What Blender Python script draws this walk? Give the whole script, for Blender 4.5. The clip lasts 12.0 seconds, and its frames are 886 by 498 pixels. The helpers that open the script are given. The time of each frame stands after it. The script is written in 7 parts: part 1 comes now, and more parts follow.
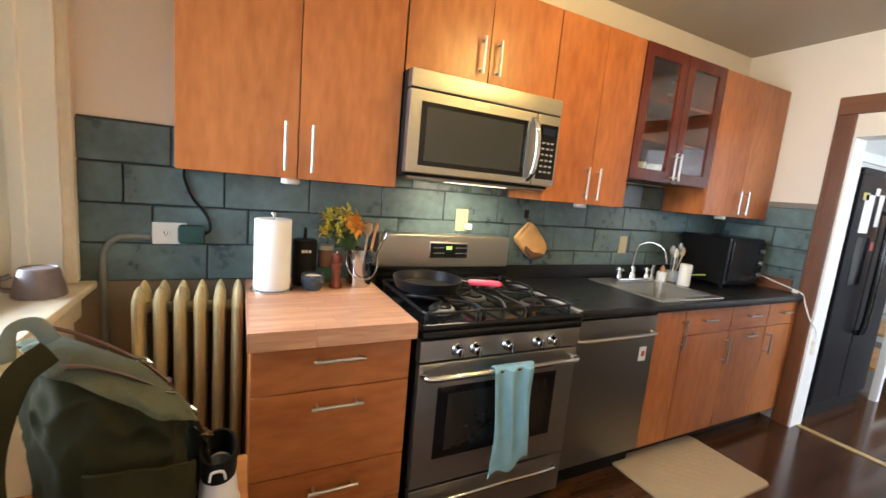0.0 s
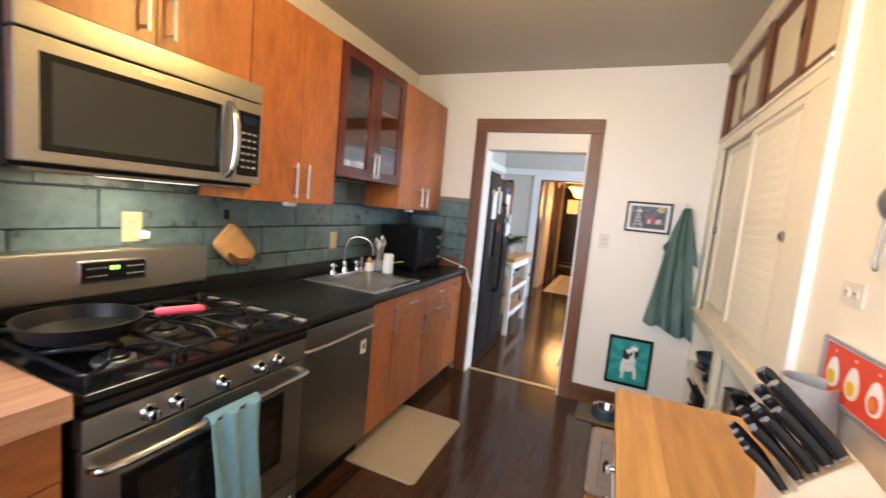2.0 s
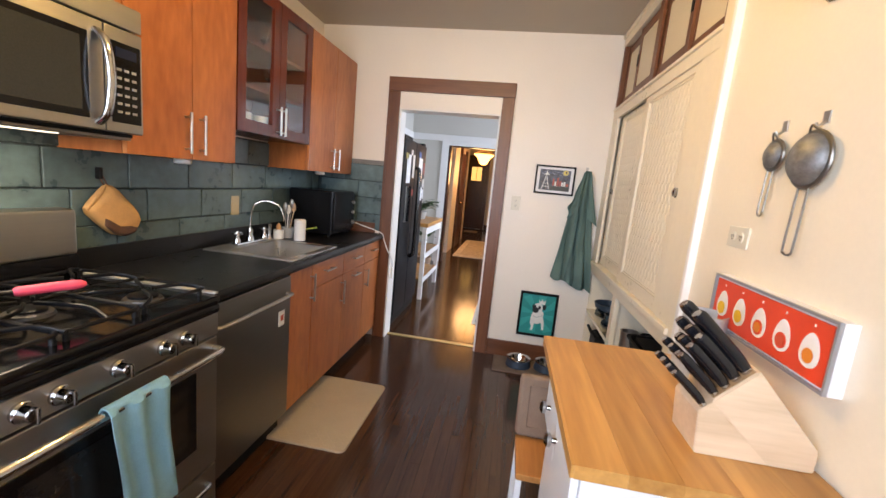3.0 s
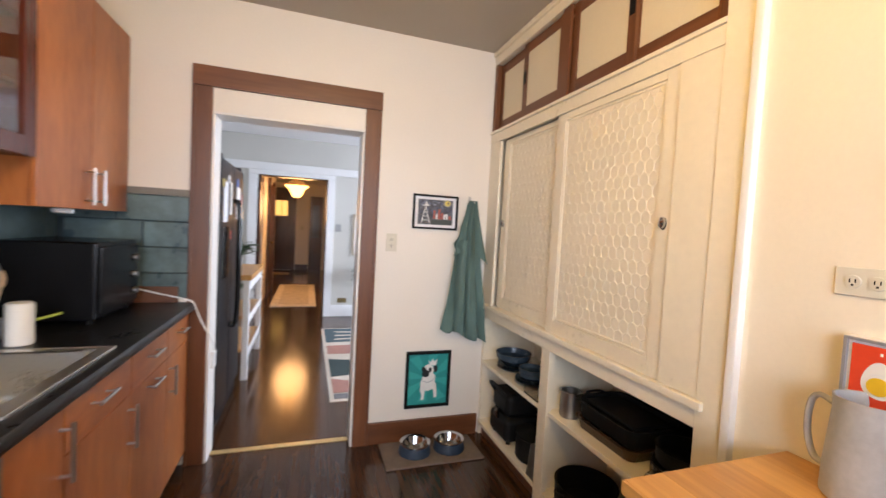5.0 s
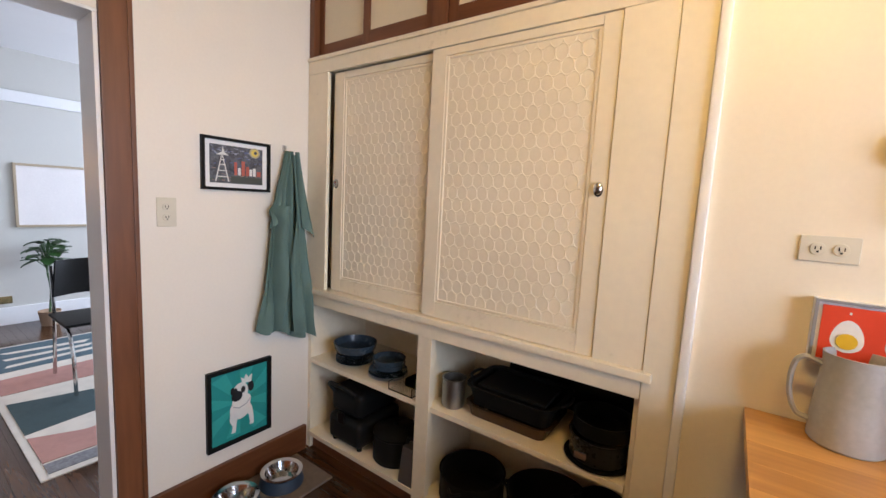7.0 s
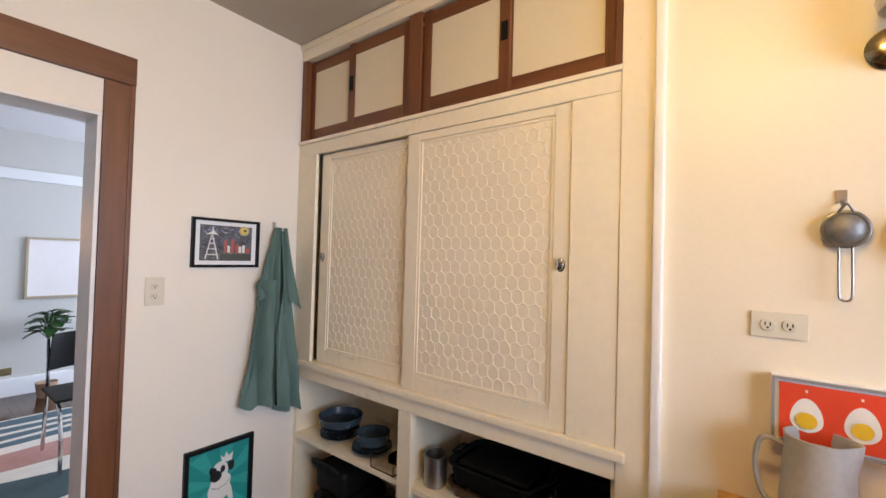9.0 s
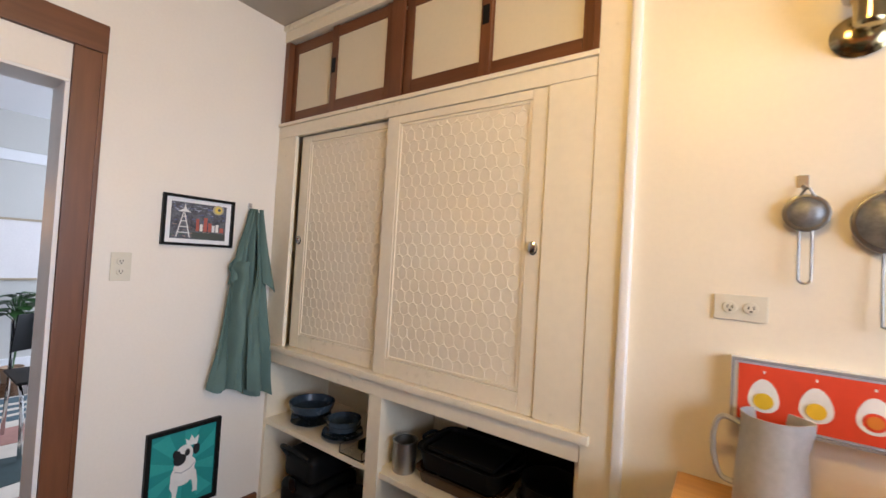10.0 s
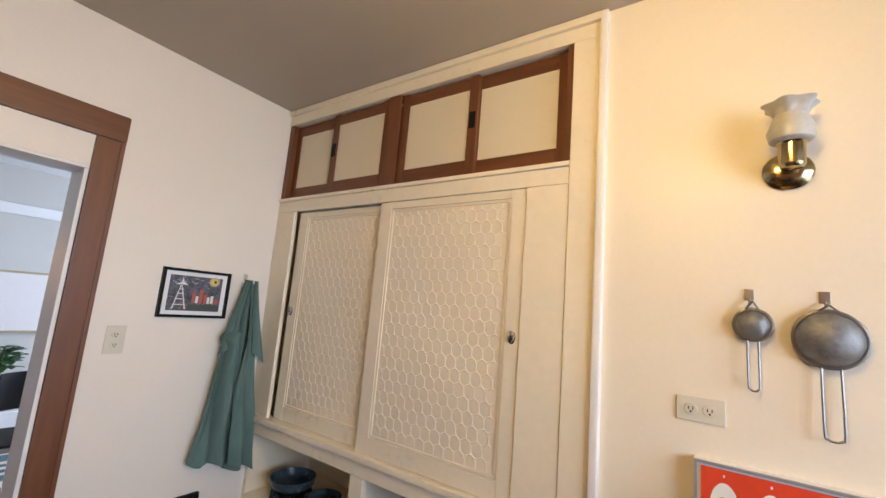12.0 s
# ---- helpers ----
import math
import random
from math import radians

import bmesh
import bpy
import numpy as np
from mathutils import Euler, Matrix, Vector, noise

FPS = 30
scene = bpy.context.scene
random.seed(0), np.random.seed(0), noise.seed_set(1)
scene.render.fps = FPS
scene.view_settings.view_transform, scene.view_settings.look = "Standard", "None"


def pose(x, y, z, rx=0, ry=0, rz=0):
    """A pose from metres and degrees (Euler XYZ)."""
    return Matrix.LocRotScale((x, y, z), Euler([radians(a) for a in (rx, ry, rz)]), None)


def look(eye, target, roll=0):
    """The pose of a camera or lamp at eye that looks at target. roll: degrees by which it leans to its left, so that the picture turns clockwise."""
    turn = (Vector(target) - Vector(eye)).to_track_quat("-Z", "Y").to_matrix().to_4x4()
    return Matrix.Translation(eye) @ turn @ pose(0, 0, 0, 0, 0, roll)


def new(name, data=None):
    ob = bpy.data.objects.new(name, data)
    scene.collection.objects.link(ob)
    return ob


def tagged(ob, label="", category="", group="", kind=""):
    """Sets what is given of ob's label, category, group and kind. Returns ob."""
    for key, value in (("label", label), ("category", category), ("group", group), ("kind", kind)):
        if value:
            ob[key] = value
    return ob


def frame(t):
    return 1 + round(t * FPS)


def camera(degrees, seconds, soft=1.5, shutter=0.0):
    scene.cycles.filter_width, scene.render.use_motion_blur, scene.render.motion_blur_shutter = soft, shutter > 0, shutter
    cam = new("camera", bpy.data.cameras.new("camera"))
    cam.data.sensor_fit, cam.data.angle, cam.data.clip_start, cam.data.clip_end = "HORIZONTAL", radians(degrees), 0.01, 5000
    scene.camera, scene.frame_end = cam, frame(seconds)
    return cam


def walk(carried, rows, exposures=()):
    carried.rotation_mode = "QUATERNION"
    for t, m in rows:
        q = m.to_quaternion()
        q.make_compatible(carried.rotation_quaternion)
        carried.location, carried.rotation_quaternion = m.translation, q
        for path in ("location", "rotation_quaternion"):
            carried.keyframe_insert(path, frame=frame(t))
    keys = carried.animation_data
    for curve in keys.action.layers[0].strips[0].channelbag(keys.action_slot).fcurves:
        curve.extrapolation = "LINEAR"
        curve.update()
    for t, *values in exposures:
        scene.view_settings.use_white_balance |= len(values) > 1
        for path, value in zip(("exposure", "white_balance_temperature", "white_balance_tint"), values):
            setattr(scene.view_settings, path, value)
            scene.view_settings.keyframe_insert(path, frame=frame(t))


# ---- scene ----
cam = camera(94.7, 12.0, shutter=0.35)
PATH = [
    (0, (-0.028, 0.028, 1.389), (0.864, 1.795, 1.1), 5.2),
    (0.5, (-0.006, 0.026, 1.402), (1.021, 1.726, 1.161), 5.0),
    (1, (0.026, 0.048, 1.407), (1.242, 1.622, 1.204), 4.7),
    (1.5, (0.056, 0.074, 1.41), (1.604, 1.324, 1.212), 4.8),
    (2, (0.026, 0.187, 1.432), (1.863, 0.949, 1.221), 5.4),
    (2.5, (0.031, 0.275, 1.398), (1.982, 0.635, 1.141), 5.8),
    (2.7, (0.028, 0.258, 1.383), (1.978, 0.585, 1.08), 5.7),
    (4.3, (0.444, 0.614, 1.391), (2.437, 0.634, 1.232), 4.0),
    (4.5, (0.566, 0.615, 1.395), (2.557, 0.484, 1.258), 3.8),
    (5, (0.838, 0.752, 1.37), (2.734, 0.122, 1.28), 3.1),
    (5.5, (1.113, 0.808, 1.388), (2.816, -0.239, 1.321), 1.9),
    (6, (1.385, 0.795, 1.397), (2.814, -0.6, 1.286), 1.6),
    (6.5, (1.556, 0.903, 1.38), (2.747, -0.691, 1.179), 2.9),
    (6.7, (1.578, 0.932, 1.371), (2.726, -0.69, 1.139), 3.3),
    (8.3, (1.449, 0.873, 1.382), (2.64, -0.73, 1.276), 1.3),
    (8.5, (1.433, 0.868, 1.412), (2.632, -0.733, 1.366), 1.3),
    (9, (1.445, 0.891, 1.448), (2.636, -0.715, 1.489), 1.6),
    (9.5, (1.507, 0.888, 1.457), (2.672, -0.734, 1.567), 2.4),
    (10, (1.409, 0.851, 1.383), (2.553, -0.789, 1.432), 3.4),
    (10.5, (1.248, 0.857, 1.464), (2.416, -0.761, 1.6), 4.1),
    (11, (1.272, 0.897, 1.519), (2.413, -0.727, 1.764), 4.6),
    (11.5, (1.346, 0.913, 1.516), (2.478, -0.711, 1.803), 4.8),
    (12, (1.33, 0.921, 1.511), (2.454, -0.707, 1.8), 4.8),
]
walk(cam, [(t, look(eye, target, roll)) for t, eye, target, roll in PATH], [(0, 0.30, 6350, 13), (1.5, 0.26, 6450, 15), (2.5, -0.08, 6500, 19), (4.5, 0.08, 6650, 20), (5.5, -0.08, 6350, 20), (8.5, -0.16, 6150, 20), (11.0, -0.28, 6150, 19), (12.0, -0.31, 6050, 18)])

# ---------------- light ----------------
world = bpy.data.worlds.new("sky")
scene.world = world
world.use_nodes = True
sky = world.node_tree.nodes.new("ShaderNodeTexSky")
sky.sky_type, sky.sun_disc = "NISHITA", False
sky.sun_elevation, sky.sun_rotation = radians(55), radians(27)
world.node_tree.links.new(sky.outputs[0], world.node_tree.nodes["Background"].inputs[0])
world.node_tree.nodes["Background"].inputs[1].default_value = 0.15


def lamp(name, kind, power, colour, m, size=0.1, size_y=None):
    data = bpy.data.lights.new(name, kind)
    data.energy, data.color = power, colour
    if kind == "AREA":
        data.shape, data.size, data.size_y = "RECTANGLE", size, size_y or size
    elif kind == "SUN":
        data.angle = radians(size)
    else:
        data.shadow_soft_size = size
    ob = new(name, data)
    ob.matrix_world = m
    return ob


WARM, HALL, DAY = (1.0, 0.66, 0.19), (1.0, 0.54, 0.20), (0.74, 0.87, 1.0)
lamp("sun", "SUN", 2.5, (1.0, 0.93, 0.82), look((0, 0, 0), (-0.25, -0.5, -0.8)), 0.6)
daylight = lamp("window_daylight", "AREA", 27, DAY, look((-0.68, 1.25, 1.6), (3.36, 0.20, 1.05)), 1.1, 1.2)
daylight.data.spread = radians(110)
daylight = lamp("window_daylight", "AREA", 10, DAY, look((-0.68, 0.26, 1.6), (3.36, 0.0, 1.15)), 0.42, 1.2)
daylight.data.spread = radians(110)
# added fill for the dining room, set in an assumed, unseen south window
lamp("dining_daylight", "AREA", 220, DAY, look((5.6, -3.1, 1.6), (5.4, 0.5, 0.9)), 2.4, 1.6)
lamp("ceiling_bulb_glow", "POINT", 18.5, WARM, pose(1.36, 0.62, 2.27), 0.05)
lamp("ceiling_bulb_glow", "POINT", 18.5, WARM, pose(1.52, 0.62, 2.27), 0.05)
lamp("hood_glow", "AREA", 4.6, (1.0, 0.84, 0.55), look((0.95, 1.71, 1.415), (0.95, 1.76, 0)), 0.30, 0.06)
lamp("hall_pendant_glow", "POINT", 44, HALL, pose(9.0, 0.98, 1.66), 0.32)


# ---------------- materials ----------------
def nodes_of(name):
    m = bpy.data.materials.new(name)
    m.use_nodes = True
    t = m.node_tree
    return m, t, t.nodes["Principled BSDF"], lambda a, b: t.links.new(a, b)


def grade(c, k):
    return tuple(min(1.0, max(0.0, v * k)) for v in c[:3]) + (1,)


def stuff(name, col, rough=0.5, metal=0.0, var=0.12, scale=3.0, fine=60.0, bump=0.05, stretch=(1, 1, 1), col2=None, coat=0.0, rvar=0.1, each=0.0, spec=0.5):
    """A surface with wide stains and fine grain, in metres."""
    m, t, p, link = nodes_of(name)
    co = t.nodes.new("ShaderNodeTexCoord")
    mp = t.nodes.new("ShaderNodeMapping")
    mp.inputs["Scale"].default_value = stretch
    link(co.outputs["Object"], mp.inputs[0])
    info = t.nodes.new("ShaderNodeObjectInfo")
    shift = t.nodes.new("ShaderNodeVectorMath")
    shift.operation = "MULTIPLY_ADD"
    link(info.outputs["Random"], shift.inputs[0])
    shift.inputs[1].default_value = (7.3, 3.1, 5.7)
    link(mp.outputs[0], shift.inputs[2])
    n1, n2 = t.nodes.new("ShaderNodeTexNoise"), t.nodes.new("ShaderNodeTexNoise")
    for n, s, d in ((n1, scale, 4), (n2, fine, 6)):
        n.inputs["Scale"].default_value, n.inputs["Detail"].default_value = s, d
        link(shift.outputs[0], n.inputs["Vector"])
    mixf = t.nodes.new("ShaderNodeMath")
    mixf.operation = "MULTIPLY_ADD"
    link(n1.outputs["Fac"], mixf.inputs[0])
    mixf.inputs[1].default_value = 0.6
    half = t.nodes.new("ShaderNodeMath")
    half.operation = "MULTIPLY"
    link(n2.outputs["Fac"], half.inputs[0])
    half.inputs[1].default_value = 0.4
    link(half.outputs[0], mixf.inputs[2])
    ramp = t.nodes.new("ShaderNodeValToRGB")
    ramp.color_ramp.elements[0].position, ramp.color_ramp.elements[1].position = 0.32, 0.68
    ramp.color_ramp.elements[0].color = grade(col, 1 - var)
    ramp.color_ramp.elements[1].color = grade(col2 or col, 1 + (0 if col2 else var))
    link(mixf.outputs[0], ramp.inputs[0])
    out = ramp.outputs[0]
    if each:
        hsv = t.nodes.new("ShaderNodeHueSaturation")
        rng = t.nodes.new("ShaderNodeMapRange")
        rng.inputs[3].default_value, rng.inputs[4].default_value = 1 - each, 1 + each
        link(info.outputs["Random"], rng.inputs[0])
        link(rng.outputs[0], hsv.inputs["Value"])
        link(out, hsv.inputs["Color"])
        out = hsv.outputs[0]
    link(out, p.inputs["Base Color"])
    rr = t.nodes.new("ShaderNodeMapRange")
    rr.inputs[3].default_value, rr.inputs[4].default_value = max(0.02, rough - rvar), min(1, rough + rvar)
    link(mixf.outputs[0], rr.inputs[0])
    link(rr.outputs[0], p.inputs["Roughness"])
    p.inputs["Metallic"].default_value = metal
    p.inputs["Specular IOR Level"].default_value = spec
    if coat:
        p.inputs["Coat Weight"].default_value, p.inputs["Coat Roughness"].default_value = coat, 0.12
    if bump:
        b = t.nodes.new("ShaderNodeBump")
        b.inputs["Strength"].default_value, b.inputs["Distance"].default_value = bump, 0.004
        link(mixf.outputs[0], b.inputs["Height"])
        link(b.outputs[0], p.inputs["Normal"])
    return m


def wood(name, dark, light, along="x", rough=0.35, pitch=14.0, bump=0.04, each=0.0, coat=0.0):
    k = {"x": (0.09, 1, 1), "y": (1, 0.09, 1), "z": (1, 1, 0.09)}[along]
    return stuff(name, dark, rough, 0, 0.0, pitch, pitch * 6, bump, k, light, coat, 0.06, each)


def glow(name, col, power):
    m, t, p, link = nodes_of(name)
    p.inputs["Emission Color"].default_value, p.inputs["Emission Strength"].default_value = (*col, 1), power
    p.inputs["Base Color"].default_value = (*col, 1)
    return m


def glass(name, rough=0.0, tint=(1, 1, 1)):
    m, t, p, link = nodes_of(name)
    p.inputs["Base Color"].default_value, p.inputs["Roughness"].default_value = (*tint, 1), rough
    p.inputs["Transmission Weight"].default_value, p.inputs["IOR"].default_value = 1.0, 1.45
    return m


WALL = stuff("cream_wall_paint", (0.80, 0.745, 0.655), 0.42, var=0.03, scale=1.6, fine=90, bump=0.05)
# same cream paint, with the warm lamp's yellow mixed into the colour
WALL_S = stuff("lamp_warmed_cream_paint", (0.80, 0.72, 0.57), 0.42, var=0.03, scale=1.6, fine=90, bump=0.05)
WALL_G = stuff("grey_wall_paint", (0.56, 0.55, 0.51), 0.55, var=0.03, scale=1.6, fine=90, bump=0.04)
CEIL = stuff("taupe_ceiling_paint", (0.43, 0.38, 0.31), 0.5, var=0.03, scale=1.5, fine=70, bump=0.05)
CEIL_W = stuff("white_ceiling_paint", (0.80, 0.80, 0.80), 0.8, var=0.02, bump=0.03)
HUTCH = stuff("cream_gloss_paint", (0.80, 0.715, 0.55), 0.3, var=0.05, scale=2.5, fine=40, bump=0.06)
WHITE = stuff("white_trim_paint", (0.80, 0.78, 0.74), 0.42, var=0.03, bump=0.04)
WHITE_C = stuff("white_cart_paint", (0.80, 0.80, 0.80), 0.35, var=0.03, bump=0.03)
WORN = stuff("yellowed_window_paint", (0.74, 0.66, 0.50), 0.4, var=0.10, scale=5, fine=30, bump=0.12)
VENEER = stuff("maple_veneer", (0.30, 0.084, 0.021), 0.32, 0, 0.0, 4.5, 34, 0.012, (1, 1, 0.28), (0.56, 0.205, 0.062), 0, 0.06, 0.06)
VENEER_H = stuff("maple_veneer_across", (0.30, 0.084, 0.021), 0.32, 0, 0.0, 4.5, 34, 0.012, (0.28, 1, 1), (0.56, 0.205, 0.062), 0, 0.06, 0.06)
CHERRY = wood("dark_cherry", (0.075, 0.012, 0.006), (0.135, 0.024, 0.011), "z", 0.25, 12, 0.02)
TRIM_V = wood("brown_door_casing", (0.098, 0.032, 0.010), (0.195, 0.072, 0.026), "z", 0.42, 9, 0.04, 0.06)
TRIM_H = wood("brown_casing_across", (0.098, 0.032, 0.010), (0.195, 0.072, 0.026), "y", 0.42, 9, 0.04, 0.06)
TRIM_X = wood("brown_frame_across", (0.098, 0.032, 0.010), (0.195, 0.072, 0.026), "x", 0.42, 9, 0.04, 0.06)
DARKW = wood("dark_stained_wood", (0.030, 0.010, 0.006), (0.065, 0.022, 0.012), "z", 0.3, 10, 0.03)
FLOOR = wood("dark_oak_plank", (0.032, 0.013, 0.006), (0.080, 0.034, 0.014), "x", 0.15, 16, 0.02, 0.13)
BUTCHER = wood("pale_butcher_block", (0.38, 0.165, 0.085), (0.66, 0.37, 0.22), "x", 0.36, 20, 0.03, 0.05)
OAK = wood("honey_oak_top", (0.33, 0.140, 0.032), (0.68, 0.36, 0.105), "x", 0.33, 7, 0.03, 0.07)
BAMBOO = wood("pale_knife_block_wood", (0.56, 0.40, 0.25), (0.74, 0.56, 0.38), "y", 0.42, 14, 0.02)
ORANGEW = wood("orange_pine", (0.34, 0.13, 0.03), (0.55, 0.24, 0.07), "x", 0.3, 12, 0.03)
TILE = stuff("teal_slate_tile", (0.094, 0.143, 0.150), 0.30, var=0.40, scale=6, fine=26, bump=0.25, each=0.14, rvar=0.14)
GROUT = stuff("dark_grout", (0.042, 0.060, 0.063), 0.8, bump=0.1)
CAP = stuff("grey_tile_cap", (0.20, 0.19, 0.17), 0.5, var=0.15, bump=0.1)
BROWNP = stuff("brown_painted_wall", (0.26, 0.19, 0.125), 0.5, var=0.12, bump=0.1)
STEEL = stuff("brushed_steel", (0.385, 0.372, 0.347), 0.37, 1.0, 0.05, 2, 90, 0.012, (0.05, 1, 1), rvar=0.05)
STEEL_D = stuff("dark_brushed_steel", (0.25, 0.237, 0.218), 0.38, 1.0, 0.06, 2, 90, 0.012, (0.05, 1, 1), rvar=0.05)
SINKS = stuff("satin_sink_steel", (0.66, 0.65, 0.63), 0.29, 0.90, 0.06, 4, 120, 0.02, rvar=0.06)
CHROME = stuff("chrome", (0.58, 0.58, 0.58), 0.12, 1.0, 0.02, bump=0.0, rvar=0.03)
NICKEL = stuff("satin_nickel", (0.52, 0.50, 0.47), 0.32, 1.0, 0.03, bump=0.0)
BRASS = stuff("aged_brass", (0.42, 0.34, 0.18), 0.20, 1.0, 0.12, 20, 80, 0.02)
STRIP = stuff("brass_threshold", (0.62, 0.47, 0.22), 0.35, 0.6, 0.1, 8, 50, 0.05)
BLACKTOP = stuff("black_laminate", (0.010, 0.010, 0.011), 0.30, var=0.25, scale=9, fine=120, bump=0.02, spec=0.35)
BLACKG = stuff("black_gloss", (0.006, 0.006, 0.007), 0.13, var=0.1, bump=0.0, spec=0.3)
BLACKM = stuff("black_matt", (0.009, 0.009, 0.009), 0.5, var=0.2, bump=0.05, spec=0.14)
IRON = stuff("cast_iron", (0.008, 0.008, 0.009), 0.34, var=0.25, scale=20, fine=90, bump=0.1, spec=0.22)
MESHM = stuff("steel_mesh", (0.27, 0.27, 0.27), 0.42, 0.6, 0.35, 60, 420, 0.6)
MESHM.node_tree.nodes["Principled BSDF"].inputs["Alpha"].default_value = 0.72
TOWEL = stuff("aqua_towel", (0.21, 0.40, 0.48), 0.95, var=0.14, scale=14, fine=260, bump=0.6)
APRON = stuff("sage_green_linen", (0.105, 0.175, 0.155), 0.9, var=0.12, scale=9, fine=260, bump=0.35)
PAPER = stuff("white_paper", (0.82, 0.82, 0.82), 0.9, var=0.02, fine=200, bump=0.2)
PLASTIC = stuff("ivory_plastic", (0.66, 0.62, 0.50), 0.35, var=0.03, bump=0.0)
# ivory plastic again, tinted with the yellow of the lamplight falling on it
PLASTY = stuff("lamp_yellow_ivory_plastic", (0.52, 0.44, 0.26), 0.35, var=0.04, bump=0.0)
PLASTW = stuff("white_plastic", (0.80, 0.80, 0.78), 0.35, var=0.02, bump=0.0)
GREENP = stuff("dark_green_plastic", (0.010, 0.050, 0.045), 0.5, var=0.1)
RADI = stuff("cream_radiator_paint", (0.50, 0.40, 0.21), 0.34, var=0.12, scale=6, fine=60, bump=0.12)
PINK = stuff("pink_silicone", (0.80, 0.07, 0.13), 0.5, var=0.05)
CLAYB = stuff("blue_grey_glaze", (0.038, 0.060, 0.085), 0.25, var=0.3, scale=14, fine=60)
CLAYW = stuff("grey_stoneware", (0.38, 0.38, 0.37), 0.38, var=0.14, scale=9, fine=80, bump=0.08)
CLAYP = stuff("brown_grey_pot", (0.17, 0.14, 0.14), 0.35, var=0.2, scale=12)
CANVAS = stuff("olive_canvas", (0.030, 0.029, 0.015), 0.95, spec=0.1, var=0.22, scale=9, fine=300, bump=0.45)
CANVAS_L = stuff("light_sage_canvas", (0.105, 0.118, 0.085), 0.95, spec=0.1, var=0.3, scale=9, fine=300, bump=0.45)
LEATHER = stuff("brown_leather", (0.095, 0.045, 0.026), 0.5, var=0.25, scale=18, bump=0.2)
SUEDE = stuff("taupe_suede", (0.20, 0.135, 0.095), 0.95, var=0.15, scale=11, fine=200, bump=0.3)
MATB = stuff("beige_foam_mat", (0.46, 0.37, 0.25), 0.8, var=0.06, scale=8, fine=150, bump=0.2)
LEAF = stuff("dark_leaf", (0.030, 0.085, 0.022), 0.35, var=0.35, scale=14, bump=0.1)
LEAF_S = stuff("spray_leaf", (0.46, 0.40, 0.055), 0.6, var=0.3, scale=30)
PETAL_Y = stuff("yellow_petal", (0.80, 0.60, 0.06), 0.6, var=0.15, scale=40)
PETAL_O = stuff("orange_petal", (0.78, 0.30, 0.03), 0.6, var=0.15, scale=40)
TERRA = stuff("terracotta", (0.34, 0.22, 0.14), 0.8, var=0.12)
ENAMEL = stuff("black_enamel", (0.006, 0.006, 0.007), 0.22, var=0.1, bump=0.0, spec=0.16)
MITT = stuff("tan_oven_mitt", (0.56, 0.32, 0.12), 0.95, var=0.15, scale=22, fine=220, bump=0.5)
GLASS = glass("clear_glass")
FROST = stuff("frosted_shade_glass", (0.46, 0.45, 0.41), 0.30, var=0.14, scale=18, fine=90, bump=0.1)
PANE = glass("cabinet_pane")
BULB = glow("lit_bulb", (1.0, 0.72, 0.36), 30)
PEND = glow("lit_pendant_shade", (1.0, 0.52, 0.14), 5.0)
LED = glow("green_clock_digits", (0.25, 1.0, 0.1), 2.5)
LAMPW = glow("hood_lamp_lens", (1.0, 0.9, 0.65), 2)


def plain(name, col, rough=0.5):
    return stuff(name, col, rough, var=0.06, scale=12, bump=0.02)


# ---------------- shapes ----------------
BASE = {}


def flat_normals(bm):
    """For each corner, the normals round it weighed by area, so that wide faces stay flat beside narrow bevels."""
    bm.normal_update()
    area = {f: f.calc_area() for f in bm.faces}
    out = []
    for f in bm.faces:
        for lp in f.loops:
            n = Vector((0, 0, 0))
            for g in lp.vert.link_faces:
                if g is f or g.normal.dot(f.normal) > 0.76:
                    n += g.normal * area[g]
            out.append(n.normalized() if n.length > 1e-12 else f.normal.copy())
    return out


def mesh_of(bm, name, material, offset):
    if offset.length:
        bmesh.ops.translate(bm, verts=bm.verts, vec=-offset)
    bmesh.ops.recalc_face_normals(bm, faces=bm.faces)
    for f in bm.faces:
        f.smooth = True
    bm.faces.index_update()
    normals = flat_normals(bm)
    me = bpy.data.meshes.new(name)
    bm.to_mesh(me)
    bm.free()
    me.normals_split_custom_set(normals)
    me.materials.append(material)
    return me


def thing(name, at, label, category, group="", local=False):
    """An Empty at a thing's base. Parts are drawn in world metres, or in the thing's own if local."""
    ob = new(name)
    ob.empty_display_size = 0.05
    ob.location = at
    BASE[ob] = Vector((0, 0, 0)) if local else Vector(at)
    return tagged(ob, label, category, group)


def part(name, bm, material, parent=None, label=""):
    several = ROWS_OF.pop(id(bm), None)
    if several:
        bm.free()
        return [part(name, boxes(r, bev=several[1]), material, parent, label) for r in several[0]][0]
    off = BASE[parent] if parent else Vector((0, 0, 0))
    ob = new(name, mesh_of(bm, name, material, off))
    if parent:
        ob.parent = parent
    BASE[ob] = off
    return tagged(ob, label)


def solo(name, bm, material, label, category, group="", kind="", at=None):
    off = Vector(at or (0, 0, 0))
    ob = new(name, mesh_of(bm, name, material, off))
    ob.location = off
    BASE[ob] = off
    return tagged(ob, label, category, group, kind)


def B():
    return bmesh.new()


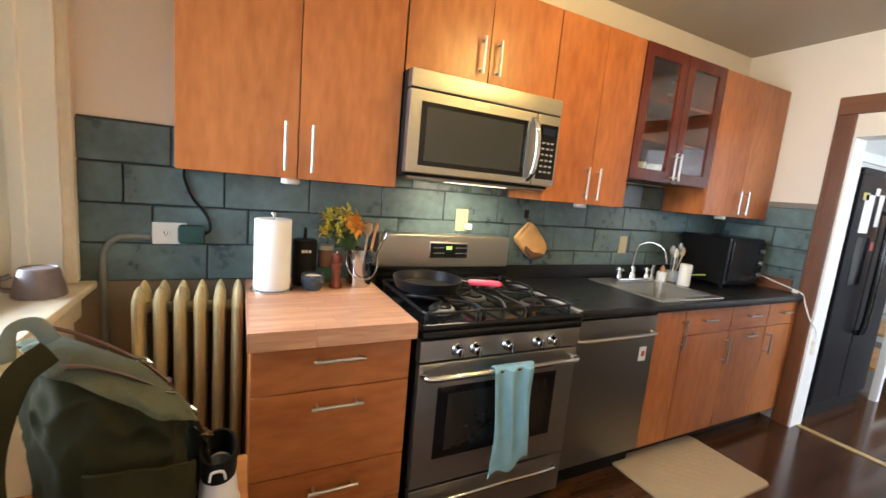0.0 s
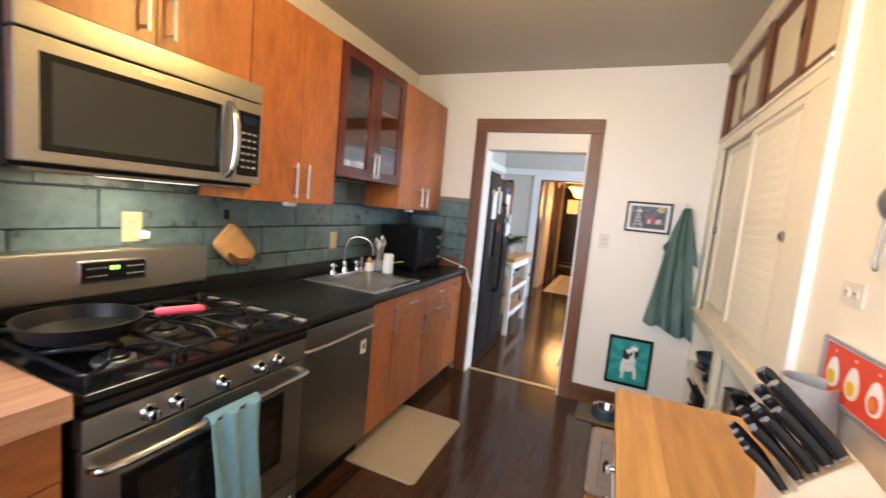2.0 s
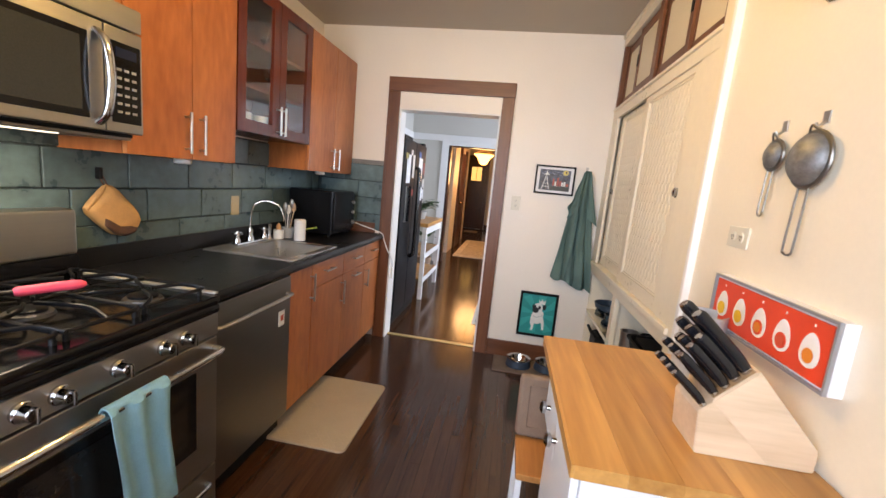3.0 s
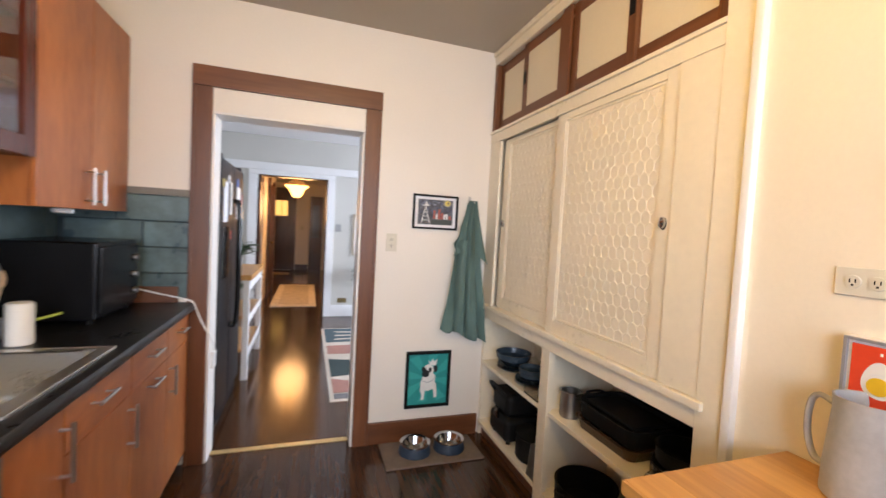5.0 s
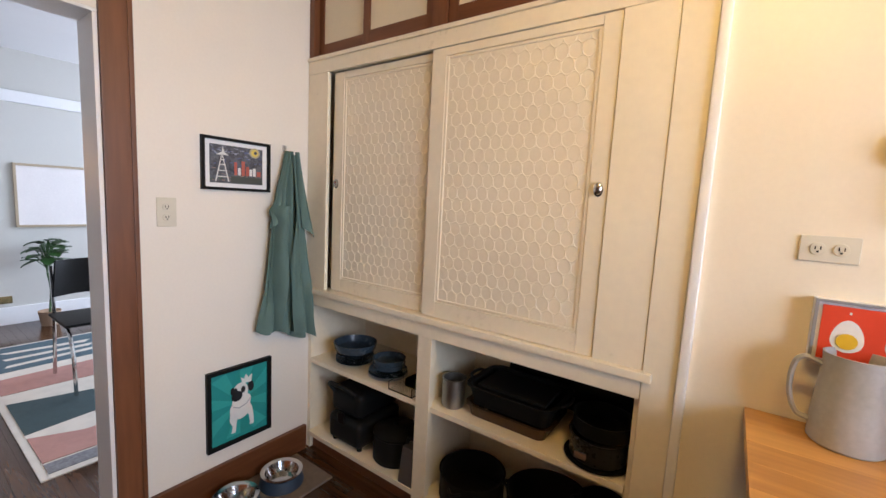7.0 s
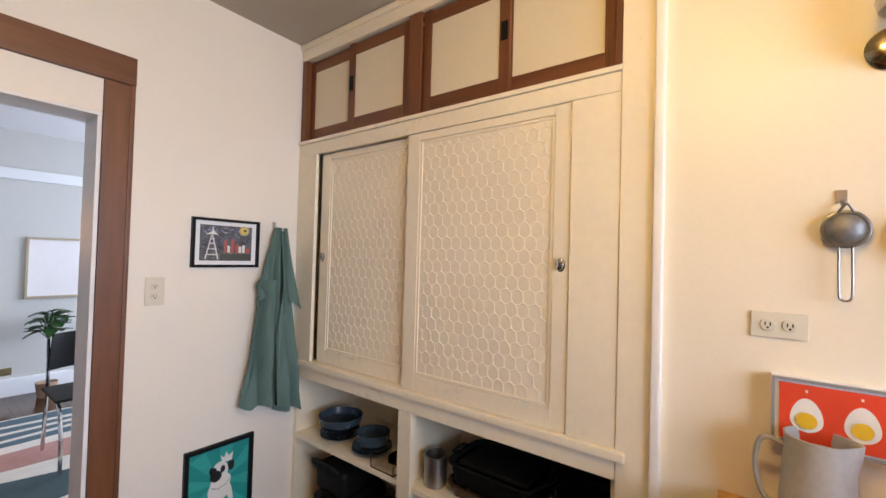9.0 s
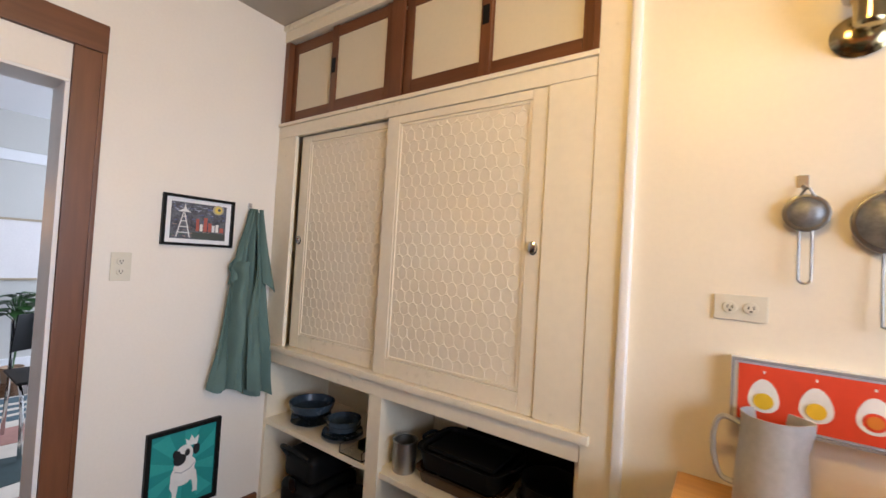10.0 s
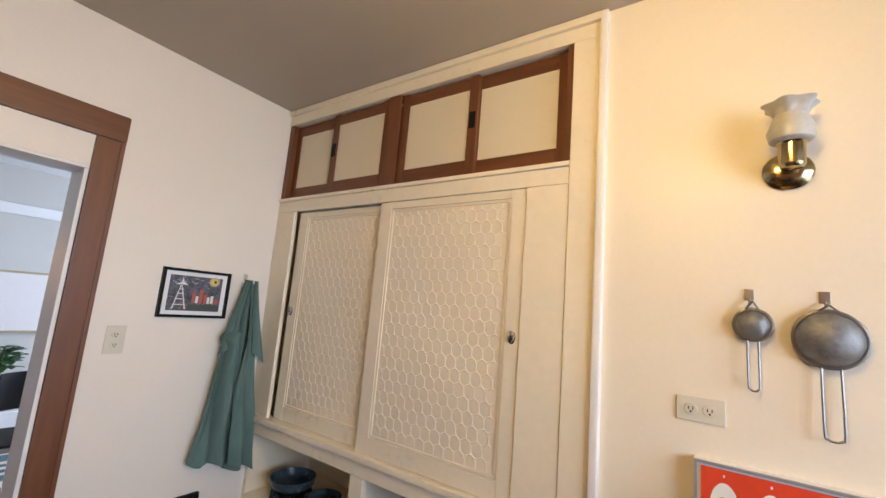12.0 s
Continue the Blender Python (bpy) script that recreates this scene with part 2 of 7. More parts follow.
def box(bm, x0, x1, y0, y1, z0, z1, bev=0.0, seg=2):
    r = bmesh.ops.create_cube(bm, size=1, matrix=Matrix.Translation(((x0 + x1) / 2, (y0 + y1) / 2, (z0 + z1) / 2)) @ Matrix.Diagonal((x1 - x0, y1 - y0, z1 - z0, 1)))
    if bev:
        es = list({e for v in r["verts"] for e in v.link_edges})
        bmesh.ops.bevel(bm, geom=es, offset=bev, segments=seg, profile=0.5, affect="EDGES", clamp_overlap=True)
    return bm


ROWS_OF = {}


def boxes(*rows, bev=0.0):
    """Square pieces; part() makes each of several an object of its own."""
    bm = B()
    for r in rows:
        box(bm, *r, bev=bev)
    if len(rows) > 1:
        ROWS_OF[id(bm)] = (rows, bev)
    return bm


def slab_round(bm, x0, x1, y0, y1, hole, z0, z1):
    """A slab with a square hole through it."""
    xs, ys = (x0, hole[0], hole[1], x1), (y0, hole[2], hole[3], y1)
    g = [[[bm.verts.new((x, y, z)) for y in ys] for x in xs] for z in (z0, z1)]
    for i in range(3):
        for j in range(3):
            if (i, j) != (1, 1):
                bm.faces.new([g[1][a][b] for a, b in ((i, j), (i + 1, j), (i + 1, j + 1), (i, j + 1))])
                bm.faces.new([g[0][a][b] for a, b in ((i, j), (i, j + 1), (i + 1, j + 1), (i + 1, j))])
    for k in range(3):
        for a, b in (((k, 0), (k + 1, 0)), ((k, 3), (k + 1, 3)), ((0, k), (0, k + 1)), ((3, k), (3, k + 1))):
            bm.faces.new((g[0][a[0]][a[1]], g[0][b[0]][b[1]], g[1][b[0]][b[1]], g[1][a[0]][a[1]]))
    for a, b in (((1, 1), (2, 1)), ((2, 1), (2, 2)), ((2, 2), (1, 2)), ((1, 2), (1, 1))):
        bm.faces.new((g[0][a[0]][a[1]], g[0][b[0]][b[1]], g[1][b[0]][b[1]], g[1][a[0]][a[1]]))
    return bm


def frame_yz(bm, x0, x1, y0, y1, z0, z1, w):
    """A picture frame in one piece, standing across x."""
    slab_round(bm, y0, y1, z0, z1, (y0 + w, y1 - w, z0 + w, z1 - w), x0, x1)
    for v in bm.verts:
        v.co = (v.co.z, v.co.x, v.co.y)
    return bm


def frame_xz(bm, y0, y1, x0, x1, z0, z1, w):
    """The same, standing across y."""
    slab_round(bm, x0, x1, z0, z1, (x0 + w, x1 - w, z0 + w, z1 - w), y0, y1)
    for v in bm.verts:
        v.co = (v.co.x, v.co.z, v.co.y)
    return bm


def rod(bm, a, b, r0, r1=None, n=14):
    a, b = Vector(a), Vector(b)
    d = b - a
    m = Matrix.Translation((a + b) / 2) @ d.to_track_quat("Z", "Y").to_matrix().to_4x4()
    bmesh.ops.create_cone(bm, cap_ends=True, segments=n, radius1=r0, radius2=r0 if r1 is None else r1, depth=d.length, matrix=m)
    return bm


def lathe(bm, prof, at=(0, 0, 0), n=24, turn=None, wave=None):
    """Turns a profile of (radius, height) round a vertical axis. wave(angle, i): a factor on the radius."""
    turn = turn or Matrix()
    rings = []
    for i, (r, z) in enumerate(prof):
        ring = []
        for k in range(n):
            a = 2 * math.pi * k / n
            rr = max(r, 0.0004) * (wave(a, i) if wave else 1)
            ring.append(bm.verts.new(Vector(at) + turn @ Vector((rr * math.cos(a), rr * math.sin(a), z))))
        rings.append(ring)
    for p, q in zip(rings, rings[1:]):
        for k in range(n):
            bm.faces.new((p[k], p[(k + 1) % n], q[(k + 1) % n], q[k]))
    if prof[0][0] <= 0.001 or prof[0] != prof[-1]:
        bm.faces.new(rings[0][::-1])
        bm.faces.new(rings[-1])
    return bm


def curve(pts, k=6):
    """A smooth line through the points."""
    p = [Vector(v) for v in pts]
    p = [2 * p[0] - p[1]] + p + [2 * p[-1] - p[-2]]
    out = []
    for i in range(1, len(p) - 2):
        for s in range(k):
            t = s / k
            a, b, c, d = p[i - 1:i + 3]
            out.append(0.5 * (2 * b + (c - a) * t + (2 * a - 5 * b + 4 * c - d) * t * t + (3 * b - a - 3 * c + d) * t ** 3))
    return out + [p[-2]]


def tube(bm, pts, r, n=8, flat=1.0, up=(0, 0, 1), closed=False):
    """A tube along a line; flat squeezes it along its own second axis, for straps."""
    pts = [Vector(v) for v in pts]
    rings, side = [], None
    for i, v in enumerate(pts):
        if closed:
            d = (pts[(i + 1) % len(pts)] - pts[i - 1]).normalized()
        else:
            d = (pts[min(i + 1, len(pts) - 1)] - pts[max(i - 1, 0)]).normalized()
        s = side or Vector(up)
        s = (s - d * s.dot(d))
        s = s.normalized() if s.length > 1e-4 else d.orthogonal().normalized()
        side = s
        w = d.cross(s)
        rr = r[i] if isinstance(r, (list, tuple)) else r
        rings.append([bm.verts.new(v + w * (rr * math.cos(2 * math.pi * k / n)) + s * (rr * flat * math.sin(2 * math.pi * k / n))) for k in range(n)])
    pairs = list(zip(rings, rings[1:])) + ([(rings[-1], rings[0])] if closed else [])
    for p, q in pairs:
        for k in range(n):
            bm.faces.new((p[k], p[(k + 1) % n], q[(k + 1) % n], q[k]))
    if not closed:
        bm.faces.new(rings[0][::-1])
        bm.faces.new(rings[-1])
    return bm


def sheet(bm, f, nu, nv, thick=0.003):
    """Cloth: f(u, v) gives the place for u and v from 0 to 1."""
    g = [[bm.verts.new(f(i / nu, j / nv)) for i in range(nu + 1)] for j in range(nv + 1)]
    fs = [bm.faces.new((g[j][i], g[j][i + 1], g[j + 1][i + 1], g[j + 1][i])) for j in range(nv) for i in range(nu)]
    bmesh.ops.recalc_face_normals(bm, faces=fs)
    bmesh.ops.solidify(bm, geom=fs, thickness=thick)
    return bm


def plate(bm, pts, depth):
    """A flat outline given a thickness."""
    vs = [bm.verts.new(p) for p in pts]
    f = bm.faces.new(vs)
    r = bmesh.ops.extrude_face_region(bm, geom=[f])
    bmesh.ops.translate(bm, verts=[v for v in r["geom"] if isinstance(v, bmesh.types.BMVert)], vec=depth)
    return bm


def pillow(bm, outline, front, back, side, lumps=0.0, seed=0.0):
    """A stuffed shape from an outline: it swells by front and back along side, rounded towards the rim."""
    side = Vector(side).normalized()
    rim = [Vector(p) for p in outline]
    mid = sum(rim, Vector()) / len(rim)
    for sgn, depth in ((1, front), (-1, back)):
        rows = []
        for k in range(7):
            q = k / 7
            ring = []
            for p in rim:
                v = mid + (p - mid) * math.sqrt(1 - q * q)
                n = noise.noise(v * 22 + Vector((seed, 0, 0))) * lumps
                ring.append(bm.verts.new(v + side * (sgn * (depth * (1 - (1 - q) ** 2) + n * q))))
            rows.append(ring)
        for a, b in zip(rows, rows[1:]):
            for i in range(len(rim)):
                bm.faces.new((a[i], a[(i + 1) % len(rim)], b[(i + 1) % len(rim)], b[i]))
        bm.faces.new(rows[-1])
    bmesh.ops.remove_doubles(bm, verts=bm.verts, dist=0.0002)
    return bm


def wall_with(bm, axis, at, thick, a0, a1, z0, z1, holes):
    """A wall across x or y at a place, from a0 to a1, with square openings (b0, b1, c0, c1) right through it."""
    xs = sorted({a0, a1, *(h[0] for h in holes), *(h[1] for h in holes)})
    for p, q in zip(xs, xs[1:]):
        zs = [z0, z1]
        cut = sorted((h[2], h[3]) for h in holes if h[0] < (p + q) / 2 < h[1])
        spans, low = [], z0
        for c0, c1 in cut:
            if c0 > low:
                spans.append((low, c0))
            low = c1
        if low < z1:
            spans.append((low, z1))
        for lo, hi in spans:
            if axis == "x":
                box(bm, at, at + thick, p, q, lo, hi)
            else:
                box(bm, p, q, at, at + thick, lo, hi)
    return bm

# ---------------- the rooms ----------------
XW, XE, YS, YN, ZC = -0.58, 3.36, -0.39, 1.945, 2.555


def structure(name, bm, material, label, category):
    return solo(name, bm, material, label, category, kind="structure")


wall_n = structure("wall_north", boxes((XW, XE, YN, YN + 0.14, 0, ZC)), WALL, "cream painted plaster wall behind the kitchen cabinets", "wall")
wall_e = structure("wall_east", wall_with(B(), "x", XE, 0.14, -0.95, 2.085, 0, ZC, [(0.447, 1.262, 0, 1.945)]), WALL, "off-white painted wall with a doorway to the dining room", "wall")
structure("wall_south", wall_with(B(), "y", YS - 0.14, 0.14, XW, XE, 0, ZC, [(1.74, XE, 0.0, 2.475)]), WALL_S, "cream painted wall with a built-in cupboard", "wall")
structure("wall_west", wall_with(B(), "x", XW - 0.2, 0.2, -0.95, 2.085, 0, ZC, [(0.0, 1.86, 0.915, 2.25)]), WALL, "cream painted outer wall with a window", "wall")
structure("floor", boxes((XW, 3.5, -0.95, 2.0, -0.12, -0.016)), FLOOR, "dark stained glossy oak plank kitchen floor", "floor")
structure("floor_dining", boxes((3.5, 13.7, -3.3, 2.7, -0.12, -0.016)), FLOOR, "dark stained glossy oak plank dining floor", "floor")
structure("ceiling", boxes((XW - 0.1, 3.5, -0.95, 2.085, ZC, ZC + 0.12)), CEIL, "taupe painted smooth kitchen ceiling", "ceiling")
structure("ground", boxes((-400, -0.8, -400, 400, -1.2, -1.0)), LEAF_S, "grass lawn outside the window", "ground")

# doorway between kitchen and dining room
door = structure("door_casing", boxes((3.335, 3.36, 1.262, 1.356, 0, 2.07), bev=0.003), TRIM_V, "brown stained wooden door casing round the doorway", "door casing")
part("casing_leg", boxes((3.335, 3.36, 0.355, 0.447, 0, 2.07), bev=0.003), TRIM_V, door)
part("casing_head", boxes((3.331, 3.36, 0.352, 1.359, 2.071, 2.178), bev=0.003), TRIM_H, door)
part("casing_edge", boxes((3.329, 3.336, 1.342, 1.357, 0, 2.07), (3.329, 3.336, 0.354, 0.369, 0, 2.07), bev=0.002), TRIM_V, door)
lin = structure("trim_doorway", boxes((3.345, 3.505, 1.247, 1.261, 0, 1.931), bev=0.002), WHITE, "white painted lining of the doorway", "door lining")
part("lining_side", boxes((3.345, 3.505, 0.448, 0.462, 0, 1.931), bev=0.002), WHITE, lin)
part("lining_head", boxes((3.345, 3.505, 0.448, 1.261, 1.932, 1.944), bev=0.002), WHITE, lin)
part("head_panel", boxes((3.348, 3.359, 0.448, 1.261, 1.945, 2.07)), WALL, lin)
structure("threshold", boxes((3.425, 3.465, 0.463, 1.246, 0.0, 0.008), bev=0.003), STRIP, "pale worn threshold strip across the doorway", "threshold")
structure("baseboard", boxes((3.338, 3.36, -0.385, 0.354, 0, 0.135), bev=0.004), TRIM_H, "brown stained wooden baseboard", "baseboard")
structure("baseboard_south", boxes((XW, 1.6, -0.39, -0.372, 0, 0.135), bev=0.004), TRIM_X, "brown stained wooden baseboard", "baseboard")

# teal tiles, four courses in running bond, on a dark bed
structure("tile_bed", boxes((XW, XE, YN - 0.008, YN, 0.93, 1.535), (XE - 0.008, XE, 1.357, YN - 0.008, 0.93, 1.475)), GROUT, "dark grout bed behind the teal tiles", "tile bed")
structure("tile_cap", boxes((3.343, XE, 1.357, 1.66, 1.476, 1.512), bev=0.003), CAP, "grey weathered cap strip above the tiles", "trim")
structure("wainscot_lower", boxes((XW, 0.0, YN - 0.006, YN, 0.0, 0.93)), BROWNP, "brown painted lower wall behind the radiator", "wall")

# window in the west wall
win = structure("window_1", boxes((-0.765, -0.745, 0.01, 1.85, 0.93, 2.24)), PANE, "white painted sash window with a deep sill", "window")
win.visible_shadow = False
part("window_frame", boxes((-0.775, -0.735, 0.0, 0.06, 0.93, 2.25), (-0.775, -0.735, 0.90, 0.97, 1.0, 2.18), (-0.775, -0.735, 1.80, 1.86, 0.93, 2.25), (-0.775, -0.735, 0.06, 1.80, 0.93, 1.0), (-0.775, -0.735, 0.06, 1.80, 2.18, 2.25), (-0.775, -0.735, 0.06, 1.80, 1.56, 1.61), bev=0.004), WORN, win)
part("window_jamb", boxes((-0.735, -0.575, 1.845, 1.86, 0.935, 2.25), (-0.735, -0.575, 0.0, 0.015, 0.935, 2.25), (-0.70, -0.66, 1.83, 1.846, 0.935, 2.24), bev=0.002), WHITE, win)
part("window_casing", boxes((-0.578, -0.552, 1.862, 1.942, 0.94, 2.36), (-0.578, -0.552, -0.09, -0.002, 0.94, 2.36), (-0.578, -0.552, -0.09, 1.942, 2.252, 2.361), (-0.553, -0.542, 1.862, 1.876, 0.94, 2.25), bev=0.003), WORN, win)
part("window_sill", boxes((-0.77, -0.505, -0.12, 1.938, 0.905, 0.935), bev=0.008), WORN, win)
part("sill_apron", boxes((-0.578, -0.55, -0.08, 1.92, 0.80, 0.904), bev=0.004), WORN, win)

# ---------------- upper cabinets ----------------
YU, Z0U, Z1U = 1.64, 1.378, 2.262


def pull(parent, x, y, z, length, upright=True, name="handle"):
    bm = B()
    d = Vector((0, 0, length / 2)) if upright else Vector((length / 2, 0, 0))
    c = Vector((x, y - 0.030, z))
    rod(bm, c - d, c + d, 0.006, n=12)
    for s in (-0.78, 0.78):
        rod(bm, c + d * s, c + d * s + Vector((0, 0.030, 0)), 0.0045, n=8)
    return part(name, bm, NICKEL, parent, "satin nickel bar handle")


def wall_cabinet(x0, x1, z0, z1, split, label, handles):
    c = thing("wall_cabinet", (x0, YN, z0), label, "cabinet", "wall cabinets")
    part("body", boxes((x0 + 0.001, x1 - 0.001, YU + 0.021, YN - 0.009 if z0 < 1.5 else YN, z0, z1), bev=0.001), VENEER, c)
    for a, b, h in ((x0 + 0.002, split - 0.002, handles[0]), (split + 0.002, x1 - 0.002, handles[1])):
        d = part("door", boxes((a, b, YU, YU + 0.019, z0 + 0.001, z1 - 0.001), bev=0.0015), VENEER, c)
        if h:
            pull(d, h[0], YU, h[1], h[2])
    return c


wall_cabinet(-0.225, 0.543, Z0U, Z1U, 0.158, "maple-veneer wall cabinet with two flat doors", ((0.112, 1.49, 0.17), (0.205, 1.49, 0.17)))
wall_cabinet(0.547, 1.300, 1.842, Z1U, 0.928, "low maple-veneer cabinet above the microwave", ((0.885, 1.965, 0.15), (0.967, 1.965, 0.15)))
wall_cabinet(1.303, 1.882, Z0U, Z1U, 1.607, "bright maple-veneer wall cabinet with two narrow doors", ((1.568, 1.485, 0.165), (1.647, 1.485, 0.165)))
wall_cabinet(2.609, 3.352, Z0U, Z1U, 2.985, "maple-veneer wall cabinet in the corner", ((2.94, 1.475, 0.155), (3.03, 1.475, 0.155)))

# glazed cabinet
gx0, gx1, gz0, gz1 = 1.886, 2.605, 1.543, 2.262
gc = thing("glass_cabinet", (gx0, YN, gz0), "dark cherry wall cabinet with two glazed doors", "cabinet", "wall cabinets")
part("body", boxes((gx0, gx0 + 0.018, YU + 0.022, YN - 0.009, gz0, gz1), (gx1 - 0.018, gx1, YU + 0.022, YN - 0.009, gz0, gz1), (gx0 + 0.018, gx1 - 0.018, YU + 0.022, YN - 0.009, gz0, gz0 + 0.018), (gx0 + 0.018, gx1 - 0.018, YU + 0.022, YN - 0.009, gz1 - 0.018, gz1), (gx0 + 0.018, gx1 - 0.018, YN - 0.019, YN - 0.009, gz0 + 0.018, gz1 - 0.018)), CHERRY, gc)
for z in (1.77, 1.99):
    part("shelf", boxes((gx0 + 0.019, gx1 - 0.019, YU + 0.04, YN - 0.02, z, z + 0.016)), CHERRY, gc)
for a, b, hx in ((gx0 + 0.002, 2.243, 2.222), (2.247, gx1 - 0.002, 2.268)):
    w = 0.062
    d = part("door", frame_xz(B(), YU - 0.002, YU + 0.019, a, b, gz0 + 0.001, gz1 - 0.001, w), CHERRY, gc)
    pn = part("pane", boxes((a + w - 0.004, b - w + 0.004, YU + 0.006, YU + 0.010, gz0 + w - 0.004, gz1 - w + 0.004)), PANE, d)
    pn.visible_shadow = False
    pull(d, hx, YU - 0.002, 1.635, 0.155)


def tumbler(x, y, z, r, h, stem=False, mat=None):
    bm = B()
    if stem:
        lathe(bm, [(r * 0.9, 0), (r * 0.9, 0.004), (0.006, 0.01), (0.005, h * 0.45), (r * 0.7, h * 0.55), (r, h * 0.75), (r * 0.85, h), (r * 0.82, h), (r * 0.95, h * 0.75), (r * 0.6, h * 0.57), (0.001, h * 0.53)], (x, y, z), 16)
    else:
        lathe(bm, [(r * 0.8, 0), (r, h), (r * 0.93, h), (r * 0.72, 0.008), (0.001, 0.008)], (x, y, z), 16)
    return solo("wine_glass" if stem else "drinking_glass", bm, mat or GLASS, "clear stemmed wine glass on a cabinet shelf" if stem else "clear drinking glass on a cabinet shelf", "glass", "glasses in the cabinet", at=(x, y, z))


for i, (x, z, s) in enumerate([(1.98, 1.562, 0), (2.06, 1.562, 0), (2.14, 1.562, 1), (2.32, 1.562, 0), (2.40, 1.562, 1), (2.50, 1.562, 0), (1.98, 1.786, 1), (2.09, 1.786, 1), (2.34, 1.786, 1), (2.47, 1.786, 1), (2.00, 2.006, 1), (2.36, 2.006, 1)]):
    tumbler(x, 1.77 + 0.05 * (i % 2), z, 0.034 if not s else 0.032, 0.10 if not s else 0.17, bool(s))
for x in (1.96, 2.04, 2.18):
    solo("mug", lathe(B(), [(0.036, 0), (0.042, 0.085), (0.038, 0.085), (0.033, 0.006), (0.001, 0.006)], (x, 1.715, 1.562), 18), CLAYW, "pale stoneware mug on the bottom shelf", "mug", "mugs in the cabinet", at=(x, 1.715, 1.562))

for x in (0.14, 1.62, 2.90):
    solo("puck_light", lathe(B(), [(0.030, 0), (0.034, -0.004), (0.034, -0.018), (0.026, -0.022), (0.001, -0.022)][::-1], (x, 1.70, Z0U), 20), PLASTW, "round white puck light under a wall cabinet", "light", "puck lights", at=(x, 1.70, Z0U))

# ---------------- microwave over the range ----------------
mx0, mx1, my, mz0, mz1 = 0.549, 1.299, 1.563, 1.432, 1.840
mw = thing("microwave", (mx0, YN, mz0), "stainless steel over-the-range microwave", "microwave")
part("body", boxes((mx0, mx1, my + 0.045, YN - 0.009, mz0, mz1), bev=0.003), BLACKM, mw)
part("top_vent", boxes((mx0, mx1, my, my + 0.044, 1.768, mz1), bev=0.006), STEEL, mw)
dr = part("door", boxes((mx0, 1.165, my, my + 0.044, mz0 + 0.012, 1.764), bev=0.006), STEEL, mw)
part("window_surround", boxes((0.598, 1.115, my - 0.003, my + 0.004, 1.475, 1.722), bev=0.002), BLACKG, dr)
part("window", boxes((0.622, 1.09, my - 0.005, my + 0.002, 1.495, 1.702)), stuff("microwave_window", (0.030, 0.032, 0.028), 0.22, var=0.15, scale=200, fine=600, bump=0.02), dr)
part("badge", boxes((0.835, 0.905, my - 0.002, my + 0.002, 1.738, 1.754), bev=0.0008), NICKEL, dr, "plain steel badge plate")
part("handle", tube(B(), curve([(1.143, my + 0.002, 1.735), (1.146, my - 0.030, 1.70), (1.148, my - 0.044, 1.60), (1.146, my - 0.030, 1.50), (1.143, my + 0.002, 1.465)], 8), 0.014, 12, 0.75), CHROME, dr, "bowed chrome handle")
cp = part("control_panel", boxes((1.168, mx1, my, my + 0.044, mz0 + 0.012, 1.764), bev=0.006), STEEL, mw)
part("keypad", boxes((1.185, 1.288, my - 0.003, my + 0.003, 1.475, 1.722), bev=0.002), BLACKG, cp)
part("display", boxes((1.20, 1.272, my - 0.0045, my, 1.675, 1.705)), plain("dim_blue_display", (0.012, 0.018, 0.045), 0.1), cp)
for r in range(6):
    for c in range(3):
        part("key", boxes((1.202 + c * 0.026, 1.218 + c * 0.026, my - 0.0045, my, 1.505 + r * 0.026, 1.513 + r * 0.026)), plain("grey_key_print", (0.30, 0.30, 0.30)) if r + c == 0 else bpy.data.materials["grey_key_print"], cp)
part("underside", boxes((mx0 + 0.02, mx1 - 0.02, my + 0.03, YN - 0.03, mz0 - 0.010, mz0), bev=0.002), STEEL_D, mw)
part("lamp_lens", boxes((0.80, 1.10, 1.66, 1.72, mz0 - 0.013, mz0 - 0.009)), LAMPW, mw, "lit cooktop lamp lens")

# ---------------- butcher block cabinet ----------------
bc = thing("drawer_cabinet", (0.0, YN, 0), "maple-veneer cabinet with four drawers beside the stove", "cabinet", "base cabinets")
part("body", boxes((0.005, 0.520, 1.312, YN - 0.009, 0.09, 0.868), bev=0.001), VENEER, bc)
part("plinth", boxes((0.02, 0.51, 1.37, 1.90, 0.0, 0.089)), BLACKM, bc)
for z0, z1, hz in ((0.715, 0.864, 0.820), (0.428, 0.711, 0.662), (0.258, 0.424, 0.362), (0.095, 0.254, 0.20)):
    d = part("drawer", boxes((0.007, 0.518, 1.292, 1.311, z0, z1), bev=0.0015), VENEER_H, bc)
    pull(d, 0.268, 1.292, hz, 0.165, False)
bb = solo("butcher_block", boxes((-0.004, 0.002, 1.2655, 1.934, 0.8705, 0.929)), BUTCHER, "thick pale butcher-block worktop with visible staves", "worktop", at=(-0.004, 1.264, 0.87))
for i in range(11):
    y = 1.264 + i * 0.0609
    for x0, x1 in ((0.002, 0.19 + 0.07 * (i % 3)), (0.19 + 0.07 * (i % 3), 0.528)):
        part("stave", boxes((x0, x1 - 0.0005, y, y + 0.0604, 0.870, 0.930), bev=0.0008), BUTCHER, bb)

# ---------------- gas range ----------------
rx0, rx1, ry = 0.548, 1.300, 1.285
st = thing("gas_range", (rx0, YN, 0), "stainless steel gas range with a black cooktop", "stove")
part("body", boxes((rx0, rx1, ry + 0.025, 1.93, 0.03, 0.885), bev=0.002), BLACKM, st)
part("cooktop", boxes((rx0 - 0.002, rx1 + 0.002, ry - 0.02, 1.85, 0.886, 0.915), bev=0.010), BLACKG, st)
